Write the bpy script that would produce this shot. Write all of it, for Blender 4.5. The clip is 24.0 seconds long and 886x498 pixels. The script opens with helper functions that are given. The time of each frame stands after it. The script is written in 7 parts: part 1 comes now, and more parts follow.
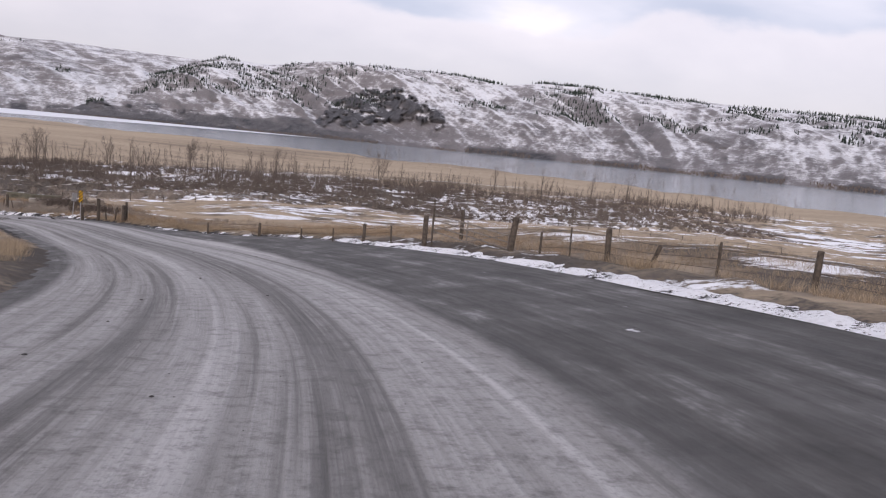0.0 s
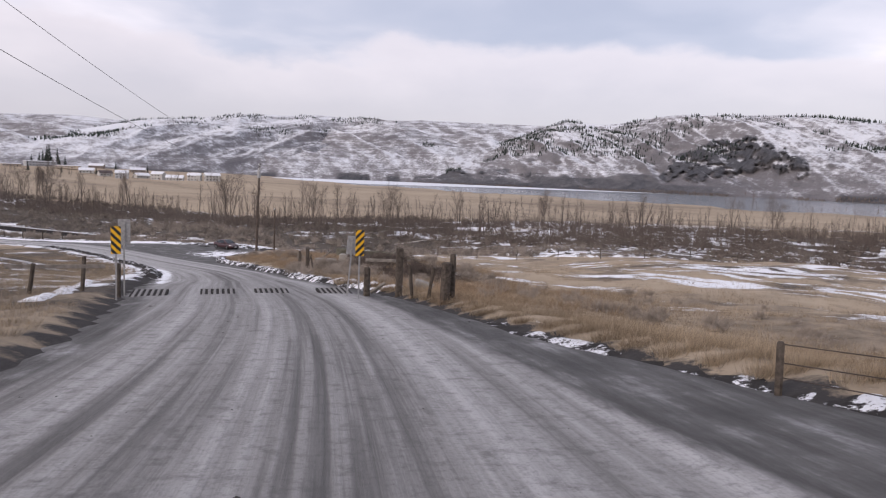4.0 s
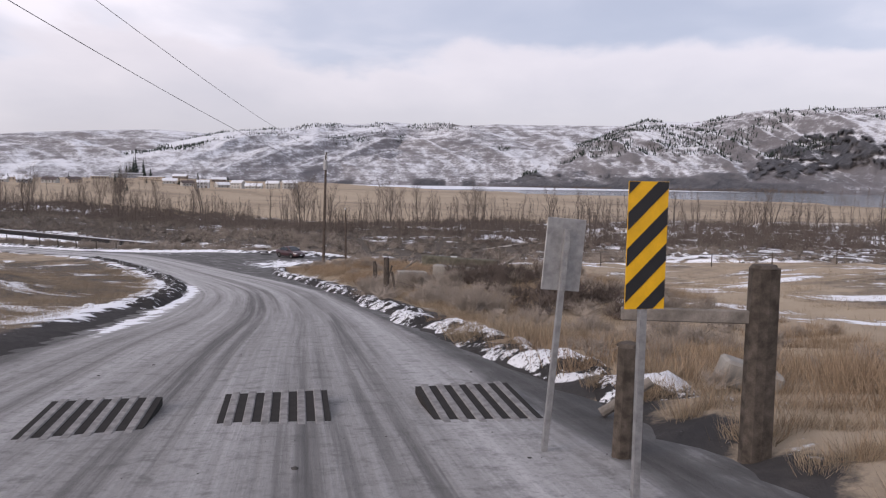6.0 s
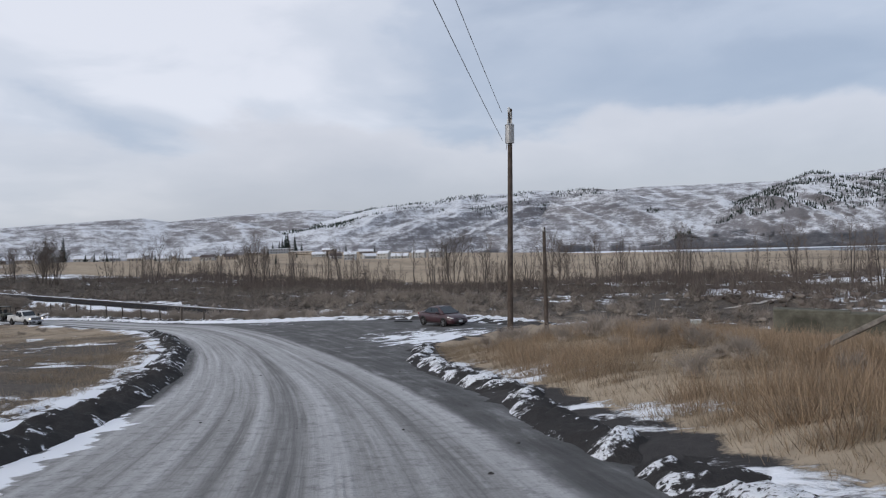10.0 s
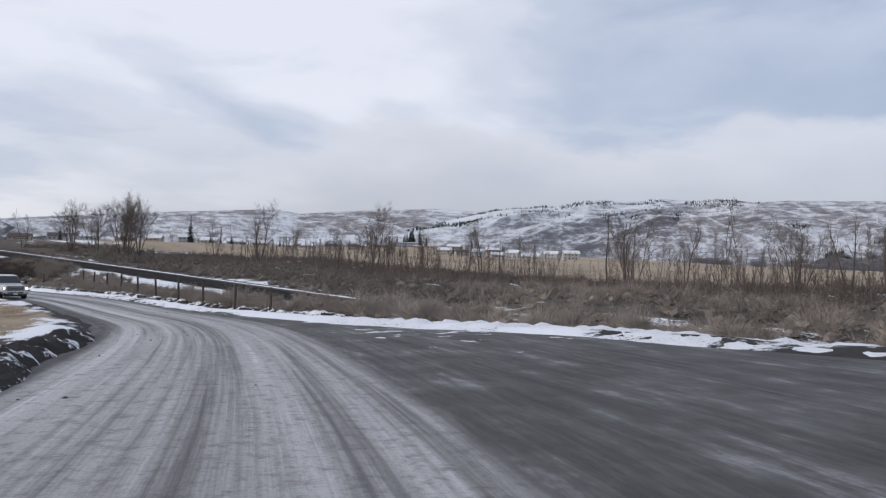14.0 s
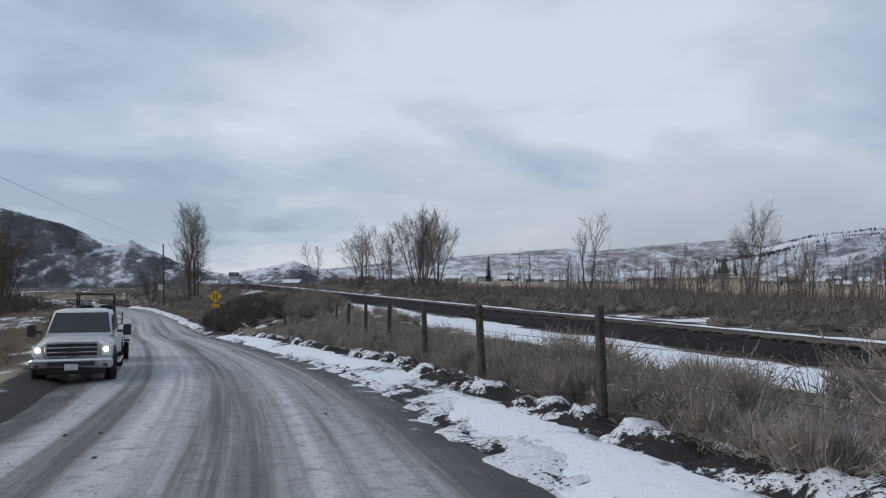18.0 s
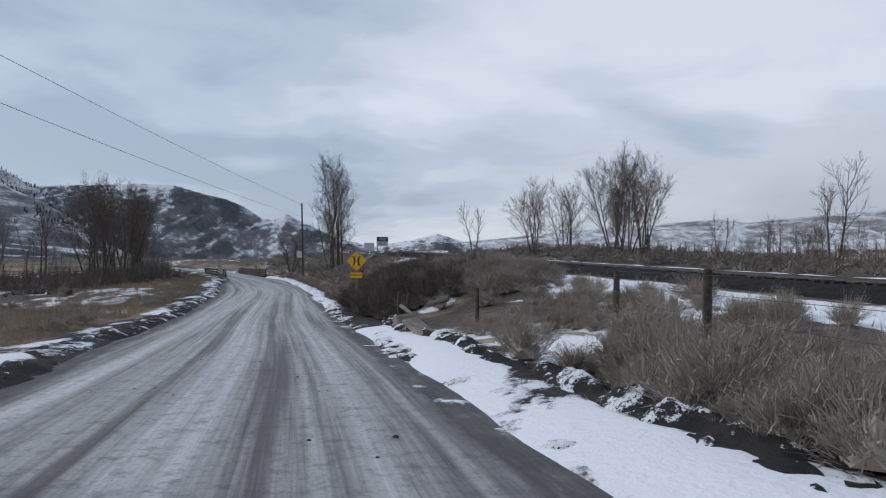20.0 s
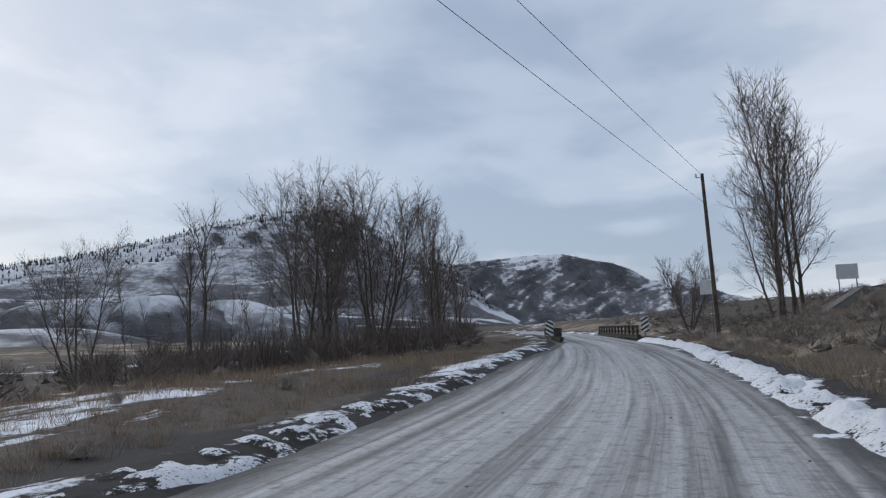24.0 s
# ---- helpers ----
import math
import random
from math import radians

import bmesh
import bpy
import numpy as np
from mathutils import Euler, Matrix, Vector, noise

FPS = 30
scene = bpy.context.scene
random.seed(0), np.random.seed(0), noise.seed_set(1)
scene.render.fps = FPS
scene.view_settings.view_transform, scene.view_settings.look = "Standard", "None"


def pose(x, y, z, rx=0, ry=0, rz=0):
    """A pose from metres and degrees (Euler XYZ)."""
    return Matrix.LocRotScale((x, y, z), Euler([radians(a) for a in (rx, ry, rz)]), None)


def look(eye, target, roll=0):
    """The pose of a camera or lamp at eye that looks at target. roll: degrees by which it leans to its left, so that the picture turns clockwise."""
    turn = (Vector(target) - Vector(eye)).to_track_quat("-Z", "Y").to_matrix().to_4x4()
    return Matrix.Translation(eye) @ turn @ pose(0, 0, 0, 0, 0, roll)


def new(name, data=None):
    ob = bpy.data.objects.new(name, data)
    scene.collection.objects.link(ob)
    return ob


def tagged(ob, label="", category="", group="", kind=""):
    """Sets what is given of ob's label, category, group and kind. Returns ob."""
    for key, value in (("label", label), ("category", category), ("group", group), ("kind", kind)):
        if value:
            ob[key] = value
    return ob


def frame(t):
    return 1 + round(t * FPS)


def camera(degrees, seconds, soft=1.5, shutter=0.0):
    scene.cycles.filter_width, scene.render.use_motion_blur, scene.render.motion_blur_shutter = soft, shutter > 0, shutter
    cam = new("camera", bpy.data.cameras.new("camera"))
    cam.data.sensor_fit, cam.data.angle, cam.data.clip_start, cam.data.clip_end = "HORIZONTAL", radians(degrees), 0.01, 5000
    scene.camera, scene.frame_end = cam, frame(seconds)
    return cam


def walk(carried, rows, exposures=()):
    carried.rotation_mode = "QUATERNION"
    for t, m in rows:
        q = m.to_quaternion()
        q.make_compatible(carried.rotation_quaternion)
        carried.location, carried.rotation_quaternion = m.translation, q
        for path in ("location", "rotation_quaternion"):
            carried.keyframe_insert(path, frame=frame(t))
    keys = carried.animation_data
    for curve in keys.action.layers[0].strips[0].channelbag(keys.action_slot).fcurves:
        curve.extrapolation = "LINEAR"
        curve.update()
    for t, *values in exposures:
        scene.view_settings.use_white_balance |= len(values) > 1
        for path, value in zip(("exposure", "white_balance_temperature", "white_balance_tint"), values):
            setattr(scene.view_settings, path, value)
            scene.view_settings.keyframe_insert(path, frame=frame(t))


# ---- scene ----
cam = camera(62.49, 24.0, 1.2)
PATH = [
    (0.0, pose(-0.00, 0.00, 1.60, 81.58, -5.18, -0.00)),
    (0.5, pose(-0.61, 4.54, 1.11, 81.31, -3.56, 4.87)),
    (1.0, pose(-1.59, 9.13, 0.58, 82.47, -2.98, 9.46)),
    (1.5, pose(-2.91, 13.76, 0.03, 83.74, -3.02, 13.71)),
    (2.0, pose(-4.66, 18.37, -0.54, 84.42, -3.09, 17.45)),
    (2.5, pose(-6.78, 22.93, -1.14, 84.65, -3.36, 20.64)),
    (3.0, pose(-9.13, 27.39, -1.75, 84.85, -3.25, 23.34)),
    (3.5, pose(-11.70, 31.76, -2.36, 84.70, -2.77, 24.93)),
    (4.0, pose(-14.44, 36.04, -2.94, 84.47, -2.17, 26.04)),
    (4.5, pose(-17.32, 40.22, -3.49, 84.40, -1.71, 27.32)),
    (5.0, pose(-20.31, 44.30, -3.98, 84.42, -1.49, 28.89)),
    (5.5, pose(-23.41, 48.36, -4.42, 84.60, -1.07, 30.45)),
    (6.0, pose(-26.47, 52.26, -4.84, 84.70, -0.84, 31.90)),
    (6.5, pose(-29.91, 55.93, -5.32, 84.97, -0.05, 32.62)),
    (7.0, pose(-33.29, 59.68, -5.86, 83.52, -2.31, 36.77)),
    (7.5, pose(-36.66, 63.43, -6.47, 82.36, 0.71, 36.67)),
    (8.0, pose(-40.08, 67.12, -7.08, 86.15, 3.86, 38.44)),
    (8.5, pose(-43.60, 70.77, -7.70, 90.98, 3.69, 40.57)),
    (9.0, pose(-47.31, 74.42, -8.31, 91.07, 2.71, 41.70)),
    (9.5, pose(-51.24, 78.14, -8.91, 90.73, 1.84, 42.37)),
    (10.0, pose(-55.32, 81.97, -9.49, 90.24, 1.52, 43.12)),
    (10.5, pose(-59.65, 85.68, -10.04, 89.69, 0.90, 43.82)),
    (11.0, pose(-64.22, 89.25, -10.60, 89.23, 0.29, 44.49)),
    (11.5, pose(-69.02, 92.68, -11.14, 88.93, -0.44, 45.20)),
    (12.0, pose(-74.03, 95.99, -11.65, 88.87, -1.06, 46.17)),
    (12.5, pose(-79.24, 99.21, -12.12, 89.13, -1.36, 47.64)),
    (13.0, pose(-84.62, 102.35, -12.57, 89.58, -1.47, 49.44)),
    (13.5, pose(-90.24, 105.25, -12.96, 90.00, -1.49, 51.20)),
    (14.0, pose(-95.97, 107.98, -13.29, 90.47, -1.80, 52.54)),
    (14.5, pose(-101.66, 110.65, -13.57, 91.01, -2.05, 53.66)),
    (15.0, pose(-107.42, 113.05, -13.81, 91.66, -2.34, 55.11)),
    (15.5, pose(-113.24, 115.23, -14.04, 92.14, -2.49, 56.95)),
    (16.0, pose(-119.14, 117.11, -14.29, 92.66, -2.67, 59.66)),
    (16.5, pose(-124.93, 118.78, -14.64, 93.04, -2.27, 63.12)),
    (17.0, pose(-130.77, 120.07, -14.99, 93.46, -1.32, 67.28)),
    (17.5, pose(-136.77, 120.71, -15.28, 93.67, -0.71, 71.58)),
    (18.0, pose(-142.90, 120.92, -15.50, 93.15, -0.02, 74.95)),
    (18.5, pose(-148.98, 121.38, -15.71, 92.16, 0.42, 77.85)),
    (19.0, pose(-155.26, 121.38, -15.86, 91.43, 0.52, 80.65)),
    (19.5, pose(-161.69, 121.00, -16.00, 90.93, 0.09, 83.19)),
    (20.0, pose(-168.23, 120.36, -16.14, 90.98, -0.28, 86.09)),
    (20.5, pose(-174.82, 119.53, -16.33, 91.88, 0.02, 89.97)),
    (21.0, pose(-181.43, 118.63, -16.57, 93.26, 0.83, 94.58)),
    (21.5, pose(-188.13, 117.61, -16.85, 94.71, 1.66, 99.12)),
    (22.0, pose(-195.05, 116.55, -17.07, 96.05, 2.30, 103.44)),
    (22.5, pose(-202.19, 115.57, -17.22, 97.05, 2.51, 107.30)),
    (23.0, pose(-209.47, 114.55, -17.34, 98.21, 2.47, 111.24)),
    (23.5, pose(-216.76, 113.40, -17.40, 98.59, 0.24, 112.77)),
    (24.0, pose(-224.13, 112.32, -17.43, 96.43, 2.13, 116.04)),
]
EXPOSURES = [(0.0, 0.27, 7050, 23), (6.5, 0.20, 7000, 22), (8.1, 0.20, 6950, 18), (8.8, -0.10, 6500, 11), (12.5, 0.0, 6550, 14), (14.5, -0.03, 6500, 13), (16.0, -0.24, 6300, 9), (19.0, -0.26, 6250, 9), (21.0, -0.14, 6350, 11), (24.0, -0.18, 6300, 10)]
walk(cam, PATH, EXPOSURES)

# ---- world and sun: a thick winter overcast ----
world = bpy.data.worlds.new("overcast")
scene.world = world
world.use_nodes = True
wt = world.node_tree
wt.nodes.clear()


def wnode(kind, **inputs):
    n = wt.nodes.new(kind)
    for k, v in inputs.items():
        n.inputs[k.replace("_", " ")].default_value = v
    return n


def wlink(a, ai, b, bi):
    wt.links.new(a.outputs[ai], b.inputs[bi])


def wmath(op, a, b=None, clamp=False):
    n = wt.nodes.new("ShaderNodeMath")
    n.operation, n.use_clamp = op, clamp
    for i, v in enumerate((a, b)):
        if v is None:
            continue
        if isinstance(v, tuple):
            wlink(v[0], v[1], n, i)
        else:
            n.inputs[i].default_value = v
    return n


SUN_AZ, SUN_EL = radians(200), radians(24)
sky = wt.nodes.new("ShaderNodeTexSky")
sky.sky_type, sky.sun_disc, sky.sun_elevation, sky.sun_rotation = "NISHITA", False, SUN_EL, SUN_AZ
coord = wt.nodes.new("ShaderNodeTexCoord")
sep = wt.nodes.new("ShaderNodeSeparateXYZ")
wlink(coord, "Generated", sep, 0)
zz = wmath("MAXIMUM", (sep, 2), 0.0)
den = wmath("ADD", (zz, 0), 0.16)
px = wmath("DIVIDE", (sep, 0), (den, 0))
py = wmath("DIVIDE", (sep, 1), (den, 0))
plane = wt.nodes.new("ShaderNodeCombineXYZ")
wlink(px, 0, plane, 0), wlink(py, 0, plane, 1)
big = wnode("ShaderNodeTexNoise", Scale=0.42, Detail=5.0, Roughness=0.48, Distortion=0.25)
fine = wnode("ShaderNodeTexNoise", Scale=1.7, Detail=6.0, Roughness=0.52, Distortion=0.35)
wlink(plane, 0, big, "Vector"), wlink(plane, 0, fine, "Vector")
dens = wmath("ADD", (wmath("MULTIPLY", (big, 0), 0.74), 0), (wmath("MULTIPLY", (fine, 0), 0.26), 0))
layer = wt.nodes.new("ShaderNodeValToRGB")
cr = layer.color_ramp
cr.interpolation = "EASE"
cr.elements[0].position, cr.elements[0].color = 0.41, (0.40, 0.475, 0.60, 1)
cr.elements[1].position, cr.elements[1].color = 0.60, (0.80, 0.835, 0.915, 1)
e = cr.elements.new(0.49)
e.color = (0.545, 0.615, 0.73, 1)
e = cr.elements.new(0.54)
e.color = (0.68, 0.73, 0.82, 1)
wlink(dens, 0, layer, 0)
# low stratus bank hugging the hill tops to the north, with a billowing upper edge
bank_m = wt.nodes.new("ShaderNodeMapping")
bank_m.inputs["Scale"].default_value = (1, 1, 2.2)
wlink(coord, "Generated", bank_m, 0)
bank_n = wnode("ShaderNodeTexNoise", Scale=3.4, Detail=7.0, Roughness=0.52, Distortion=0.15)
wlink(bank_m, 0, bank_n, "Vector")
edge = wmath("ADD", (sep, 2), (wmath("MULTIPLY", (wmath("SUBTRACT", (bank_n, 0), 0.5), 0), 0.17), 0))
north = wt.nodes.new("ShaderNodeMapRange")
north.inputs["From Min"].default_value, north.inputs["From Max"].default_value = 0.0, 0.55
wlink(sep, 1, north, 0)
top = wt.nodes.new("ShaderNodeMapRange")
top.interpolation_type = "SMOOTHSTEP"
top.inputs["From Min"].default_value, top.inputs["From Max"].default_value = 0.172, 0.150
wlink(edge, 0, top, 0)
bank = wmath("MULTIPLY", (top, 0), (north, 0), True)
bank = wmath("MULTIPLY", (bank, 0), 0.9)
mixb = wt.nodes.new("ShaderNodeMixRGB")
# a blue-grey gap of higher cloud over the bank
shelf = wt.nodes.new("ShaderNodeMapRange")
shelf.interpolation_type = "SMOOTHSTEP"
shelf.inputs["From Min"].default_value, shelf.inputs["From Max"].default_value = 0.33, 0.17
wlink(edge, 0, shelf, 0)
gap = wt.nodes.new("ShaderNodeMapRange")
gap.inputs["From Min"].default_value, gap.inputs["From Max"].default_value = 0.62, 0.46
wlink(big, 0, gap, 0)
mixs = wt.nodes.new("ShaderNodeMixRGB")
shelf_f = wmath("MULTIPLY", (wmath("MULTIPLY", (shelf, 0), (north, 0), True), 0), (gap, 0))
wlink(wmath("MULTIPLY", (shelf_f, 0), 0.85), 0, mixs, 0)
wlink(layer, 0, mixs, 1)
mixs.inputs[2].default_value = (0.37, 0.45, 0.58, 1)
wlink(bank, 0, mixb, 0), wlink(mixs, 0, mixb, 1)
# the bank is grey at its foot and pale along its crown
bank_c = wt.nodes.new("ShaderNodeValToRGB")
bank_c.color_ramp.elements[0].position, bank_c.color_ramp.elements[0].color = 0.03, (0.42, 0.455, 0.54, 1)
bank_c.color_ramp.elements[1].position, bank_c.color_ramp.elements[1].color = 0.16, (0.67, 0.69, 0.755, 1)
e = bank_c.color_ramp.elements.new(0.10)
e.color = (0.52, 0.55, 0.625, 1)
wlink(edge, 0, bank_c, 0)
wlink(bank_c, 0, mixb, 2)
bg1 = wnode("ShaderNodeBackground", Strength=0.02)
wlink(sky, 0, bg1, 0)
bg2 = wnode("ShaderNodeBackground", Strength=0.92)
wlink(mixb, 0, bg2, 0)
both = wt.nodes.new("ShaderNodeAddShader")
wlink(bg1, 0, both, 0), wlink(bg2, 0, both, 1)
wout = wt.nodes.new("ShaderNodeOutputWorld")
wlink(both, 0, wout, 0)

sun_data = bpy.data.lights.new("sun", "SUN")
sun_data.energy, sun_data.angle, sun_data.color = 1.4, radians(25), (1.0, 0.95, 0.88)
sun = new("sun", sun_data)
sun.matrix_world = look((0, 0, 200), (-math.sin(SUN_AZ) * 100, -math.cos(SUN_AZ) * 100, 200 - 100 * math.tan(SUN_EL)))


# ---- materials ----
class Mat:
    """A small wrapper that chains shader nodes."""

    def __init__(self, name, rough=0.8, metal=0.0):
        self.m = bpy.data.materials.new(name)
        self.m.use_nodes = True
        self.t = self.m.node_tree
        self.b = self.t.nodes["Principled BSDF"]
        self.b.inputs["Roughness"].default_value, self.b.inputs["Metallic"].default_value = rough, metal
        if rough >= 0.85:
            self.b.inputs["Specular IOR Level"].default_value = 0.12

    def node(self, kind, **inputs):
        n = self.t.nodes.new(kind)
        for k, v in inputs.items():
            n.inputs[k.replace("_", " ")].default_value = v
        return n

    def link(self, a, b):
        self.t.links.new(a, b)
        return b

    def pos(self, scale=(1, 1, 1), source="Object"):
        c, m = self.node("ShaderNodeTexCoord"), self.node("ShaderNodeMapping")
        m.inputs["Scale"].default_value = scale
        self.link(c.outputs[source], m.inputs[0])
        return m.outputs[0]

    def noise(self, scale, detail=4.0, rough=0.55, vec=None, dist=0.0):
        n = self.node("ShaderNodeTexNoise", Scale=scale, Detail=detail, Roughness=rough, Distortion=dist)
        self.link(vec if vec is not None else self.pos(), n.inputs["Vector"])
        return n.outputs[0]

    def ramp(self, fac, *stops):
        r = self.node("ShaderNodeValToRGB")
        els = r.color_ramp.elements
        while len(els) < len(stops):
            els.new(0.5)
        for el, (p, c) in zip(els, stops):
            el.position = p
            el.color = (*c, 1) if isinstance(c, tuple) else (c, c, c, 1)
        self.link(fac, r.inputs[0])
        return r.outputs[0]

    def mix(self, fac, a, b, mode="MIX"):
        n = self.node("ShaderNodeMixRGB")
        n.blend_type = mode
        for i, v in enumerate((fac, a, b)):
            if isinstance(v, (int, float)):
                n.inputs[i].default_value = v if i == 0 else (v, v, v, 1)
            elif isinstance(v, tuple):
                n.inputs[i].default_value = (*v, 1)
            else:
                self.link(v, n.inputs[i])
        return n.outputs[0]

    def calc(self, op, a, b=None, clamp=False):
        n = self.node("ShaderNodeMath")
        n.operation, n.use_clamp = op, clamp
        for i, v in enumerate((a, b)):
            if v is None:
                continue
            if isinstance(v, (int, float)):
                n.inputs[i].default_value = v
            else:
                self.link(v, n.inputs[i])
        return n.outputs[0]

    def attr(self, name):
        a = self.node("ShaderNodeAttribute")
        a.attribute_name = name
        return a.outputs["Fac"]

    def color(self, c):
        if isinstance(c, tuple):
            self.b.inputs["Base Color"].default_value = (*c, 1)
        else:
            self.link(c, self.b.inputs["Base Color"])
        return self

    def rough(self, r):
        self.link(r, self.b.inputs["Roughness"])
        return self

    def bump(self, height, strength=0.5, distance=0.02):
        n = self.node("ShaderNodeBump", Strength=strength, Distance=distance)
        self.link(height, n.inputs["Height"])
        self.link(n.outputs[0], self.b.inputs["Normal"])
        return self


def paint(name, color, rough=0.5, metal=0.0, vary=0.15, scale=6.0, bump=0.0):
    """A plain surface with soft grime and grain."""
    k = Mat(name, rough, metal)
    n1, n2 = k.noise(scale, 5, 0.6), k.noise(scale * 9, 3)
    dark = tuple(c * (1 - vary) for c in color)
    lite = tuple(min(1, c * (1 + vary * 0.6)) for c in color)
    c = k.mix(k.ramp(n1, (0.35, 0.0), (0.65, 1.0)), dark, lite)
    c = k.mix(k.ramp(n2, (0.45, 0.0), (0.75, vary)), c, tuple(v * 0.6 for v in color))
    k.color(c)
    if bump:
        k.bump(n2, bump, 0.01)
    return k.m


def snowy(k, base, snow_fac):
    return k.mix(snow_fac, base, (0.80, 0.82, 0.86))


# the open ground: tan winter grass, dark soil, grey brush litter and lying snow
k = Mat("winter_ground", 0.95)
n_big, n_mid, n_fine = k.noise(0.03, 5), k.noise(0.35, 6, 0.6), k.noise(5.0, 5, 0.65)
far_n = k.noise(0.02, 8, 0.66, vec=k.pos((0.25, 1, 1)))
tan = k.mix(k.ramp(n_mid, (0.3, 0.0), (0.7, 1.0)), (0.20, 0.160, 0.120), (0.42, 0.34, 0.255))
tan = k.mix(k.ramp(far_n, (0.40, 0.0), (0.62, 0.75)), tan, (0.46, 0.375, 0.275))
tan = k.mix(k.ramp(far_n, (0.30, 0.7), (0.44, 0.0)), tan, (0.13, 0.105, 0.085))
tan = k.mix(k.ramp(n_fine, (0.35, 0.0), (0.8, 0.7)), tan, (0.34, 0.275, 0.20))
brush = k.mix(k.ramp(n_fine, (0.3, 0.0), (0.7, 1.0)), (0.055, 0.047, 0.040), (0.15, 0.128, 0.110))
gb = k.calc("ADD", k.attr("brush"), k.calc("MULTIPLY", k.calc("SUBTRACT", k.noise(0.12, 9, 0.68), 0.5), 2.4))
c = k.mix(k.ramp(gb, (0.36, 0.0), (0.72, 1.0)), tan, brush)
gs = k.calc("ADD", k.attr("soil"), k.calc("MULTIPLY", k.calc("SUBTRACT", n_fine, 0.5), 0.6))
soil = k.mix(n_fine, (0.028, 0.027, 0.028), (0.075, 0.07, 0.068))
c = k.mix(k.ramp(gs, (0.42, 0.0), (0.6, 1.0)), c, soil)
n_s = k.noise(0.26, 8, 0.66, vec=k.pos((0.7, 1.3, 1)), dist=0.4)
sf = k.calc("ADD", k.attr("snow"), k.calc("MULTIPLY", k.calc("SUBTRACT", n_s, 0.5), 1.7))
sf = k.calc("ADD", sf, k.calc("MULTIPLY", k.calc("SUBTRACT", n_fine, 0.5), 0.35))
c = snowy(k, c, k.ramp(sf, (0.52, 0.0), (0.60, 1.0)))
k.color(c).bump(k.calc("ADD", n_fine, k.calc("MULTIPLY", k.ramp(sf, (0.5, 0.0), (0.62, 1.0)), 1.2)), 0.8, 0.06)
M_GROUND = k.m

# the gravel road: frozen dust ridden into long pale and dark streaks
k = Mat("gravel_road", 0.75)
uvw = k.pos(source="UV")
wob = k.node("ShaderNodeVectorMath")
wob.operation = "ADD"
wn = k.node("ShaderNodeTexNoise", Scale=0.016, Detail=1.0)
k.link(uvw, wn.inputs["Vector"])
wsc = k.node("ShaderNodeVectorMath")
wsc.operation = "MULTIPLY"
k.link(wn.outputs["Color"], wsc.inputs[0])
wsc.inputs[1].default_value = (1.6, 0, 0)
k.link(uvw, wob.inputs[0]), k.link(wsc.outputs[0], wob.inputs[1])


def streak(sx, sy, scale, detail, r=0.6):
    m = k.node("ShaderNodeMapping")
    m.inputs["Scale"].default_value = (sx, sy, 1)
    k.link(wob.outputs[0], m.inputs[0])
    return k.noise(scale, detail, r, vec=m.outputs[0])


st1, st2, st3 = streak(1, 0.008, 0.85, 6, 0.62), streak(1, 0.012, 4.6, 7, 0.70), streak(1, 0.16, 1.5, 8, 0.72)
fray = streak(1, 0.05, 0.9, 5, 0.6)
grit = k.noise(14.0, 6, 0.75, vec=uvw)
blotch = k.noise(0.5, 6, 0.65, vec=uvw)
mix_st = k.calc("ADD", k.calc("MULTIPLY", st1, 0.54), k.calc("ADD", k.calc("MULTIPLY", st2, 0.30), k.calc("ADD", k.calc("MULTIPLY", st3, 0.08), k.calc("MULTIPLY", fray, 0.08))))
pale = k.ramp(mix_st, (0.415, (0.10, 0.097, 0.096)), (0.455, (0.20, 0.197, 0.195)), (0.487, (0.31, 0.307, 0.306)), (0.53, (0.40, 0.40, 0.404)), (0.59, (0.54, 0.54, 0.55)))
pale = k.mix(1.0, pale, k.ramp(k.attr("frost"), (0.0, (0.60, 0.585, 0.57)), (1.0, (1.12, 1.12, 1.12))), "MULTIPLY")
dark = k.ramp(k.calc("ADD", k.calc("MULTIPLY", st3, 0.6), k.calc("MULTIPLY", blotch, 0.4)), (0.38, (0.034, 0.033, 0.033)), (0.48, (0.062, 0.060, 0.059)), (0.55, (0.105, 0.103, 0.102)), (0.61, (0.22, 0.22, 0.223)), (0.69, (0.42, 0.42, 0.43)))
side = k.calc("ADD", k.attr("verge"), k.calc("MULTIPLY", k.calc("SUBTRACT", st3, 0.5), 0.7))
c = k.mix(k.ramp(side, (0.38, 0.0), (0.62, 1.0)), pale, dark)
c = k.mix(k.ramp(grit, (0.50, 0.0), (0.72, 0.55)), c, (0.07, 0.068, 0.066))
c = k.mix(k.ramp(k.noise(3.0, 8, 0.75, vec=uvw), (0.36, 0.55), (0.5, 0.0)), c, (0.075, 0.072, 0.070))
rs = k.calc("ADD", k.attr("snow"), k.calc("MULTIPLY", k.calc("SUBTRACT", k.noise(0.8, 6, 0.62, vec=uvw), 0.5), 1.8))
c = snowy(k, c, k.ramp(rs, (0.55, 0.0), (0.62, 1.0)))
k.color(c).rough(k.ramp(st2, (0.3, 0.62), (0.7, 0.95)))
k.bump(k.calc("ADD", k.calc("MULTIPLY", grit, 0.35), k.calc("ADD", k.calc("MULTIPLY", st2, 0.5), st1)), 0.9, 0.06)
M_ROAD = k.m

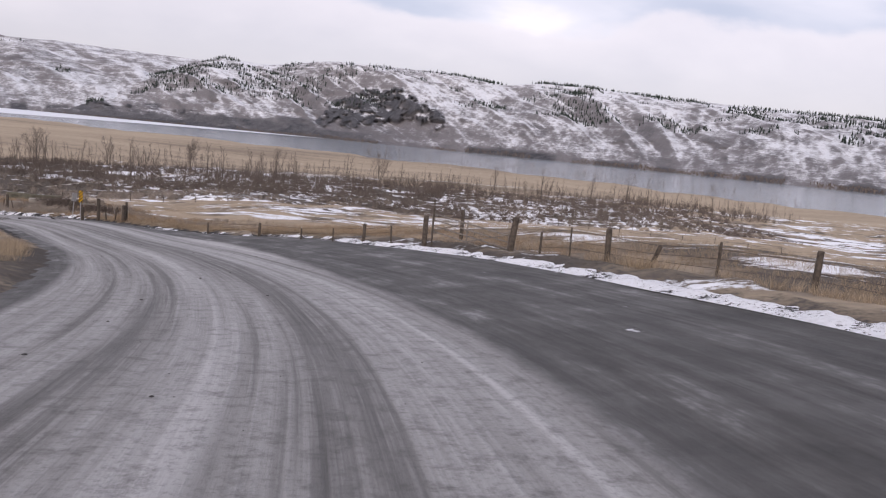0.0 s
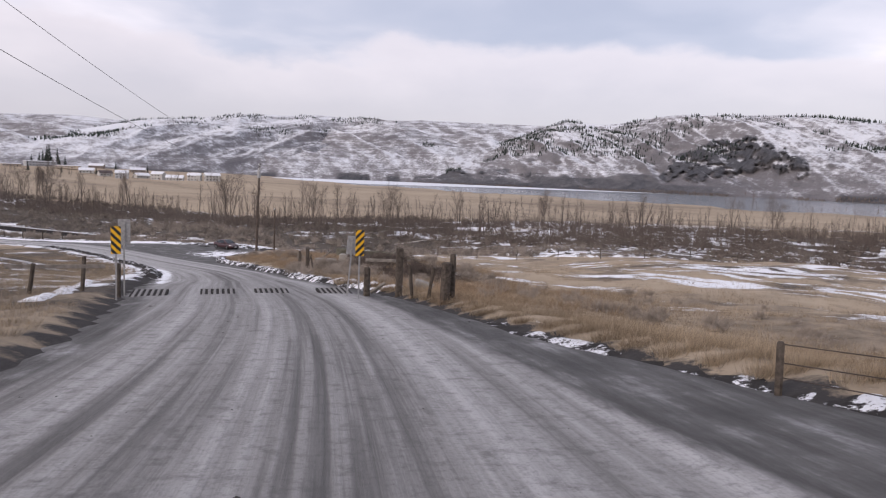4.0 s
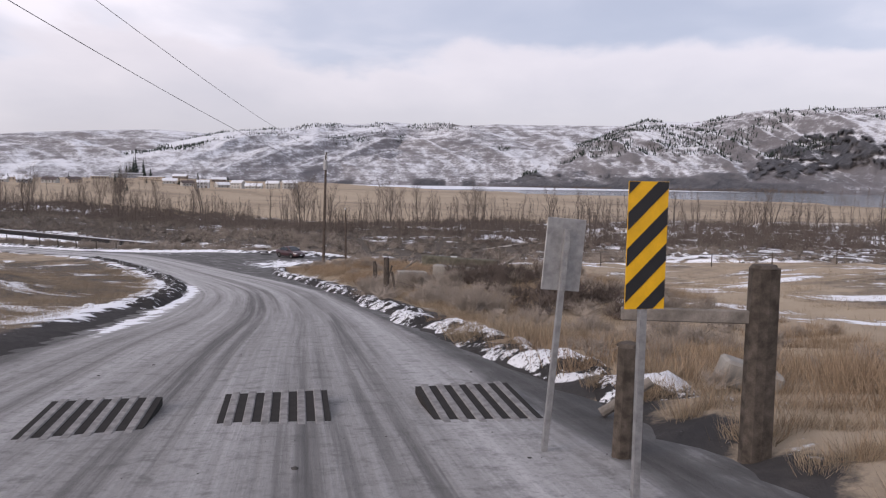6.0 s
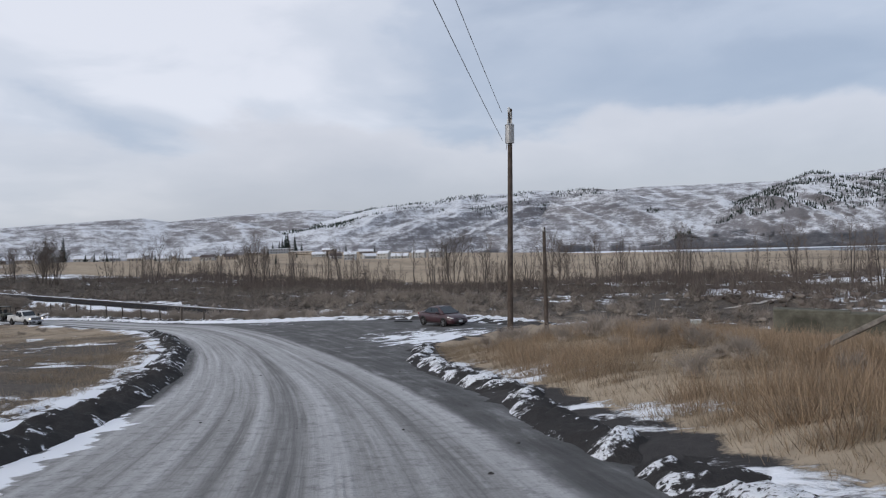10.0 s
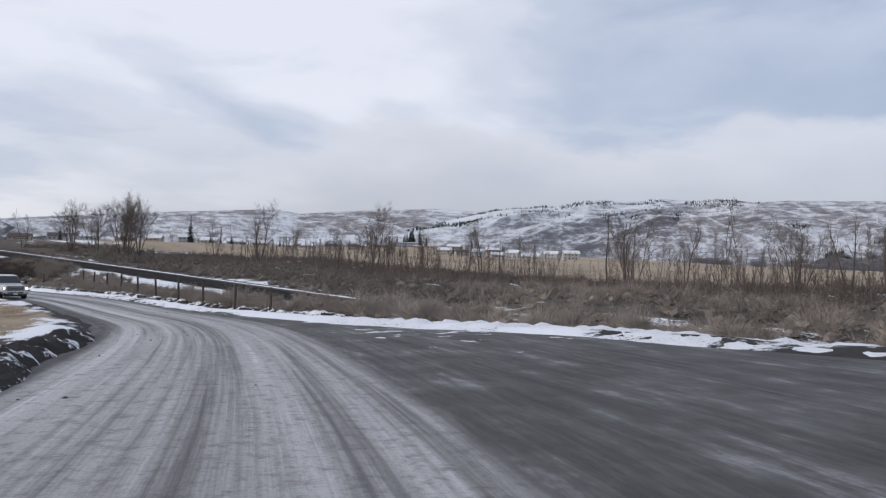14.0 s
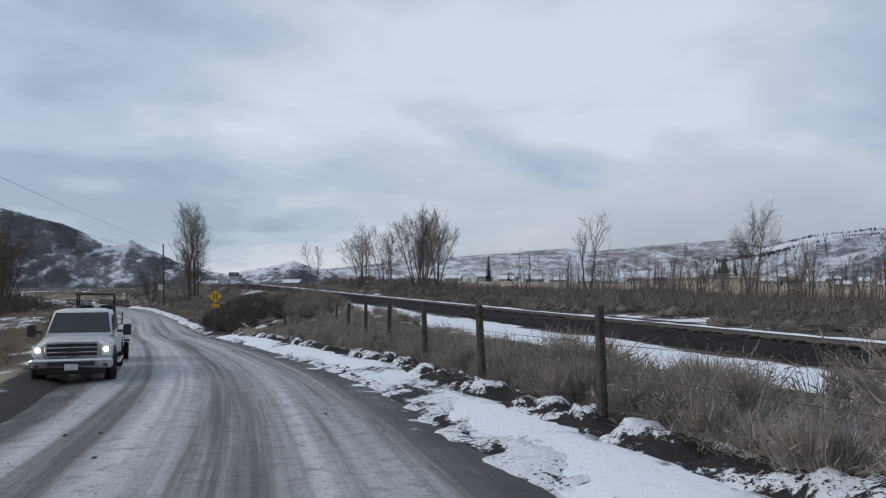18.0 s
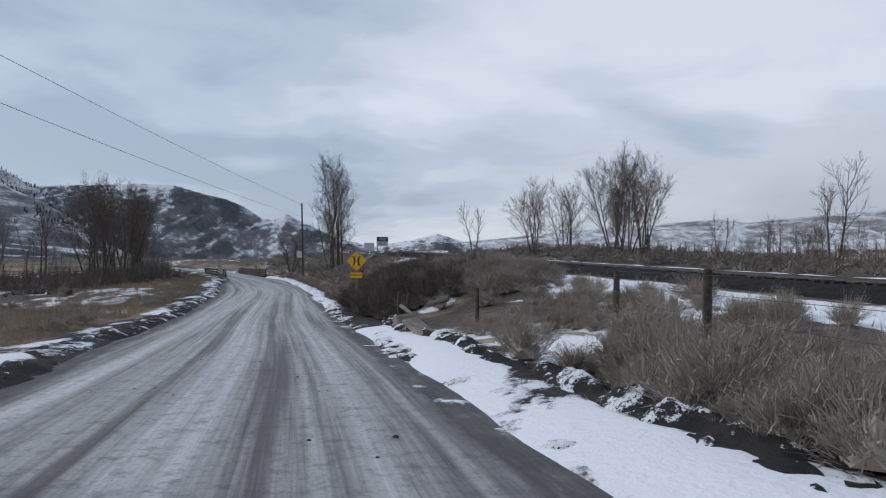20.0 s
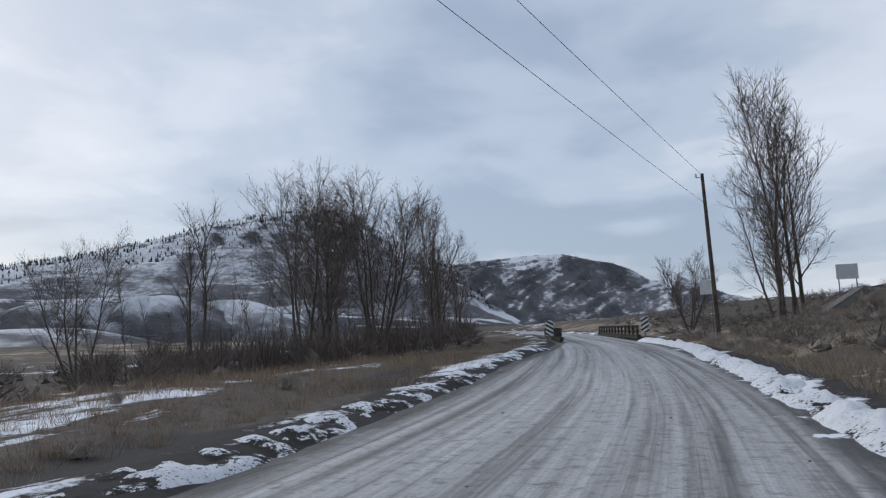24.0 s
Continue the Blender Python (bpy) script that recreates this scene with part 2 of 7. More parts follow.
# far hills: snow on bunch-grass slopes, dark rock and conifer stands
k = Mat("snowy_hill", 0.95)
pv = k.pos((1, 1, 1))
h1, h2, h3 = k.noise(0.004, 7, 0.62, vec=pv), k.noise(0.014, 8, 0.66, vec=pv, dist=0.6), k.noise(0.09, 6, 0.7, vec=pv)


def strata(sx, sy, turn, scale, detail):
    c0, m0 = k.node("ShaderNodeTexCoord"), k.node("ShaderNodeMapping")
    m0.inputs["Scale"].default_value, m0.inputs["Rotation"].default_value = (sx, sy, 1), (0, 0, turn)
    k.link(c0.outputs["UV"], m0.inputs[0])
    return k.noise(scale, detail, 0.62, vec=m0.outputs[0], dist=0.5)


trail = strata(0.0035, 0.085, 0.06, 1.0, 8)
led1, led2, led3 = strata(0.013, 0.050, 0.42, 1.0, 9), strata(0.016, 0.045, -0.50, 1.0, 9), strata(0.034, 0.030, 0.6, 1.0, 9)
geo = k.node("ShaderNodeNewGeometry")
sepn = k.node("ShaderNodeSeparateXYZ")
k.link(geo.outputs["Normal"], sepn.inputs[0])
# x term puts relief shading into the snow; z term keeps snow on flats
aspect = k.calc("ADD", k.calc("MULTIPLY", sepn.outputs[0], 0.25), k.calc("MULTIPLY", k.calc("SUBTRACT", sepn.outputs[2], 0.93), 0.9))
sfac = k.calc("ADD", k.attr("snow"), aspect)
for n_, a_ in ((led1, 1.2), (led2, 1.2), (led3, 1.5), (h2, 0.8), (h3, 2.0), (trail, 0.9)):
    sfac = k.calc("ADD", sfac, k.calc("MULTIPLY", k.calc("SUBTRACT", n_, 0.5), a_))
grass = k.mix(h1, (0.138, 0.131, 0.138), (0.218, 0.206, 0.213))
grass = k.mix(k.ramp(h3, (0.46, 0.0), (0.72, 0.7)), grass, (0.09, 0.082, 0.084))
rock = k.mix(k.ramp(k.noise(0.045, 10, 0.72, vec=k.pos((1, 1, 0.4)), dist=0.8), (0.36, 0.0), (0.62, 1.0)), (0.022, 0.024, 0.030), (0.085, 0.086, 0.095))
c = k.mix(k.attr("rock"), grass, rock)
sfac = k.calc("SUBTRACT", sfac, k.calc("MULTIPLY", k.attr("rock"), 0.60))
c = snowy(k, c, k.ramp(sfac, (0.10, 0.03), (0.42, 0.20), (0.62, 0.48), (0.98, 0.90)))
k.color(c).bump(k.calc("ADD", k.calc("ADD", h2, led1), k.calc("MULTIPLY", h3, 0.4)), 1.0, 12.0)
M_HILL = k.m

k = Mat("lake_water", 0.12)
k.color(k.mix(k.noise(0.006, 3), (0.20, 0.24, 0.275), (0.30, 0.34, 0.375)))
k.b.inputs["IOR"].default_value = 1.33
k.bump(k.noise(0.6, 4, vec=k.pos((1, 0.5, 1))), 0.6, 0.4)
M_WATER = k.m
k = Mat("lake_ice", 0.6)
k.color(k.mix(k.noise(0.01, 5), (0.62, 0.66, 0.72), (0.82, 0.84, 0.88)))
M_ICE = k.m


# ---- mesh helpers ----
def mesh_of(name, verts, faces, mats=(), smooth=False):
    me = bpy.data.meshes.new(name)
    me.from_pydata([tuple(v) for v in verts], [], [tuple(f) for f in faces])
    for m in mats if isinstance(mats, (list, tuple)) else (mats,):
        me.materials.append(m)
    if smooth:
        me.shade_smooth()
    me.update()
    return me


def grid_mesh(name, X, Y, Z, material, smooth=True, attrs=None, uv=None):
    """A sheet from three equal arrays of rows and columns."""
    r, c = X.shape
    co = np.stack([X, Y, Z], -1).reshape(-1, 3).astype(np.float32)
    i = np.arange(r * c).reshape(r, c)
    quads = np.stack([i[:-1, :-1], i[:-1, 1:], i[1:, 1:], i[1:, :-1]], -1).reshape(-1, 4).astype(np.int32)
    return array_mesh(name, co, quads, material, smooth, attrs, uv)


def array_mesh(name, co, faces, material, smooth=False, attrs=None, uv=None):
    me = bpy.data.meshes.new(name)
    n = faces.shape[1]
    me.vertices.add(len(co)), me.loops.add(faces.size), me.polygons.add(len(faces))
    me.vertices.foreach_set("co", np.ascontiguousarray(co, np.float32).ravel())
    me.loops.foreach_set("vertex_index", np.ascontiguousarray(faces, np.int32).ravel())
    me.polygons.foreach_set("loop_start", np.arange(0, faces.size, n, dtype=np.int32))
    me.polygons.foreach_set("use_smooth", np.full(len(faces), smooth, dtype=bool))
    me.materials.append(material)
    for key, arr in (attrs or {}).items():
        a = me.attributes.new(key, "FLOAT", "POINT")
        a.data.foreach_set("value", np.ascontiguousarray(arr, np.float32).ravel())
    if uv is not None:
        layer_uv = me.uv_layers.new(name="UVMap")
        layer_uv.data.foreach_set("uv", uv.reshape(-1, 2)[faces.ravel()].astype(np.float32).ravel())
    me.update(calc_edges=True)
    return me


def part(name, bm, material, parent=None, label=""):
    me = bpy.data.meshes.new(name)
    bm.to_mesh(me)
    bm.free()
    me.materials.append(material)
    ob = new(name, me)
    ob.parent = parent
    return tagged(ob, label)


def sstep(a, b, x):
    t = np.clip((x - a) / (b - a), 0, 1)
    return t * t * (3 - 2 * t)


def vnoise(x, y, seed=0):
    """Smooth value noise on arrays."""
    xi, yi = np.floor(x).astype(np.int64), np.floor(y).astype(np.int64)
    xf, yf = x - xi, y - yi
    u, v = xf * xf * (3 - 2 * xf), yf * yf * (3 - 2 * yf)

    def hsh(a, b):
        q = (a * 374761393 + b * 668265263 + seed * 1442695041) & 0x7FFFFFFF
        q = ((q ^ (q >> 13)) * 1274126177) & 0x7FFFFFFF
        return ((q ^ (q >> 16)) & 0xFFFF) / 65535.0

    return (hsh(xi, yi) * (1 - u) + hsh(xi + 1, yi) * u) * (1 - v) + (hsh(xi, yi + 1) * (1 - u) + hsh(xi + 1, yi + 1) * u) * v


def fbm(x, y, octaves=5, seed=0, ridged=False):
    s, a, tot = 0, 1.0, 0
    for o in range(octaves):
        n = vnoise(x * 2 ** o + 17.3 * o, y * 2 ** o - 9.1 * o, seed + o)
        if ridged:
            n = 1 - np.abs(2 * n - 1)
        s, tot, a = s + a * n, tot + a, a * 0.5
    return s / tot


# ---- the road's line: x, y and height, about every 15 m ----
ROAD = np.array([
    (6, -60, 4.6), (3, -30, 2.3), (0, 0, -0.25), (-2.9, 13.8, -1.8), (-9.1, 27.4, -3.6), (-17.3, 40.2, -5.35), (-26.5, 52.3, -6.7),
    (-36.7, 63.4, -8.3), (-47.3, 74.4, -10.15), (-59.6, 85.7, -11.9), (-74.0, 96.0, -13.5), (-90.2, 105.2, -14.8), (-107.4, 113.0, -15.65),
    (-124.9, 118.8, -16.5), (-142.9, 120.9, -17.35), (-161.7, 121.0, -17.85), (-181.4, 118.6, -18.4), (-202.2, 115.6, -19.05), (-224.1, 112.3, -19.25),
    (-246, 108.6, -19.1), (-268, 103.0, -18.8), (-290, 95.2, -18.6), (-312, 86.4, -18.4), (-334, 76.5, -18.3), (-380, 53, -18.0), (-450, 12, -18.0)], float)


def spline(P, step=1.0):
    """Catmull-Rom through the points, resampled evenly."""
    Q = np.vstack([2 * P[0] - P[1], P, 2 * P[-1] - P[-2]])
    out = []
    for i in range(1, len(Q) - 2):
        for t in np.linspace(0, 1, 40, endpoint=False):
            a, b, c2, d = Q[i - 1], Q[i], Q[i + 1], Q[i + 2]
            out.append(0.5 * (2 * b + (c2 - a) * t + (2 * a - 5 * b + 4 * c2 - d) * t * t + (3 * b - a - 3 * c2 + d) * t ** 3))
    out = np.array(out + [P[-1]])
    s = np.concatenate([[0], np.cumsum(np.linalg.norm(np.diff(out[:, :2], axis=0), axis=1))])
    q = np.arange(0, s[-1], step)
    return np.stack([np.interp(q, s, out[:, j]) for j in range(out.shape[1])], 1)


RP = spline(ROAD)
tangent = np.gradient(RP[:, :2], axis=0)
tangent /= np.linalg.norm(tangent, axis=1)[:, None]
RN = np.stack([-tangent[:, 1], tangent[:, 0]], 1)  # to the left of the way
RS = np.arange(len(RP)) - float(np.argmin(np.hypot(RP[:, 0], RP[:, 1])))  # metres from the start
WL = np.interp(RS, [-60, 20, 35, 55, 70, 95, 115, 150, 175, 215, 250, 315, 340, 380], [5.5, 5.2, 4.8, 4.8, 6.0, 6.6, 5.6, 4.8, 4.8, 4.4, 6.0, 6.2, 3.9, 3.6])
WR = np.interp(RS, [-60, 10, 28, 38, 46, 58, 75, 105, 128, 138, 146, 158, 166, 173, 178, 184, 192, 205, 260, 330, 380], [8.8, 8.9, 8.9, 8.2, 6.6, 4.2, 3.2, 3.3, 4.0, 6.5, 17, 17, 13.6, 11, 8.0, 5.4, 4.0, 2.9, 2.7, 2.7, 2.6])
TR = np.interp(RS, [-60, 20, 40, 58, 130, 150, 185, 215, 380], [2.0, 2.8, 4.0, 2.6, 2.0, 2.2, 2.4, 1.9, 1.9])  # the ridden track's right edge
BANKED = np.interp(RS, [-60, 0, 25, 40, 55, 130, 142, 175, 195, 380], [0.05, 0.11, 0.11, 0.10, 0.0, 0.0, 0.03, 0.03, 0.0, 0.0])  # rise of the outer edge per metre


def near_road(x, y):
    """For flat arrays: index of the nearest road point and the distance to the left of it."""
    idx = np.zeros(len(x), int)
    for a in range(0, len(x), 20000):
        d = (x[a:a + 20000, None] - RP[None, :, 0]) ** 2 + (y[a:a + 20000, None] - RP[None, :, 1]) ** 2
        idx[a:a + 20000] = d.argmin(1)
    lat = (x - RP[idx, 0]) * RN[idx, 0] + (y - RP[idx, 1]) * RN[idx, 1]
    far = np.hypot(x - RP[idx, 0], y - RP[idx, 1])
    return idx, np.sign(lat) * far


CONTROL_A = np.array([
    (7, 22, -1.1), (2.7, 26, -1.75), (-3, 34, -2.85), (-10, 42, -4.2), (-24, 57, -6.5), (25, 60, -6.3), (-10, 90, -10.0), (40, 110, -11.5), (-50, 105, -13.5),
    (-88, 133, -16.4), (-88, 155, -18.4), (0, 160, -17.5), (110, 170, -17), (-120, 127, -16.7), (-160, 127.5, -17.6), (-200, 123, -18.0), (-252, 146, -15.6),
    (-265, 180, -17.9), (-253, 207, -19.2), (-195, 236, -20.0), (-285, 144, -14.3), (-292, 126, -14.6), (-275, 120.5, -15.8), (-245, 119.5, -16.6), (-278, 114, -18.3), (-266, 112.5, -18.1), (-289, 115, -18.4), (-255, 114, -17.9), (-212, 124.5, -16.2), (-224, 122, -16.4), (-22, 64.2, -7.7), (-20, 69.3, -8.4), (-26.4, 78.8, -10.2), (-33, 73, -9.8), (-12, 62, -7.4), (-14, 78, -9.2)], float)
CONTROL_B = np.array([
    (-540, 553, -14.5), (-657, 294, -10), (-780, 590, -6), (-390, 295, -18.5), (-100, 420, -20.6), (120, 400, -21.2), (-400, 480, -19.4), (300, 100, -13),
    (-14, 16, -0.9), (-30, -20, 1.5), (-45, 30, -4.0), (-70, 62, -10.2), (-110, 85, -15.0), (-160, 98, -17.8), (-200, 98, -19.6), (-222, 98, -20.3),
    (-255, 82, -20.2), (-300, 60, -20.6), (-200, 30, -21), (-90, -10, -9), (60, -60, 6), (-420, -60, -22), (-420, 130, -14.0), (-335, 120, -14.4)], float)
CONTROL = np.vstack([CONTROL_A, CONTROL_B])
SHORE_X = [-5000, -1783, -838, -560, -240, -119, -30, 110, 177, 259, 500, 1500, 5000]
SHORE_Y = [7000, 1980, 1060, 880, 730, 700, 620, 585, 530, 419, 150, -600, -3000]
LAKE_Z = -22.0


RAIL_X = [-520, -420, -300, -260, -220, -180, -140, -100, -60, 0, 60, 160]
RAIL_Y = [108, 113, 121.5, 125.8, 133.5, 137.8, 140.0, 141.0, 142, 146, 153, 170]
RAIL_Z = [-13.4, -13.8, -14.4, -15.0, -16.1, -16.8, -17.2, -17.4, -17.5, -17.4, -17.2, -16.8]


def ground_z(x, y, drop=True):
    """Height of the open ground over arrays, and the road index and distance."""
    shape = np.shape(x)
    x, y = np.ravel(np.asarray(x, float)), np.ravel(np.asarray(y, float))
    idx, lat = near_road(x, y)
    num, w = np.zeros(len(x)), np.zeros(len(x))
    for cx, cy, cz in CONTROL:
        q = 1 / ((x - cx) ** 2 + (y - cy) ** 2 + 30) ** 1.6
        num, w = num + q * cz, w + q
    base = num / w
    out = np.where(lat > 0, lat - WL[idx], -lat - WR[idx])
    edge_z = RP[idx, 2] + BANKED[idx] * np.clip(np.minimum(-lat, WR[idx]) - 3, 0, 40)
    z = edge_z + (base - edge_z) * sstep(0.5, np.where(lat > 0, 18, 9), out)
    lump = (fbm(x * 0.35, y * 0.35, 4, 3) - 0.5) * 0.5 + (fbm(x * 0.05, y * 0.05, 3, 8) - 0.5) * 1.6
    z = z + lump * sstep(0.5, 14, out)
    if drop:
        z = z - 0.30 * sstep(0.2, -0.8, out)
        z = z + 0.18 * np.exp(-((out - 1.1) / 0.7) ** 2) * (0.4 + fbm(x * 0.6, y * 0.6, 3, 5))
    z = z + 0.42 * sstep(1.0, 3.0, out) * sstep(22, 9, out) * (lat < 0) * sstep(90, 98, RS[idx]) * sstep(142, 128, RS[idx])
    rail_y = np.interp(x, RAIL_X, RAIL_Y)
    z = z + (np.interp(x, RAIL_X, RAIL_Z) - 0.68 - z) * sstep(9.0, 3.0, np.abs(y - rail_y)) * (x < 100) * (x > -500) * sstep(-1, 4, out)
    d_shore = y - np.interp(x, SHORE_X, SHORE_Y)
    z = z + (LAKE_Z - 3 - z) * sstep(-25, 20, d_shore)
    return z.reshape(shape), idx.reshape(shape), lat.reshape(shape), out.reshape(shape), d_shore.reshape(shape)


def gz(x, y):
    return float(ground_z(np.array([x]), np.array([y]))[0][0])


def axis_steps(lo, hi, step, end_lo, end_hi):
    mid = np.arange(lo, hi + step / 2, step)
    up, a, s = [], hi, step
    while a < end_hi:
        s *= 1.16
        a += s
        up.append(min(a, end_hi))
    dn, a, s = [], lo, step
    while a > end_lo:
        s *= 1.16
        a -= s
        dn.append(max(a, end_lo))
    return np.array(dn[::-1] + list(mid) + up)


gx, gy = axis_steps(-345, 55, 1.0, -4800, 4800), axis_steps(-30, 250, 1.0, -4800, 4800)
GX, GY = np.meshgrid(gx, gy)
GZ, GI, GL, GO, GD = ground_z(GX, GY)
s_at = RS[GI]
patch = fbm(GX * 0.02, GY * 0.02, 4, 21)
snow = np.full(GX.shape, 0.22)
snow += 0.20 * sstep(0.45, 0.62, patch) * (GO > 6)
snow += 0.55 * np.exp(-((GO - 0.8) / 1.1) ** 2) * (GL < 0) * np.where(s_at > 185, np.where(s_at > 254, 0.3, 1.0), np.where(s_at < 45, 0.42, 0.35))
snow += 0.42 * np.exp(-((GO - 1.2) / 1.0) ** 2) * (GL > 0) * sstep(60, 85, s_at)
snow += 0.16 * sstep(160, 200, s_at) * sstep(262, 240, s_at) * np.exp(-((GO - 7) / 6.0) ** 2) * (GL < 0) - 0.06 * sstep(240, 262, s_at) * (GL < 0)
snow += 0.3 * np.exp(-((GX + 118) / 14) ** 2 - ((GY - 124.5) / 2.5) ** 2) 
rail_off = GY - np.interp(GX, RAIL_X, RAIL_Y)
snow += 0.45 * np.exp(-((rail_off + 4.6) / 1.6) ** 2) * (GX > -260) + 0.25 * np.exp(-((rail_off - 5) / 3) ** 2)
snow += 0.03 * sstep(240, 265, s_at) * (GL > 0) * (GO > 2) * (GO < 30) - 0.08 * sstep(240, 265, s_at) * (GL > 0)
snow += 0.20 * np.exp(-((GY - 215) / 40) ** 2) * sstep(-10, -60, GX) + 0.06 * np.exp(-((GY - 150 - 0.1 * GX) / 25) ** 2) * (GX > -80)
belt0 = np.exp(-((GY - 200 - 0.1 * GX * (GX > -60)) / 34) ** 2)
far_field = sstep(230, 300, GY - 0.12 * GX)
snow -= 0.18 * far_field
outer = (GL < 0) & (GX > -84)
snow += 0.19 * sstep(0.49, 0.60, fbm(GX * 0.06, GY * 0.26, 4, 33)) * outer * sstep(3, 8, GO) * (1 - far_field)
snow += 0.36 * sstep(0.46, 0.56, fbm(GX * 0.13, GY * 0.16, 4, 34)) * ((GL > 0) & (s_at > 70) & (s_at < 185) & (GO > 1) & (GO < 18))
snow += 0.18 * sstep(0.49, 0.56, fbm(GX * 0.2, GY * 0.2, 3, 35)) * ((GL < 0) & (s_at > 104) & (s_at < 146) & (GO > 0.5) & (GO < 16))
snow += 0.18 * sstep(0.48, 0.56, fbm(GX * 0.18, GY * 0.18, 3, 39)) * sstep(272, 280, s_at) * (GL < 0) * (GO > 2) * (GO < 18)
snow += 0.42 * sstep(0.46, 0.54, fbm(GX * 0.36, GY * 0.36, 4, 38)) * sstep(238, 244, s_at) * sstep(268, 260, s_at) * (GL < 0) * (GO < 16)
snow += 0.07 * sstep(0.48, 0.56, fbm(GX * 0.16, GY * 0.16, 4, 51)) * sstep(276, 284, s_at) * (GL < 0) * (GO > 1.5) * (GO < 26)
snow += 0.16 * sstep(0.49, 0.56, fbm(GX * 0.10, GY * 0.42, 4, 52)) * outer * sstep(10, 16, GO) * (1 - far_field)
snow += 0.30 * sstep(182, 188, s_at) * sstep(250, 238, s_at) * (GL < 0) * sstep(6.5, 5.0, GO) * sstep(2.4, 4.0, GO)
snow += 0.50 * np.exp(-((rail_off + 5.2) / 1.8) ** 2) * (GX > -260) * (GX < -60)
snow += 0.75 * sstep(168, 178, s_at) * sstep(194, 182, s_at) * (GL < 0) * sstep(9.0, 5.5, GO)
snow += np.where(GX > -80, 0.24 * sstep(0.48, 0.56, fbm(GX * 0.10, GY * 0.30, 4, 36)), 0.40 * sstep(0.46, 0.55, fbm(GX * 0.06, GY * 0.08, 4, 36))) * belt0 * (GX < 60)
snow += 0.18 * sstep(0.51, 0.57, fbm(GX * 0.09, GY * 0.16, 3, 37)) * ((GL > 0) & (s_at > 225) & (GO > 2) & (GO < 40))
soil = 0.95 * sstep(2.0, 0.3, GO) * sstep(72, 80, s_at) + 0.8 * sstep(0.9, 0.2, GO) * (s_at > 45) + 0.7 * sstep(5.5, 3.0, GO) * (GL > 0) * sstep(240, 260, s_at) * sstep(0.3, 0.6, fbm(GX * 0.1, GY * 0.1, 3, 4))
soil += 0.5 * sstep(2.2, 0.3, GO) * (s_at <= 45) + 0.8 * sstep(3.4, 2.2, GO) * (GL < 0) * (s_at > 184)
snow += 0.30 * sstep(1.0, 0.5, GO) * sstep(262, 272, s_at) * (GL < 0)
soil -= 0.7 * sstep(262, 272, s_at) * (GL < 0)
belt = np.exp(-((GY - 205 - 0.1 * GX * (GX > -60)) / 42) ** 2)
brush_a = 0.30 + 0.75 * belt * sstep(60, -20, GX) + 0.55 * sstep(-75, -110, GX) * sstep(5, 10, GO) * (GL < 0) * (GY < 190) + 0.35 * sstep(0.5, 0.65, patch)
brush_a += 0.50 * (GL > 0) * sstep(50, 72, s_at) * sstep(190, 160, s_at) * sstep(38, 18, GO + 16 * (patch - 0.5))
brush_a += 0.35 * sstep(200, 240, s_at) * (GL > 0) - 0.7 * far_field + 0.25 * sstep(225, 240, s_at) * (GL < 0) * (GY < 130)
ground = new("ground", grid_mesh("ground", GX, GY, GZ, M_GROUND, True, {"snow": snow, "soil": soil, "brush": brush_a}))
tagged(ground, "tan winter grassland with patches of snow and dark soil", "ground", kind="structure")

# the road's own surface, crowned, wide at the two gravel pull-outs
LATS = np.concatenate([np.linspace(1, 0, 9), -np.linspace(0, 1, 25)[1:]])
SX, SY, SZ, UVU, UVV, VERGE, RSNOW, FROST = ([] for _ in range(8))
for i in range(len(RP)):
    off = np.where(LATS > 0, LATS * (WL[i] + 0.9), LATS * (WR[i] + 0.9))
    SX.append(RP[i, 0] + RN[i, 0] * off), SY.append(RP[i, 1] + RN[i, 1] * off)
    over = np.where(off > 0, off - WL[i], -off - WR[i])
    SZ.append(RP[i, 2] + BANKED[i] * np.clip(-off - 3, 0, 40) - 0.012 * np.abs(off - 1) * (np.abs(off) < 8) - 0.09 * (np.abs(off) >= 8) - 0.22 * sstep(-0.2, 0.9, over))
    FROST.append(np.full(len(off), np.interp(RS[i], [0, 30, 95, 125, 165, 230, 260], [0.50, 0.42, 0.32, 0.70, 0.95, 0.90, 1.0])))
    UVU.append(off), UVV.append(np.full(len(off), RS[i]))
    VERGE.append(sstep(TR[i] - 1.0, TR[i] + 1.2, -off) + 0.9 * sstep(WL[i] - 1.6, WL[i] - 0.2, off))
    blot = np.exp(-((RS[i] - 144) / 9) ** 2) * np.exp(-((off + 10) / 5.0) ** 2) * 0.66 + np.exp(-((RS[i] - 14) / 25) ** 2) * np.exp(-((off + 13.6) / 0.8) ** 2) * 0.5
    blot = blot + 0.33 * np.exp(-((over + 0.3) / 0.6) ** 2) * (RS[i] > 180) * (off < 0) + 0.12 * (off < -5) * np.exp(-((RS[i] - 15) / 25) ** 2)
    blot = blot + 0.80 * np.exp(-((off - WL[i] + 0.8) / 0.42) ** 2) * sstep(74, 84, RS[i]) * sstep(128, 116, RS[i]) + 0.34 * np.exp(-((RS[i] - 176) / 9) ** 2) * (off < -4.5)
    RSNOW.append(0.10 + blot)
SX, SY, SZ = (np.array(a) for a in (SX, SY, SZ))
road = new("road", grid_mesh("road", SX, SY, SZ, M_ROAD, True, {"verge": np.array(VERGE), "snow": np.array(RSNOW), "frost": np.array(FROST)}, np.stack([np.array(UVU), np.array(UVV)], -1)))
tagged(road, "grey frozen gravel road streaked by tyre tracks", "road", kind="structure")

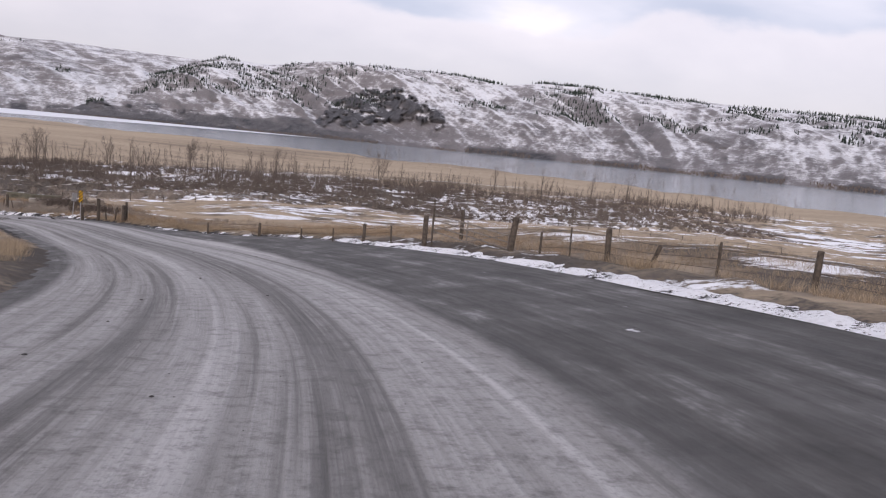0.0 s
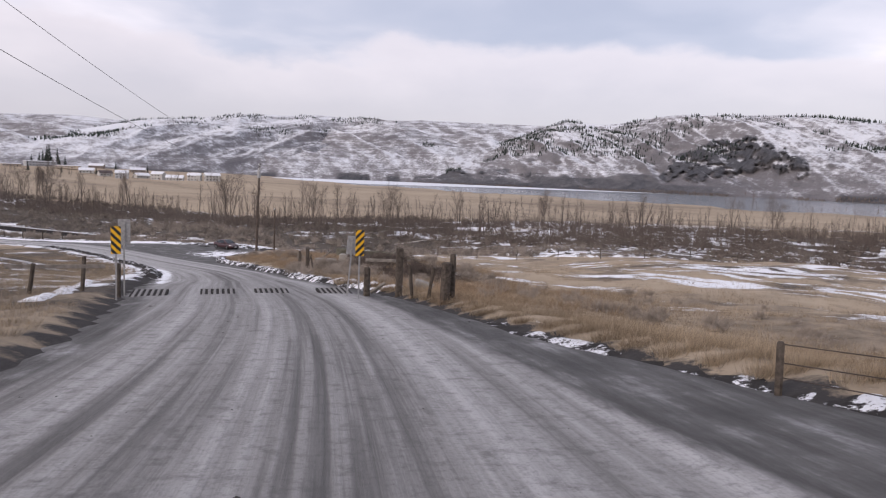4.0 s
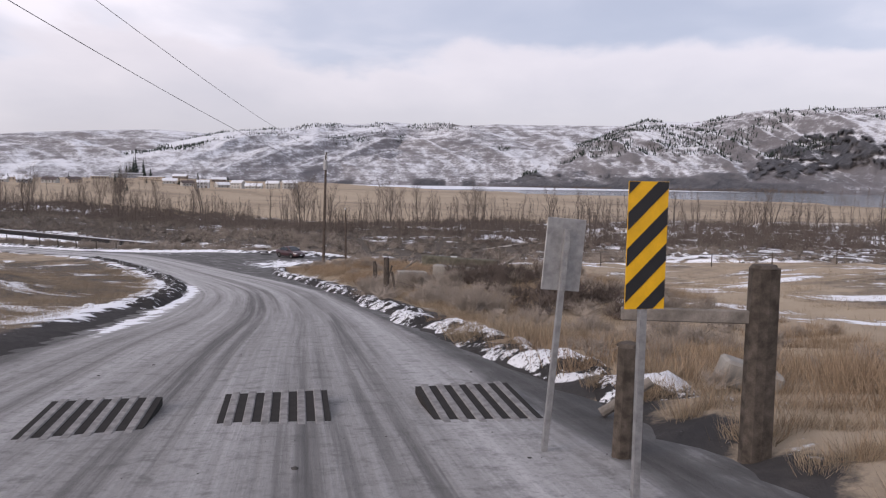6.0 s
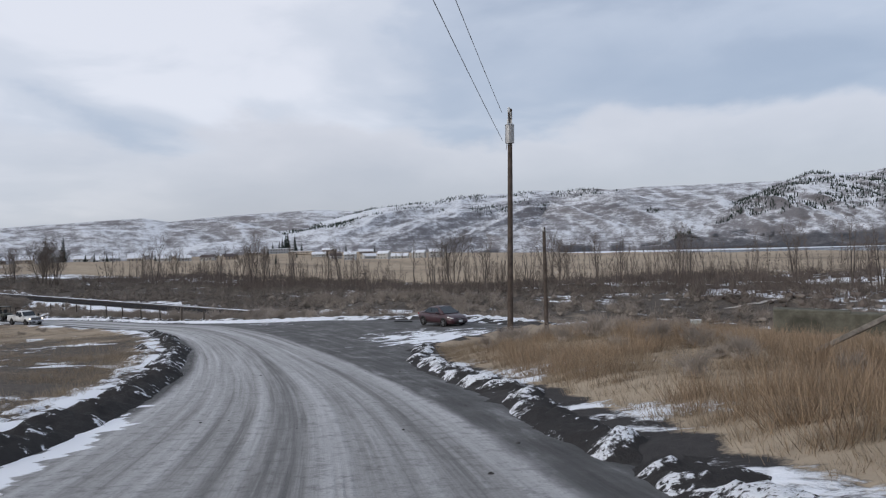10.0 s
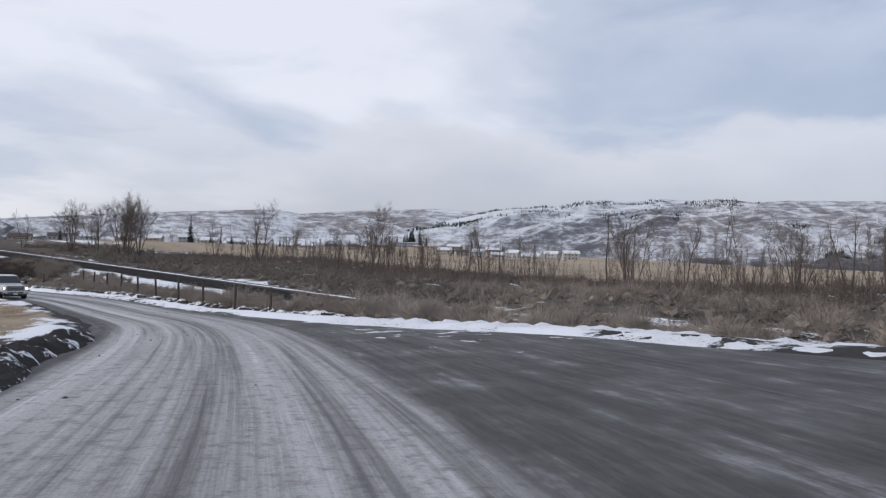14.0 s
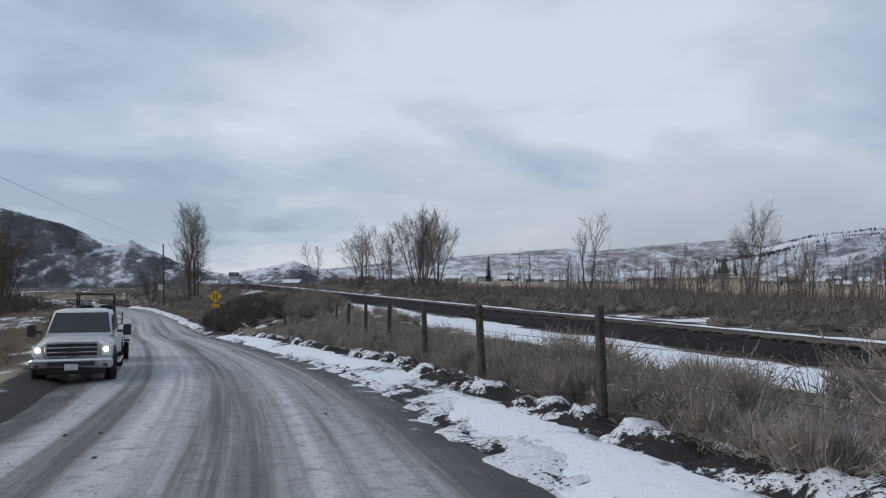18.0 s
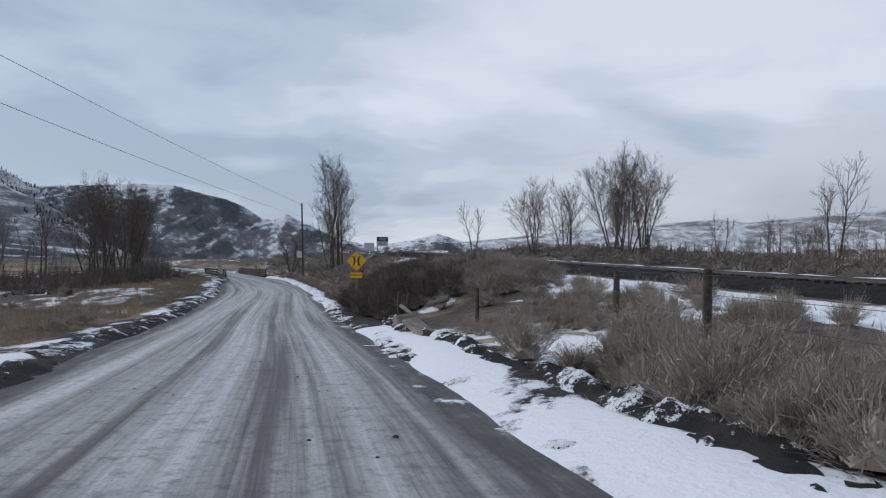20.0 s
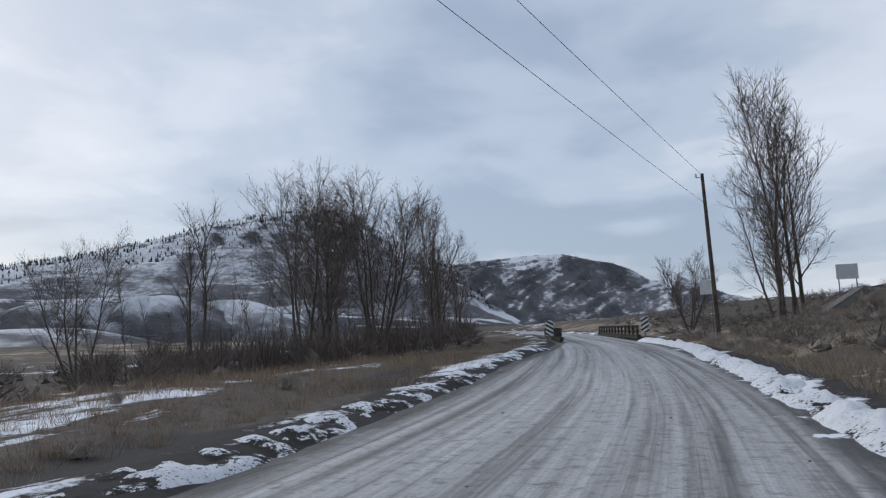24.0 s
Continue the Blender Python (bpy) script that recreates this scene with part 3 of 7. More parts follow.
# ---- lake ----
wx, wy = np.meshgrid(np.linspace(-4900, 4900, 40), np.linspace(-3000, 4900, 40))
lake = new("water", grid_mesh("water", wx, wy, np.full(wx.shape, LAKE_Z), M_WATER))
tagged(lake, "still grey lake below the far hills", "lake", kind="structure")


# ---- hills: each from a skyline of bearing and height angle seen from the bend ----
EYE0 = np.array((-110.0, 80.0, -14.0))


def hill(name, label, skyline, foot, crest, rough=1.0, step=0.14, snow_at=((0, 0.2), (1, 0.6)), rockf=None, seed=1, rows=150, lean=0.6, steps=0.0, bulge=0.0, grain=(1.0, 1.0)):
    """A slope between a foot and a crest line, cut by leaning spurs and gullies."""
    sk = np.array(skyline)
    az = np.radians(np.arange(sk[0, 0], sk[-1, 0], step))
    el = np.interp(np.degrees(az), sk[:, 0], sk[:, 1])
    ft, cr_ = np.array(foot), np.array(crest)
    r0, r1 = np.interp(np.degrees(az), ft[:, 0], ft[:, 1]), np.interp(np.degrees(az), cr_[:, 0], cr_[:, 1])
    v = np.linspace(0, 1, rows)[:, None]
    r = r0[None] + (r1 - r0)[None] * v
    zt = EYE0[2] + np.tan(np.radians(el))[None] * r1[None] + 0 * v
    hgt = np.maximum(zt - LAKE_Z + 2, 6.0)
    arc = az[None] * 2300 + 0 * v
    run = arc + lean * v * hgt * 2.2 + 160 * (fbm(arc / 420, v * 2.2, 3, seed + 20) - 0.5)
    n1 = fbm(arc / 800, v * 1.5, 3, seed)
    n2 = fbm(run / 430, v * 1.1 + 3, 3, seed + 5, True)
    n3 = fbm(run / 130, v * 2.6, 4, seed + 7, True)
    n4 = fbm(arc / 40, v * 14, 4, seed + 9)
    prof = v ** 0.9 + steps * np.sin(2 * np.pi * 3 * v + 11 * n1 + 4 * n2) / 7
    body = np.sin(np.pi * np.clip(v, 0, 1)) ** 0.75
    Z = LAKE_Z - 2 + hgt * (prof + rough * body * ((n2 - 0.55) * 0.36 + (n3 - 0.55) * 0.20 + (n1 - 0.5) * 0.22) + rough * 0.016 * (n4 - 0.5) * np.clip(v * 5, 0, 1))
    cap = EYE0[2] + np.tan(np.radians(el))[None] * r
    Z = np.where(v > 0.3, np.minimum(Z, cap + (n4 - 0.5) * 4 - 3 * (1 - v)), Z)
    xs_, ys_ = zip(*snow_at)
    sn = np.interp(v + 0.5 * (n1 - 0.5), xs_, ys_) - 0.30 * sstep(0.05, 0.0, v) + 0.5 * (n2 - 0.55)
    # one flank of each spur whitened: side light put into the snow amount
    across = np.gradient(Z, axis=1) / (2300 * math.radians(step))
    sn = sn + np.clip(across * (0.7 if lean < 0 else -0.7), -0.24, 0.24)
    if steps:
        dz = np.gradient(Z, axis=0) / np.maximum(np.gradient(r, axis=0), 1)
        flatness = sstep(0.24, 0.12, dz) * sstep(0.46, 0.56, fbm(arc / 150, v * 3.0, 4, seed + 30))
        sn = sn + 1.2 * flatness
    rk = np.clip(1.1 * sstep(0.05, 0.015, v) * sstep(0.35, 0.6, vnoise(arc / 50, v, 3)), 0, 1)
    if rockf is not None:
        a, b = rockf(np.degrees(az)[None] + 0 * v, np.degrees(np.arctan2(Z - EYE0[2], r)))
        rk, sn = np.clip(rk + a, 0, 1), sn - b
        r = r - bulge * np.clip(a, 0, 1) * sstep(0.02, 0.2, v)
    X, Y = EYE0[0] - np.sin(az)[None] * r, EYE0[1] + np.cos(az)[None] * r
    ob = new(name, grid_mesh(name, X, Y, Z, M_HILL, True, {"snow": sn, "rock": rk}, np.stack([arc * grain[0], Z * grain[1]], -1)))
    tagged(ob, label, "hill", kind="structure")
    return X, Y, Z, v + 0 * X, sn, rk


def headland(a, el):
    """A bare rock bluff over the shore, darker than the slopes."""
    top = np.interp(a, [-3.4, -2.9, -1.2, 1.0, 4.0, 6.2, 7.6], [0.6, 2.3, 3.4, 4.1, 3.75, 2.9, 0.8])
    low = np.interp(a, [-3.4, -2.6, 1.2, 3.0, 5.5, 7.6], [1.7, 1.6, 1.7, 1.1, 0.8, 0.9])
    jag = 1.3 * (fbm(a * 1.9, el * 2.2, 5, 5) - 0.5)
    m = sstep(-0.05, 0.25, top - el + jag) * sstep(-0.15, 0.4, el - low + 1.6 * jag)
    foot_ = sstep(0.9, 0.2, el + 2.0 * (fbm(a * 0.5, el * 2, 3, 6) - 0.5)) * sstep(30, 24, a) * sstep(-1, 6, a) * 0.8
    crags = sstep(0.60, 0.70, fbm(a * 0.9, el * 1.8, 4, 9)) * 0.55 * (el < 3.5)
    ledge = sstep(0.54, 0.62, fbm(a * 1.6, el * 4.5, 4, 12)) * m
    return np.clip(m + foot_ + 0.5 * crags - 0.55 * ledge, 0, 1), -0.10 * m + 0.2 * foot_ - 0.55 * ledge


hill("hill_far", "distant grey snow-dusted range under the cloud", [
    (-75, 3.0), (-30, 4.2), (0, 5.0), (12, 4.6), (18, 4.5), (27, 4.6), (34, 4.3), (45, 3.4), (49.7, 3.45), (52.7, 3.6), (56.4, 3.4), (60.7, 3.1), (63.3, 2.8), (65, 3.1), (68.4, 2.9), (70.8, 2.7), (73.6, 2.5), (78, 2.1), (84, 1.5), (92, 1.0)],
    [(-75, 2600), (92, 2700)], [(-75, 4500), (92, 4700)], 0.9, 0.2, ((0, 0.36), (0.5, 0.56), (1, 0.62)), None, 41, 80, -0.5)
NORTH_A = hill("hill_west_range", "long snow-dusted grassy hill above the head of the lake", [
    (18, -0.2), (20, 1.0), (22.5, 2.2), (24, 2.8), (26.3, 3.6), (28.9, 4.45), (30.7, 4.7), (33.1, 4.55), (35.4, 4.7), (37.6, 4.5), (40.9, 4.45), (43, 4.1), (45.3, 3.85), (48, 3.6), (51, 2.9), (54, 2.2), (58, 1.5), (64, 0.9), (72, 0.4)],
    [(18, 2500), (34, 2900), (45, 2400), (72, 1900)], [(18, 3300), (34, 4000), (72, 3600)], 1.0, 0.12, ((0, 0.22), (0.25, 0.48), (0.6, 0.62), (1, 0.78)), None, 3, 150, 0.9)
NORTH = hill("hill_north", "snow-dusted grassy hill with a dark rock bluff across the lake", [
    (-75, 3.2), (-45, 3.8), (-30, 4.4), (-15.4, 5.1), (-13.1, 5.3), (-9.5, 5.35), (-6.6, 5.0), (-3.9, 5.3), (-1, 5.6), (2.3, 5.55), (6.7, 5.6), (8.4, 5.4), (11, 4.9), (12.8, 4.75), (15.5, 4.95), (16.2, 4.7), (17.7, 4.1), (19.9, 3.25), (22.6, 2.5), (26.1, 1.45), (29.5, 0.1), (30, -0.2)],
    [(-75, 1200), (-30, 1550), (0, 1900), (20, 2400), (30, 2750)], [(-75, 2800), (0, 3300), (20, 3500), (30, 3000)], 1.0, 0.13, ((0, 0.26), (0.2, 0.54), (0.55, 0.68), (1, 0.84)), headland, 13, 140, -0.9, 0.0, 45.0)


def crag(a, el):
    m = sstep(0.42, 0.60, fbm(a * 0.8, el * 1.2, 4, 4))
    return 0.35 + 0.5 * m, -0.36 + 0.2 * m - 1.6 * (fbm(a * 3.2, el * 6.0, 4, 19) - 0.5)


WEST = hill("hill_west", "rugged dark mountain streaked with snow above the river", [
    (80, 1.1), (84, 1.5), (86, 2.1), (88, 1.6), (91, 1.1), (92.4, 1.4), (94.1, 1.85), (95.6, 2.6), (96.4, 2.95), (97.4, 3.5), (98.3, 3.05), (99.2, 3.1), (100.5, 3.95), (101.8, 4.5), (103.3, 4.8), (105.5, 5.4), (108, 5.4), (112, 5.1), (118, 4.6), (124, 3.6), (130, 2)],
    [(80, 2200), (130, 1700)], [(80, 4400), (100, 3600), (130, 3000)], 1.7, 0.10, ((0, -0.1), (0.3, 0.05), (0.55, 0.55), (1, 1.0)), crag, 11, 120, 0.8)


def cliff(a, el):
    m = sstep(0.5, 0.62, vnoise(a * 2.2, el * 3.0, 4)) * sstep(6.2, 7.2, el) * 0.9
    return m + 0.25 * sstep(5.2, 3.0, el), 0.1 * m


MESA = hill("hill_mesa", "flat-topped mountain with snow and scattered pines", [
    (108, 1.0), (112, 3.6), (115.5, 5.7), (117.8, 6.9), (119.7, 8.2), (120.8, 9.2), (126, 9.1), (130.4, 8.5), (132.5, 7.9), (136.5, 6.8), (140.3, 5.9), (144, 5.3), (147, 5.0),
    (155, 4.5), (175, 4.5), (200, 5), (240, 5.5), (275, 4.0), (290, 2.5)],
    [(108, 1500), (122, 1100), (150, 900), (290, 900)], [(108, 2700), (150, 2500), (290, 2300)], 0.32, 0.28, ((0, 0.25), (0.35, 0.52), (0.55, 0.72), (0.75, 0.95), (1, 1.1)), cliff, 23, 90, 0.3, 0.35, 0.0, (0.4, 1.3))


def dark_cut(a, el):
    """Steep dark gravel faces below, snow lying on the mounds above."""
    cap = sstep(0.44, 0.54, fbm(a * 0.5, el * 1.5, 4, 45)) * sstep(0.9, 1.7, el)
    return 0.58 - 0.45 * cap, -1.0 * cap


TERRACE = hill("hill_terrace", "dark gravel terraces with snowy tops", [
    (104, -0.4), (108, 0.5), (113, 0.9), (118, 1.3), (124, 1.9), (127, 2.2), (130, 2.5), (133, 2.75), (137, 2.7), (141, 2.9), (146, 2.8), (160, 3.2), (180, 3.0), (200, 1.0)],
    [(104, 640), (121, 420), (200, 380)], [(104, 1000), (121, 800), (200, 760)], 0.5, 0.2, ((0, 0.0), (0.5, 0.1), (1, 0.2)), dark_cut, 31, 90, 0.5, 1.1)


def gravel_heap(x, y, r, h, seed):
    """A tall gully-cut heap of gravel with snow on its crown and lee side."""
    a = np.linspace(0, 2 * np.pi, 73)[None]
    u = np.linspace(0, 1, 40)[:, None]
    rr = r * u * (1 + 0.25 * np.sin(2 * a + seed) + 0.12 * np.sin(3 * a + 2 * seed))
    X, Y = x + rr * np.cos(a), y + rr * np.sin(a)
    cut_ = fbm(np.cos(a) * 3 + 9 + 0 * u, np.sin(a) * 3 + 9 + 0.6 * u, 4, seed, True) - 0.55
    Z = float(ground_z(np.array([x]), np.array([y]))[0][0]) - 1 + h * (1 - sstep(0.02, 1.0, u)) ** 1.1 * (1 + 0.0 * a) + h * 0.30 * cut_ * np.sin(np.pi * u)
    sn = 0.95 - 1.5 * u + 1.2 * (fbm(X / 12, Y / 12, 4, seed + 2) - 0.5) + 0.35 * np.cos(a - 0.9)
    heap = new("mound", grid_mesh("mound", X, Y, Z, M_HILL, True, {"snow": sn + 0.1, "rock": 0.60 - 0.5 * np.clip(sn, 0, 1)}, np.stack([X, Z], -1)))
    return tagged(heap, "tall dark gravel heap capped with snow", "mound", "mounds of gravel")


for hx_, hy_, hr_, hh_, hs_ in ((-398, -119, 55, 20, 3), (-418, -101, 50, 22, 4), (-438, -80, 48, 20, 5), (-380, -150, 60, 19, 6), (-372, -95, 60, 9, 7), (-455, -62, 40, 17, 8)):
    gravel_heap(hx_, hy_, hr_, hh_, hs_)

# old ice along the head of the lake
ia = np.radians(np.linspace(6, 46, 60))[:, None]
iu = np.linspace(0, 1, 6)[None]
far_r = np.interp(np.degrees(ia[:, 0]), [6, 20, 34, 46], [2100, 2560, 2950, 2500])[:, None]
near_r = far_r - np.interp(np.degrees(ia[:, 0]), [6, 14, 30, 46], [30, 500, 1300, 1100])[:, None]
ir = near_r + (far_r - near_r) * iu
ice = new("ice", grid_mesh("ice", EYE0[0] - np.sin(ia) * ir, EYE0[1] + np.cos(ia) * ir, np.full(ir.shape, LAKE_Z + 0.08), M_ICE))
tagged(ice, "pale sheet of ice at the head of the lake", "ice", kind="structure")

# ---- railway on a low embankment ----
RAIL = spline(np.stack([np.array(q, float) for q in (RAIL_X, RAIL_Y, RAIL_Z)], 1))
rt = np.gradient(RAIL[:, :2], axis=0)
rt /= np.linalg.norm(rt, axis=1)[:, None]
RAILN = np.stack([-rt[:, 1], rt[:, 0]], 1)


def along(line, normals, profile, material, name, jitter=0.0, i0=0, i1=None, step=1):
    """Sweeps a cross-section of (sideways, up) pairs along a line."""
    L, N = line[i0:i1:step], normals[i0:i1:step]
    pr = np.array(profile)
    X = L[:, 0:1] + N[:, 0:1] * pr[None, :, 0]
    Y = L[:, 1:2] + N[:, 1:2] * pr[None, :, 0]
    Z = L[:, 2:3] + pr[None, :, 1] + (jitter * (vnoise(X * 1.7, Y * 1.7, 2) - 0.5) if jitter else 0)
    return grid_mesh(name, X, Y, Z, material, False)


M_BALLAST = paint("dark_ballast", (0.024, 0.023, 0.024), 0.95, 0, 0.5, 3.0, 0.6)
M_RAIL = paint("worn_rail_steel", (0.075, 0.066, 0.062), 0.45, 0.5, 0.3)
M_TIE = paint("creosote_tie", (0.06, 0.05, 0.045), 0.9, 0, 0.4)
railway = new("railway_track")
tagged(railway, "single railway track on a dark ballast embankment", "railway", kind="structure")
bed = new("ballast_bed", along(RAIL, RAILN, [(-3.4, -1.2), (-2.3, -0.48), (-1.5, -0.2), (1.5, -0.2), (2.3, -0.48), (3.4, -1.2)], M_BALLAST, "ballast_bed", 0.12))
bed.parent = railway
snow_m = paint("packed_snow", (0.80, 0.82, 0.86), 0.85, 0, 0.12, 1.5, 0.3)
strip = new("snow_strip", along(RAIL, RAILN, [(-0.56, -0.16), (-0.4, -0.05), (0.0, -0.01), (0.4, -0.05), (0.56, -0.16)], snow_m, "snow_strip", 0.09))
strip.parent = railway
for side in (-0.72, 0.72):
    r = new("rail", along(RAIL, RAILN, [(side - 0.06, -0.18), (side - 0.035, -0.05), (side - 0.035, 0.0), (side + 0.035, 0.0), (side + 0.035, -0.05), (side + 0.06, -0.18)], M_RAIL, "rail"))
    r.parent = railway
tie_mesh = bpy.data.meshes.new("tie")
tb = bmesh.new()
bmesh.ops.create_cube(tb, size=1, matrix=Matrix.Diagonal((0.22, 2.5, 0.16, 1)))
bmesh.ops.bevel(tb, geom=tb.edges[:], offset=0.012, segments=1, affect="EDGES")
tb.to_mesh(tie_mesh), tb.free()
tie_mesh.materials.append(M_TIE)
for i in range(230, 470, 1):
    for h_ in (0.0, 0.5):
        if RAIL[i, 0] < -230 or RAIL[i, 0] > -82 or (h_ and i % 2):
            continue
        t_ = new("tie", tie_mesh)
        t_.location = (RAIL[i, 0] + h_ * rt[i, 0], RAIL[i, 1] + h_ * rt[i, 1], RAIL[i, 2] - 0.21)
        t_.rotation_euler = (0, 0, math.atan2(rt[i, 1], rt[i, 0]))
        t_.parent = railway

# ---- vegetation ----
rng = np.random.default_rng(7)


def leafy(name, a, b, rough=0.9, each=0.85):
    """Dead winter growth whose tone shifts from clump to clump and blade to blade."""
    k = Mat(name, rough)
    g = k.node("ShaderNodeNewGeometry")
    n = k.noise(0.22, 3)
    f = k.calc("ADD", k.calc("MULTIPLY", g.outputs["Random Per Island"], each), k.calc("MULTIPLY", k.calc("SUBTRACT", n, 0.35 - 0.4 * (0.85 - each)), 0.8 + 0.9 * (0.85 - each)))
    k.color(k.mix(f, a, b))
    return k.m


M_GRASS = leafy("dry_bunchgrass", (0.115, 0.090, 0.066), (0.42, 0.335, 0.24))
M_RUST = leafy("rusty_tall_grass", (0.10, 0.072, 0.052), (0.42, 0.31, 0.21))
M_SAGE = leafy("grey_sagebrush", (0.17, 0.147, 0.128), (0.392, 0.341, 0.293), 0.9, 0.45)
M_FLATS = leafy("dull_flats_brush", (0.065, 0.056, 0.050), (0.26, 0.225, 0.195), 0.9, 0.5)
M_TWIG = leafy("grey_brown_twig", (0.072, 0.059, 0.052), (0.19, 0.157, 0.136))
M_BARK = paint("poplar_bark", (0.115, 0.098, 0.085), 0.9, 0, 0.4, 2.0, 0.5)
M_PINE = leafy("dark_conifer", (0.018, 0.028, 0.025), (0.045, 0.058, 0.048))


def blades(n, spread, h, lean, width, r):
    """A clump of thin upright triangles."""
    a = r.uniform(0, 2 * np.pi, n)
    rad = spread * np.sqrt(r.uniform(0, 1, n))
    x, y = rad * np.cos(a), rad * np.sin(a)
    hh = h * r.uniform(0.55, 1.1, n)
    b = r.uniform(0, 2 * np.pi, n)
    wx_, wy_ = np.cos(b) * width, np.sin(b) * width
    out = a + r.normal(0, 0.7, n)
    l = lean * hh * r.uniform(0.2, 1.0, n)
    v = np.stack([np.stack([x - wx_, y - wy_, np.full(n, -0.05)], -1), np.stack([x + wx_, y + wy_, np.full(n, -0.05)], -1),
                  np.stack([x + np.cos(out) * l, y + np.sin(out) * l, hh], -1)], 1).reshape(-1, 3)
    return v, np.arange(3 * n).reshape(n, 3)


def sage(r, n=40, tufts=8, width=0.026, heart=0.0):
    """A rounded shrub: wiry stems inside a soft shell of short tufts."""
    vs, fs = [], []
    lob = r.uniform(0, 6.28, 3)
    for i in range(n):
        a, u = r.uniform(0, 2 * np.pi), np.sqrt(r.uniform(0.0, 1.0))
        d = np.array([np.cos(a) * u, np.sin(a) * u, 0.14 + 0.78 * np.sqrt(max(0.0, 1.0 - u * u))])
        d *= 1 + 0.16 * np.sin(2 * a + lob[0]) + 0.12 * np.sin(3 * a + lob[1]) * u
        tip = d * r.uniform(0.74, 1.0)
        w = np.cross(d, r.normal(0, 1, 3))
        w = w / np.linalg.norm(w) * min(0.010, width)
        if i % 4 == 0:
            k0 = len(vs)
            root_ = np.array((d[0] * 0.15, d[1] * 0.15, -0.03))
            vs += [root_ - w, root_ + w, tip * 0.8]
            fs.append((k0, k0 + 1, k0 + 2))
        for j in range(tufts):
            k0 = len(vs)
            if heart and j % 3:
                b0 = tip * r.uniform(0.30, 0.62) + r.normal(0, 0.07, 3)
                q = tip * r.uniform(0.80, 1.10) + r.normal(0, 0.085, 3) + (0, 0, 0.03)
            else:
                b0 = tip * r.uniform(0.55, 1.0) + r.normal(0, 0.09, 3)
                q = b0 + d * 0.03 + r.normal(0, 0.075, 3) + (0, 0, 0.035)
            w2 = np.cross(q - b0, r.normal(0, 1, 3))
            w2 = w2 / (np.linalg.norm(w2) + 1e-6) * width * r.uniform(0.6, 1.3)
            vs += [b0 - w2, b0 + w2, q]
            fs.append((k0, k0 + 1, k0 + 2))
    if heart:
        bm = bmesh.new()
        bmesh.ops.create_icosphere(bm, subdivisions=1, radius=1)
        k0 = len(vs)
        for q in bm.verts:
            a = math.atan2(q.co.y, q.co.x)
            grow = heart * (1 + 0.16 * math.sin(2 * a + lob[0]) + 0.12 * math.sin(3 * a + lob[1])) * r.uniform(0.86, 1.08)
            vs.append(np.array((q.co.x * grow, q.co.y * grow, max(q.co.z, -0.1) * grow * 0.86 + 0.1)))
        fs += [tuple(k0 + q.index for q in f.verts) for f in bm.faces if f.calc_center_median().z > -0.3]
        bm.free()
    v = np.array(vs)
    v[:, 2] = np.maximum(v[:, 2], -0.05)
    return v, np.array(fs)


def limb(vs, fs, p, q, r0, r1, sides=4):
    """A tapered length of branch between two points."""
    p, q = np.array(p), np.array(q)
    d = q - p
    d = d / (np.linalg.norm(d) + 1e-9)
    u = np.cross(d, (0.3, 0.5, 0.8))
    u /= np.linalg.norm(u) + 1e-9
    w = np.cross(d, u)
    k0 = len(vs)
    for c_, rr in ((p, r0), (q, r1)):
        for j in range(sides):
            a = 2 * np.pi * j / sides
            vs.append(c_ + (u * np.cos(a) + w * np.sin(a)) * rr)
    for j in range(sides):
        j2 = (j + 1) % sides
        fs.append((k0 + j, k0 + j2, k0 + sides + j2))
        fs.append((k0 + j, k0 + sides + j2, k0 + sides + j))


def twig(vs, fs, p, q, w, r):
    """A hair-thin pointed shoot."""
    k0 = len(vs)
    side = np.cross(np.array(q) - np.array(p), r.normal(0, 1, 3))
    side = side / (np.linalg.norm(side) + 1e-9) * w
    vs += [np.array(p) - side, np.array(p) + side, np.array(q)]
    fs.append((k0, k0 + 1, k0 + 2))


def sapling(r, h=6.0):
    vs, fs = [], []
    p, d, rad = np.zeros(3) - (0, 0, 0.2), np.array([r.normal(0, 0.05), r.normal(0, 0.05), 1.0]), h * 0.0075
    for s in range(4):
        q = p + d * h / 4
        limb(vs, fs, p, q, rad, rad * 0.72, 3)
        if s > 0:
            for j in range(7):
                a = r.uniform(0, 2 * np.pi)
                t = p + (q - p) * r.uniform(0, 1)
                e_ = t + np.array([np.cos(a) * 0.45, np.sin(a) * 0.45, 0.95]) * h * r.uniform(0.08, 0.24) * (1.15 - s * 0.16)
                twig(vs, fs, t, e_, h * 0.0042, r)
                for m in range(2):
                    f_ = t + (e_ - t) * r.uniform(0.25, 0.9)
                    twig(vs, fs, f_, f_ + r.normal(0, 0.05, 3) * h * 0.7 + (0, 0, h * 0.07), h * 0.0035, r)
        p, rad = q, rad * 0.7
        d = d + r.normal(0, 0.10, 3) * (1, 1, 0)
    return np.array(vs), np.array(fs)


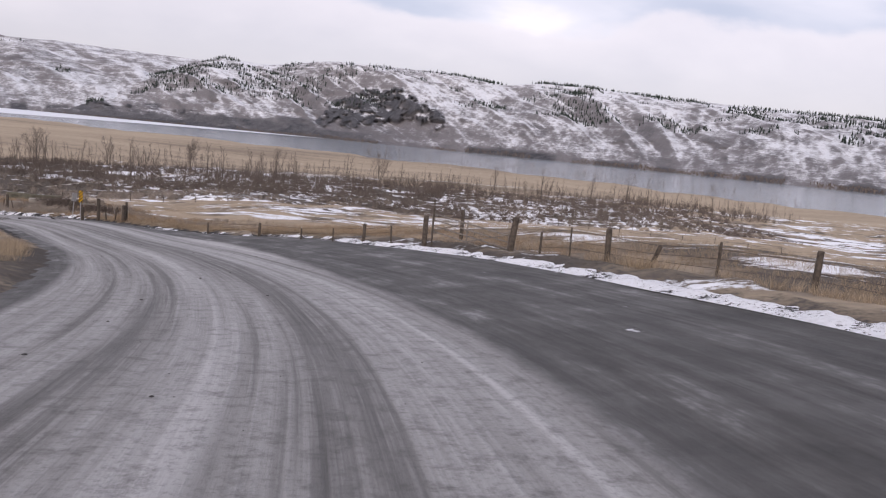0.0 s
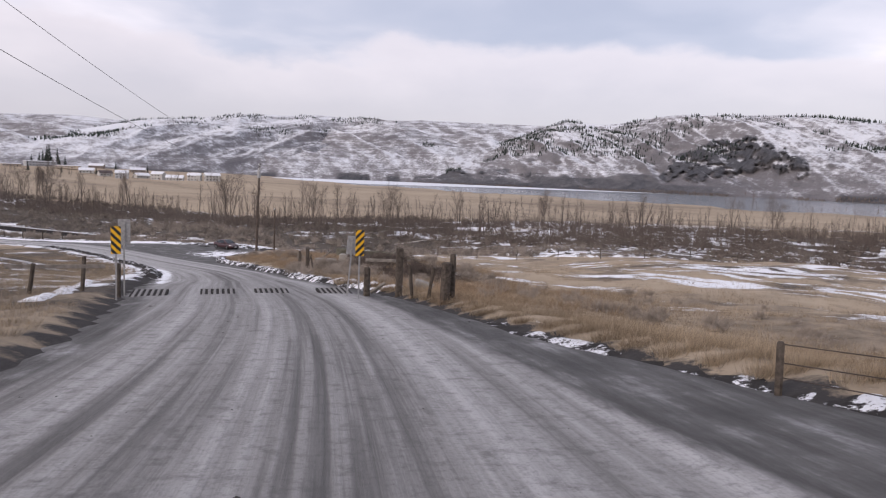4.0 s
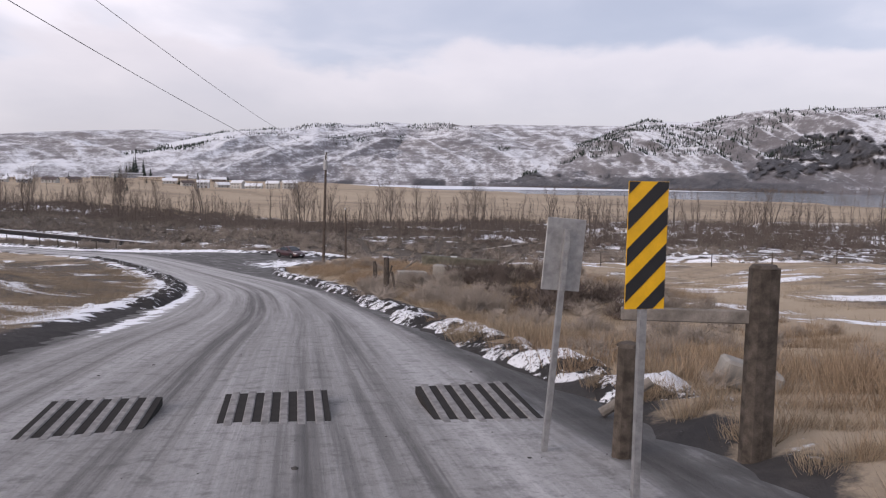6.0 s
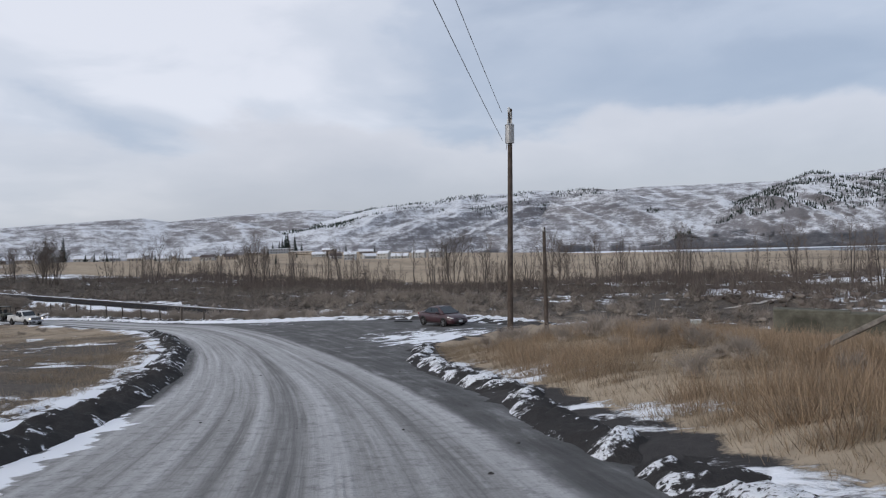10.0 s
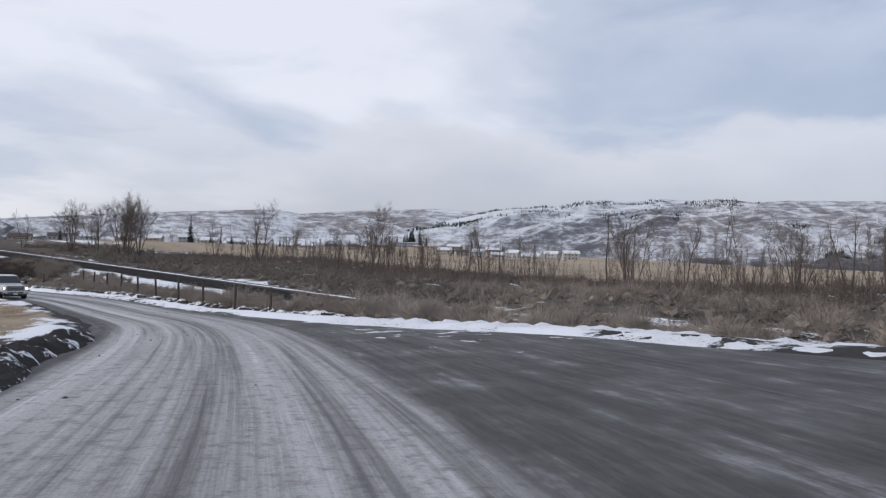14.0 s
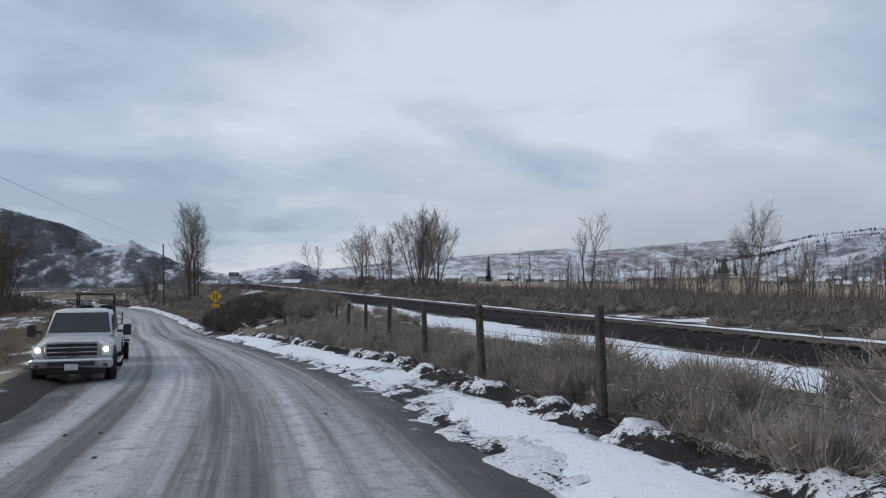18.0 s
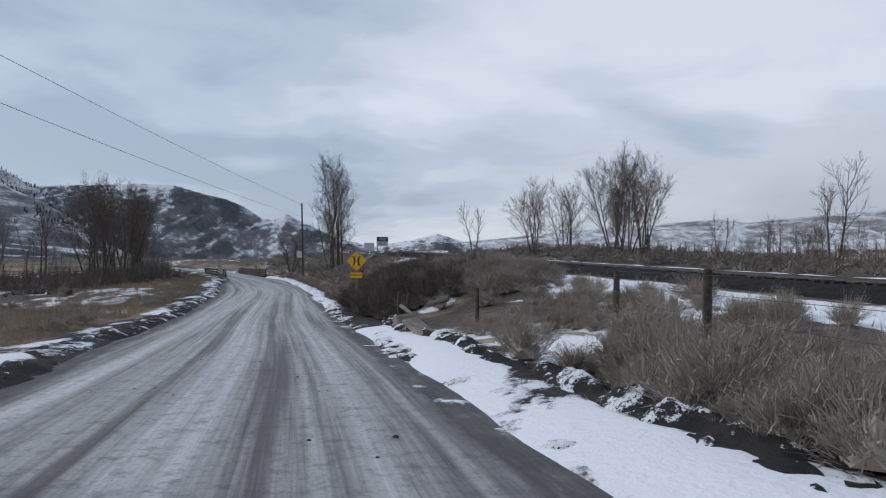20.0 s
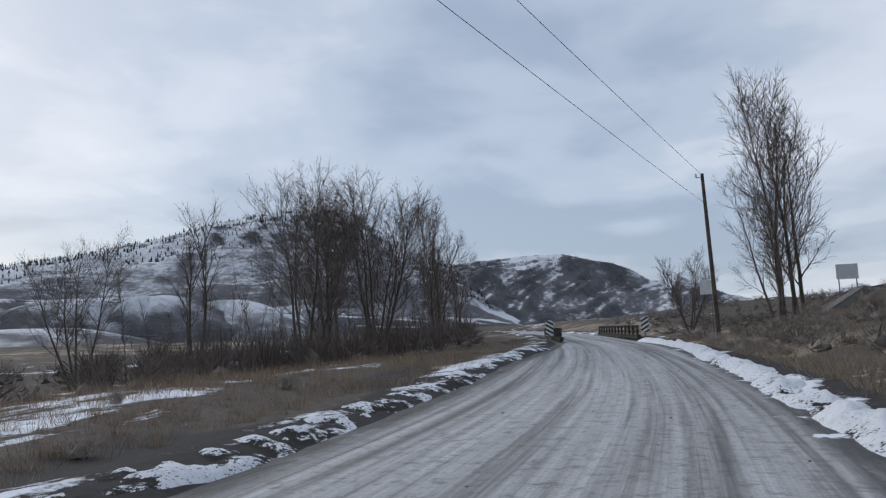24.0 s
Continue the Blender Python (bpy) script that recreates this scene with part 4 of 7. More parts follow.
def spread(templates, pos, size, r, squash=0.25, tilt=0.05):
    """Many turned and scaled copies of a few shapes in one set of arrays."""
    V, Fc, off = [], [], 0
    pick = r.integers(0, len(templates), len(pos))
    for t, (tv, tf) in enumerate(templates):
        sel = np.where(pick == t)[0]
        if not len(sel):
            continue
        a = r.uniform(0, 2 * np.pi, len(sel))
        c_, s_ = np.cos(a), np.sin(a)
        sx = size[sel] * r.uniform(1 - squash, 1 + squash, len(sel))
        sz = size[sel] * r.uniform(1 - squash, 1 + squash, len(sel))
        x = (tv[None, :, 0] * c_[:, None] - tv[None, :, 1] * s_[:, None]) * sx[:, None]
        y = (tv[None, :, 0] * s_[:, None] + tv[None, :, 1] * c_[:, None]) * sx[:, None]
        z = tv[None, :, 2] * sz[:, None]
        x = x + z * r.normal(0, tilt, len(sel))[:, None]
        v = np.stack([x, y, z], -1) + pos[sel][:, None, :]
        f = tf[None] + (np.arange(len(sel)) * len(tv))[:, None, None] + off
        V.append(v.reshape(-1, 3)), Fc.append(f.reshape(-1, 3))
        off += v.shape[0] * v.shape[1]
    return np.concatenate(V), np.concatenate(Fc)


def stuff(name, label, category, templates, pos, size, material, r, **kw):
    v, f = spread(templates, pos, size, r, **kw)
    ob = new(name, array_mesh(name, v, f, material))
    return tagged(ob, label, category, kind="stuff")


def on_ground(x, y, sink=0.0):
    z = ground_z(x, y)[0]
    return np.stack([x, y, z - sink], -1)


def beside(n, s0, s1, o0, o1, side, r, power=1.0):
    """Points beside the road: side -1 is the outer (right) edge, +1 the inner."""
    s = r.uniform(s0, s1, n)
    i = np.clip(np.searchsorted(RS, s), 0, len(RP) - 1)
    w = WL[i] if side > 0 else WR[i]
    o = (w + o0 + (o1 - o0) * r.uniform(0, 1, n) ** power) * side
    x, y = RP[i, 0] + RN[i, 0] * o, RP[i, 1] + RN[i, 1] * o
    _, lat = near_road(x, y)
    j, _ = near_road(x, y)
    ok = np.where(lat > 0, lat - WL[j], -lat - WR[j]) > o0 * 0.8
    return x[ok], y[ok]


def keep(x, y, m):
    return x[m], y[m]


grass_t = [blades(19, 0.34, 0.29, 1.1, 0.005, rng) for _ in range(6)]
tall_t = [blades(24, 0.30, 0.56, 0.9, 0.0055, rng) for _ in range(5)]
sage_t = [sage(rng, 46, 14, 0.0086, 0.36) for _ in range(5)]
bush_t = [sage(rng, 40, 13, 0.0085, 0.36) for _ in range(5)]
mid_t = [sage(rng, 30, 12, 0.0105, 0.34) for _ in range(5)]
far_sage_t = [sage(rng, 12, 7, 0.016, 0.30) for _ in range(5)]

# dry grass on the outer verge, thick near the road and thinning into the field
parts_xy = []
for args in ((3600, -20, 50, 1.2, 9, -1, rng, 1.5), (7600, 34, 76, 0.3, 13, -1, rng, 1.6), (2600, 36, 64, 0.15, 4, -1, rng, 1.2), (6000, 68, 132, 1.5, 20, -1, rng, 1.7), (2000, -10, 140, 12, 40, -1, rng, 1.0),
             (3600, 0, 60, 0.7, 12, 1, rng, 1.5), (7000, 60, 150, 1.8, 18, 1, rng, 1.2), (2200, 150, 300, 2.0, 14, 1, rng, 1.2), (3600, 262, 335, 1.2, 14, -1, rng, 1.3), (1500, 300, 350, 1, 12, 1, rng, 1)):
    parts_xy.append(beside(*args))
x, y = np.concatenate([p[0] for p in parts_xy]), np.concatenate([p[1] for p in parts_xy])
x, y = keep(x, y, (fbm(x * 0.16, y * 0.16, 3, 40) > 0.36) & ~((y > 124) & (x < -110)))
x3, y3 = beside(5200, 80, 134, 1.3, 13, -1, rng, 1.3)
x, y = np.concatenate([x, x3]), np.concatenate([y, y3])
low = np.where((x > -32) & (x < 2) & (y > 30) & (y < 62), 0.68, 1.0)
stuff("dry_grass", "tan dead bunchgrass along the gravel road", "grass", grass_t, on_ground(x, y), rng.uniform(0.5, 1.25, len(x)) * low * (0.55 + 0.9 * fbm(x * 0.3, y * 0.3, 3, 43)), M_GRASS, rng)
n = 12000
x, y = rng.uniform(-80, 62, n), rng.uniform(8, 168, n)
_, gi_lat, gi_out, _ = ground_z(x, y)[1:]
x, y = keep(x, y, (gi_lat < 0) & (gi_out > 5) & (fbm(x * 0.07, y * 0.07, 4, 46) > 0.30))
field_t = [blades(11, 0.5, 0.24, 1.1, 0.010, rng) for _ in range(5)]
stuff("field_grass", "short trampled tan grass over the field", "grass", field_t, on_ground(x, y), rng.uniform(0.5, 1.2, len(x)), M_GRASS, rng)
n = 9000
x, y = rng.uniform(-130, 0, n), rng.uniform(-5, 112, n)
_, gi_lat, gi_out, _ = ground_z(x, y)[1:]
x, y = keep(x, y, (gi_lat > 0) & (gi_out > 5) & (gi_out < 45) & (fbm(x * 0.07, y * 0.07, 4, 47) > 0.42))
stuff("field_grass", "short trampled tan grass inside the bend", "grass", field_t, on_ground(x, y), rng.uniform(0.5, 1.2, len(x)), M_GRASS, rng)
x, y = beside(9000, 66, 133, 1.7, 14, -1, rng, 1.0)
x, y = keep(x, y, (fbm(x * 0.17, y * 0.17, 3, 44) > 0.49) | ((x < -42) & (x > -74) & (fbm(x * 0.3, y * 0.3, 2, 49) > 0.47)))
x2, y2 = beside(420, 20, 48, 1.2, 5, -1, rng, 1.0)
x3, y3 = beside(700, 58, 80, 0.3, 7, -1, rng, 1.3)
m3 = fbm(x3 * 0.3, y3 * 0.3, 2, 48) >= 0.4
x2, y2 = np.concatenate([x2, x3[m3]]), np.concatenate([y2, y3[m3]])
x4, y4 = beside(2600, 222, 322, 1.8, 13, 1, rng, 1.2)
x, y = np.concatenate([x, x2, x4]), np.concatenate([y, y2, y4])
stuff("tall_grass", "tall rust-brown dead grass on the verge", "grass", tall_t, on_ground(x, y), rng.uniform(0.4, 0.95, len(x)) * (0.45 + 1.2 * fbm(x * 0.22, y * 0.22, 3, 45)) * np.where((x < -53) & (x > -84) & (y < 112), 1.12, 0.9), M_RUST, rng)

# sagebrush between road and railway, on the bank and out over the flats
xs, ys, zs = [], [], []
for n, args, lo, hi in ((540, (186, 240, 2.3, 5.4, -1, rng, 1.0), 0.58, 1.05), (330, (148, 190, 3.4, 13, -1, rng, 1.0), 0.7, 1.4), (240, (236, 264, 2.6, 14, -1, rng, 1.1), 0.45, 0.95), (200, (258, 276, 3.0, 11, -1, rng, 0.9), 0.7, 1.2), (400, (276, 335, 1.3, 14, -1, rng, 1.2), 0.35, 0.85), (170, (262, 330, 8, 24, -1, rng, 1.0), 0.5, 1.1),
                        (120, (76, 132, 2.2, 12, -1, rng, 1.0), 0.5, 1.0), (130, (200, 300, 2.5, 25, 1, rng, 1.0), 0.3, 0.7), (130, (50, 80, 1.2, 14, -1, rng, 1.0), 0.3, 0.6)):
    a, b = beside(n, *args)
    xs.append(a), ys.append(b), zs.append(rng.uniform(lo, hi, len(a)))
x, y, sz = (np.concatenate(q) for q in (xs, ys, zs))
rail_y = np.interp(x, RAIL[:, 0], RAIL[:, 1])
m = (np.abs(y - rail_y) > 6.2) & ((fbm(x * 0.14, y * 0.14, 3, 50) > 0.40) | (sz > 1.0)) & ~((x > -104) & (x < -84) & (y < 131) & (y > 119))
x, y, sz = x[m], y[m], sz[m]
stuff("sagebrush", "grey-brown leafless sagebrush beside the railway", "shrub", sage_t, on_ground(x, y), sz, M_SAGE, rng)
n = 4600
x, y = rng.uniform(-330, 60, n), 138 + 62 * rng.uniform(0, 1, n) ** 1.3
m = (np.abs(y - np.interp(x, RAIL[:, 0], RAIL[:, 1])) > 4.4) & (fbm(x * 0.06, y * 0.06, 3, 52) > 0.36) & (y - 0.1 * x > 146)
x, y = x[m], y[m]
stuff("sagebrush", "grey-brown sagebrush on the flats beyond the railway", "shrub", far_sage_t, on_ground(x, y), rng.uniform(0.7, 1.9, len(x)), M_FLATS, rng)
xm, ym = rng.uniform(-165, -50, 620), 126 + 44 * rng.uniform(0, 1, 620) ** 1.1
km = (np.abs(ym - np.interp(xm, RAIL[:, 0], RAIL[:, 1])) > 4.0) & (ground_z(xm, ym)[3] > 3.2) & (fbm(xm * 0.1, ym * 0.1, 3, 57) > 0.42)
xm, ym = xm[km], ym[km]
stuff("sagebrush", "rounded grey sagebrush clumps along the tracks", "shrub", mid_t, on_ground(xm, ym), rng.uniform(0.8, 1.7, len(xm)), M_SAGE, rng)
M_DARKSAGE = leafy("dark_bramble", (0.05, 0.041, 0.037), (0.16, 0.13, 0.113), 0.9, 0.5)
x, y = beside(230, 262, 290, 2.0, 12, -1, rng, 0.9)
x2, y2 = beside(60, 82, 100, 5, 9, -1, rng, 1.0)
x, y = np.concatenate([x, x2]), np.concatenate([y, y2])
x3, y3 = beside(420, 276, 385, 3, 30, -1, rng, 1.0)
xb, yb = beside(85, 260, 273, 1.0, 6.0, -1, rng, 1.0)
xb, yb = np.concatenate([xb, [-206.4, -205.2, -204.2, -205.6, -203.0, -206.9]]), np.concatenate([yb, [118.9, 119.2, 119.6, 120.3, 119.9, 119.6]])
stuff("bramble", "big dark leafless bushes crowding the warning sign", "shrub", sage_t, on_ground(xb, yb), rng.uniform(0.9, 1.75, len(xb)), M_DARKSAGE, rng)
stuff("sagebrush", "low dull brush over the railway bank", "shrub", far_sage_t, on_ground(x3, y3), rng.uniform(0.6, 1.3, len(x3)), M_FLATS, rng)
stuff("bramble", "dark tangled brush on the embankment", "shrub", bush_t, on_ground(x, y), rng.uniform(0.6, 1.2, len(x)), M_DARKSAGE, rng)

# the wet belt of bare willow and poplar saplings
sap_t = [sapling(rng, 6.0) for _ in range(6)]
n = 4300
x = rng.uniform(-340, 120, n)
y = 184 + 40 * (fbm(x * 0.02, x * 0, 3, 62) - 0.5) + rng.uniform(0, 1, n) ** 1.2 * 50 + np.maximum(x + 60, 0) * 0.25
cl = fbm(x * 0.045, y * 0.07, 3, 60)
m = cl > 0.43
x, y = x[m], y[m]
x2, y2 = rng.uniform(-300, -256, 150), rng.uniform(66, 92, 150)
x3, y3 = rng.uniform(-60, 260, 420), 560 + rng.normal(0, 14, 420)
m2 = near_road(x2, y2)[1] > 12
x, y = np.concatenate([x, x2[m2], x3]), np.concatenate([y, y2[m2], y3 - np.maximum(x3 - 100, 0) * 0.75])
sz = (0.40 + 0.95 * rng.uniform(0, 1, len(x)) ** 2.0 * np.where(x < -40, 1, 0.6) + 0.5 * (fbm(x * 0.07, y * 0.07, 3, 61) - 0.5)) * np.where(y > 300, 1.7, 1.0) * np.where(y < 100, 0.9, 1.0)
stuff("thicket", "belt of bare grey willow and poplar saplings", "thicket", sap_t, on_ground(x, y), sz, M_TWIG, rng, tilt=0.08)
low_t = [sage(rng, 12, 6, 0.014, 0.30) for _ in range(4)]
n = 3300
x, y = rng.uniform(-340, 90, n), 176 + 66 * rng.uniform(0, 1, n) ** 1.2
x2, y2 = rng.uniform(-305, -235, 260), rng.uniform(62, 92, 260)
m2 = near_road(x2, y2)[1] > 10
x, y = np.concatenate([x, x2[m2]]), np.concatenate([y, y2[m2]])
def osier(r):
    """A fan of thin upright shoots from one root."""
    vs, fs = [], []
    for i in range(16):
        a, l_ = r.uniform(0, 2 * np.pi), r.uniform(0.5, 1.0)
        b_ = np.array((np.cos(a), np.sin(a), 0)) * r.uniform(0, 0.16)
        e_ = b_ + np.array((np.cos(a) * r.uniform(0.05, 0.40), np.sin(a) * r.uniform(0.05, 0.40), 1.0)) * l_
        twig(vs, fs, b_, e_, 0.011, r)
        for j in range(2):
            m_ = b_ + (e_ - b_) * r.uniform(0.3, 0.8)
            twig(vs, fs, m_, m_ + r.normal(0, 0.10, 3) + (0, 0, 0.24), 0.007, r)
    return np.array(vs), np.array(fs)


osier_t = [osier(rng) for _ in range(6)]
xo = rng.uniform(-340, 110, 4200)
yo = 180 + 36 * (fbm(xo * 0.02, xo * 0, 3, 62) - 0.5) + rng.uniform(0, 1, 4200) ** 1.3 * 56 + np.maximum(xo + 60, 0) * 0.25
ko = fbm(xo * 0.05, yo * 0.06, 3, 63)
xo, yo, ko = xo[ko > 0.40], yo[ko > 0.40], ko[ko > 0.40]
xg, yg = rng.uniform(-303, -254, 330), rng.uniform(73, 91, 330)
mg = near_road(xg, yg)[1] > 11.5
xo, yo, ko = np.concatenate([xo, xg[mg]]), np.concatenate([yo, yg[mg]]), np.concatenate([ko, np.full(mg.sum(), 0.85)])
stuff("willow_brush", "brown upright willow shoots among the saplings", "shrub", osier_t, on_ground(xo, yo), rng.uniform(1.1, 2.5, len(xo)) * (0.5 + ko), M_TWIG, rng)
stuff("undergrowth", "dark leafless undergrowth among the saplings", "shrub", low_t, on_ground(x, y), rng.uniform(0.8, 2.5, len(x)), M_TWIG, rng)


def bare_tree(r, h, stems=1, fan=0.22, angle=0.62, first=0.26, dens=1.0, reach=0.40, fine=1.0, thick=1.0):
    """Meshes of trunk and crown for a leafless broad-leaved tree: stems, limbs, branches and shoots."""
    out = {"trunk": ([], []), "crown": ([], [])}

    def grow(p, d, length, rad, level):
        n_seg = (9, 5, 3)[level]
        line = [(p, d / np.linalg.norm(d), rad)]
        for q in range(n_seg):
            d = d + r.normal(0, (0.045, 0.10, 0.15)[level], 3) + (0, 0, (0.03, 0.075, 0.06)[level])
            d = d / np.linalg.norm(d)
            e_ = p + d * length / n_seg
            r1 = rad * (1 - 0.88 * (q + 1) / n_seg)
            limb(*out["trunk" if level == 0 else "crown"], p, e_, line[-1][2], r1, (6, 4, 3)[level])
            line.append((e_, d, r1))
            p = e_
        kids = int(round((15, 8, 7)[level] * (dens if level < 2 else fine)))
        turn = r.uniform(0, 6.28)
        start = (first, 0.18, 0.1)[level]
        for j in range(kids):
            t = start + (1 - start) * (j + r.uniform(0, 1)) / kids
            i_ = min(int(t * n_seg), n_seg - 1)
            f_ = t * n_seg - i_
            a, b = line[i_], line[i_ + 1]
            at_, dir_, rr = a[0] + (b[0] - a[0]) * f_, b[1], a[2] + (b[2] - a[2]) * f_
            turn += 2.4 + r.normal(0, 0.5)
            u_ = np.cross(dir_, (0.37, 0.61, 0.2))
            u_ /= np.linalg.norm(u_)
            v_ = np.cross(dir_, u_)
            ang = angle * r.uniform(0.7, 1.25) * (1.15 - 0.45 * t)
            cd = dir_ * np.cos(ang) + (u_ * np.cos(turn) + v_ * np.sin(turn)) * np.sin(ang)
            if level == 0:
                full = math.sin(math.pi * (0.20 + 0.68 * (t - start) / (1 - start)))
                grow(at_, cd, length * reach * (0.35 + 0.65 * full) * r.uniform(0.75, 1.2), max(rr * r.uniform(0.38, 0.6), h * 0.0024 * thick), 1)
            elif level == 1:
                grow(at_, cd, length * r.uniform(0.38, 0.60) * (1.1 - 0.4 * t), max(rr * 0.6, h * 0.0014 * thick), 2)
            else:
                tip = at_ + cd * h * r.uniform(0.035, 0.075)
                twig(*out["crown"], at_, tip, h * 0.00105, r)
                for _ in range(2):
                    m_ = at_ + (tip - at_) * r.uniform(0.2, 0.85)
                    twig(*out["crown"], m_, m_ + (cd * 0.7 + r.normal(0, 0.35, 3) + (0, 0, 0.15)) * h * 0.035, h * 0.0008, r)

    for q in range(stems):
        a = 6.28 * q / stems + r.uniform(-0.5, 0.5)
        lean = fan * r.uniform(0.5, 1.2) if stems > 1 else fan * 0.2
        o_ = np.array((np.cos(a), np.sin(a), 0)) * (0.02 * h if stems > 1 else 0)
        grow(o_ - (0, 0, 0.3), np.array((np.cos(a) * lean, np.sin(a) * lean, 1.0)), h * (r.uniform(0.78, 1.0) if q else 1.0), h * 0.0150 * thick ** 0.5 / stems ** 0.3, 0)
    made = {}
    top = max(np.array(v)[:, 2].max() for v, f in out.values() if v)
    for key, (v, f) in out.items():
        made[key] = array_mesh(key, np.array(v) * (h / top), np.array(f), M_BARK if key == "trunk" else M_TWIG)
    return made


def plant(name, made, x, y, turn, scale, label, category, group, sink=0.1):
    root = new(name)
    root.matrix_world = Matrix.LocRotScale((x, y, gz(x, y) - sink), Euler((0, 0, turn)), (scale, scale, scale))
    for key, me in made.items():
        ob = new(key, me)
        ob.parent = root
        if key == "crown":
            tagged(ob, kind="stuff")
    return tagged(root, label, category, group)


r2 = np.random.default_rng(21)
slim = [bare_tree(r2, 10, 1, 0.2, 0.60, 0.34, 0.85, 0.36, 1.0, 2.0), bare_tree(r2, 10, 2, 0.14, 0.62, 0.40, 0.6, 0.38, 1.0, 2.0), bare_tree(r2, 10, 2, 0.20, 0.55, 0.30, 0.6, 0.34, 1.0, 2.0)]
broad = [bare_tree(r2, 10, 4, 0.30, 0.66, 0.30, 0.8, 0.38, 1.2, 1.3), bare_tree(r2, 10, 3, 0.30, 0.72, 0.28, 0.95, 0.42, 1.2, 1.3), bare_tree(r2, 10, 5, 0.26, 0.62, 0.32, 0.7, 0.36, 1.2, 1.3)]
willow = bare_tree(r2, 6, 9, 0.46, 0.50, 0.28, 0.6, 0.34, 1.3, 1.4)
tall = [bare_tree(r2, 10, 3, 0.07, 0.56, 0.18, 0.9, 0.32, 1.2), bare_tree(r2, 10, 2, 0.07, 0.56, 0.20, 0.9, 0.32, 1.2), bare_tree(r2, 10, 3, 0.22, 0.55, 0.2, 0.7, 0.32, 1.2)]
lite = [bare_tree(r2, 10, 1, 0.2, 0.60, 0.4, 0.6, 0.34, 0.6, 1.8), bare_tree(r2, 10, 2, 0.18, 0.60, 0.42, 0.4, 0.32, 0.6, 1.8), bare_tree(r2, 10, 3, 0.16, 0.55, 0.35, 0.35, 0.32, 0.6, 1.8), bare_tree(r2, 10, 1, 0.3, 0.7, 0.45, 0.7, 0.38, 0.6, 1.8)]
# solitary poplars: x, y, height, kind
POPLAR_A = [(-265, 181, 14.2, 1), (-253.4, 206.8, 15.8, 4), (-195.7, 236, 15.0, 3), (-199, 238, 13.0, 0), (-283.6, 143, 8.8, 1), (-292.4, 134, 7.6, 2), (-275, 141, 9.8, 4), (-390, 300, 13.5, 4), (-300, 222, 12, 1), (-232, 224, 12.5, 2), (-176, 226, 12, 1), (-160, 236, 12.5, 3)]
POPLAR_B = [(-140, 222, 10, 0), (-118, 215, 9.5, 3), (-98, 218, 9, 1), (-214, 205, 9.5, 0), (-320, 190, 10, 2), (-345, 214, 11, 1), (-80, 236, 9, 4), (-52, 232, 8, 0), (-20, 246, 8.5, 3), (20, 262, 8, 1), (-268, 232, 11, 0), (-330, 250, 11, 3), (-365, 238, 12, 4)]
for tx, ty, th, kd in POPLAR_A + POPLAR_B:
    made = (slim + broad)[kd]
    plant("bare_tree", made, tx, ty, r2.uniform(0, 6.28), th / 7.9, "tall leafless poplar standing in the brushy flats", "tree", "poplars on the flats")
for tx, ty, th, kd in ((-252.3, 146, 13.6, 3), (-249.0, 148.5, 13.2, 5), (-256.5, 148, 12.6, 4), (-245, 145.5, 11.6, 3), (-259, 149, 10.4, 1), (-268, 144, 11.8, 3), (-272, 146, 10.4, 0)):
    plant("bare_tree", (slim + broad)[kd], tx, ty, r2.uniform(0, 6.28), th / 10, "spreading leafless cottonwood beyond the railway", "tree", "cottonwoods by the railway")
for tx, ty, th, kd in ((-280, 111.6, 18.8, 0), (-281.6, 112.4, 17.0, 1), (-277.6, 111.0, 12.0, 2)):
    plant("bare_tree", tall[kd], tx, ty, r2.uniform(0, 6.28), th / 10, "tall leafless poplar beside the road bank", "tree", "poplars by the road")
for tx, ty, th, kd in ((-263, 83.5, 13.5, 3), (-268, 82, 14.5, 4), (-271.6, 83.8, 14.6, 3), (-276, 81, 14.2, 5), (-273, 78, 13.0, 4), (-258, 79, 11.5, 1), (-292, 78.4, 15.2, 6), (-296, 77, 12.6, 7), (-299, 75, 11, 6), (-312, 71.5, 12.2, 7), (-252, 76, 9, 3)):
    plant("bare_tree", (slim + broad + tall)[kd], tx, ty, r2.uniform(0, 6.28), th / 9.3, "leafless cottonwood in the roadside grove", "tree", "cottonwoods in the grove")
br = np.random.default_rng(33)
for j in range(74):
    tx = -345 + 6.1 * j + br.uniform(-4, 4)
    ty = br.uniform(186, 226) + max(tx + 60, 0) * 0.25
    plant("bare_tree", lite[br.integers(0, 4)], tx, ty, br.uniform(0, 6.28), 0.5 + 0.7 * br.uniform(0, 1) ** 1.5, "slim leafless tree rising from the sapling belt", "tree", "trees in the sapling belt")
plant("willow_tree", willow, -291, 103.6, 0.4, 1.25, "pollarded leafless willow near the bridge", "tree", "")


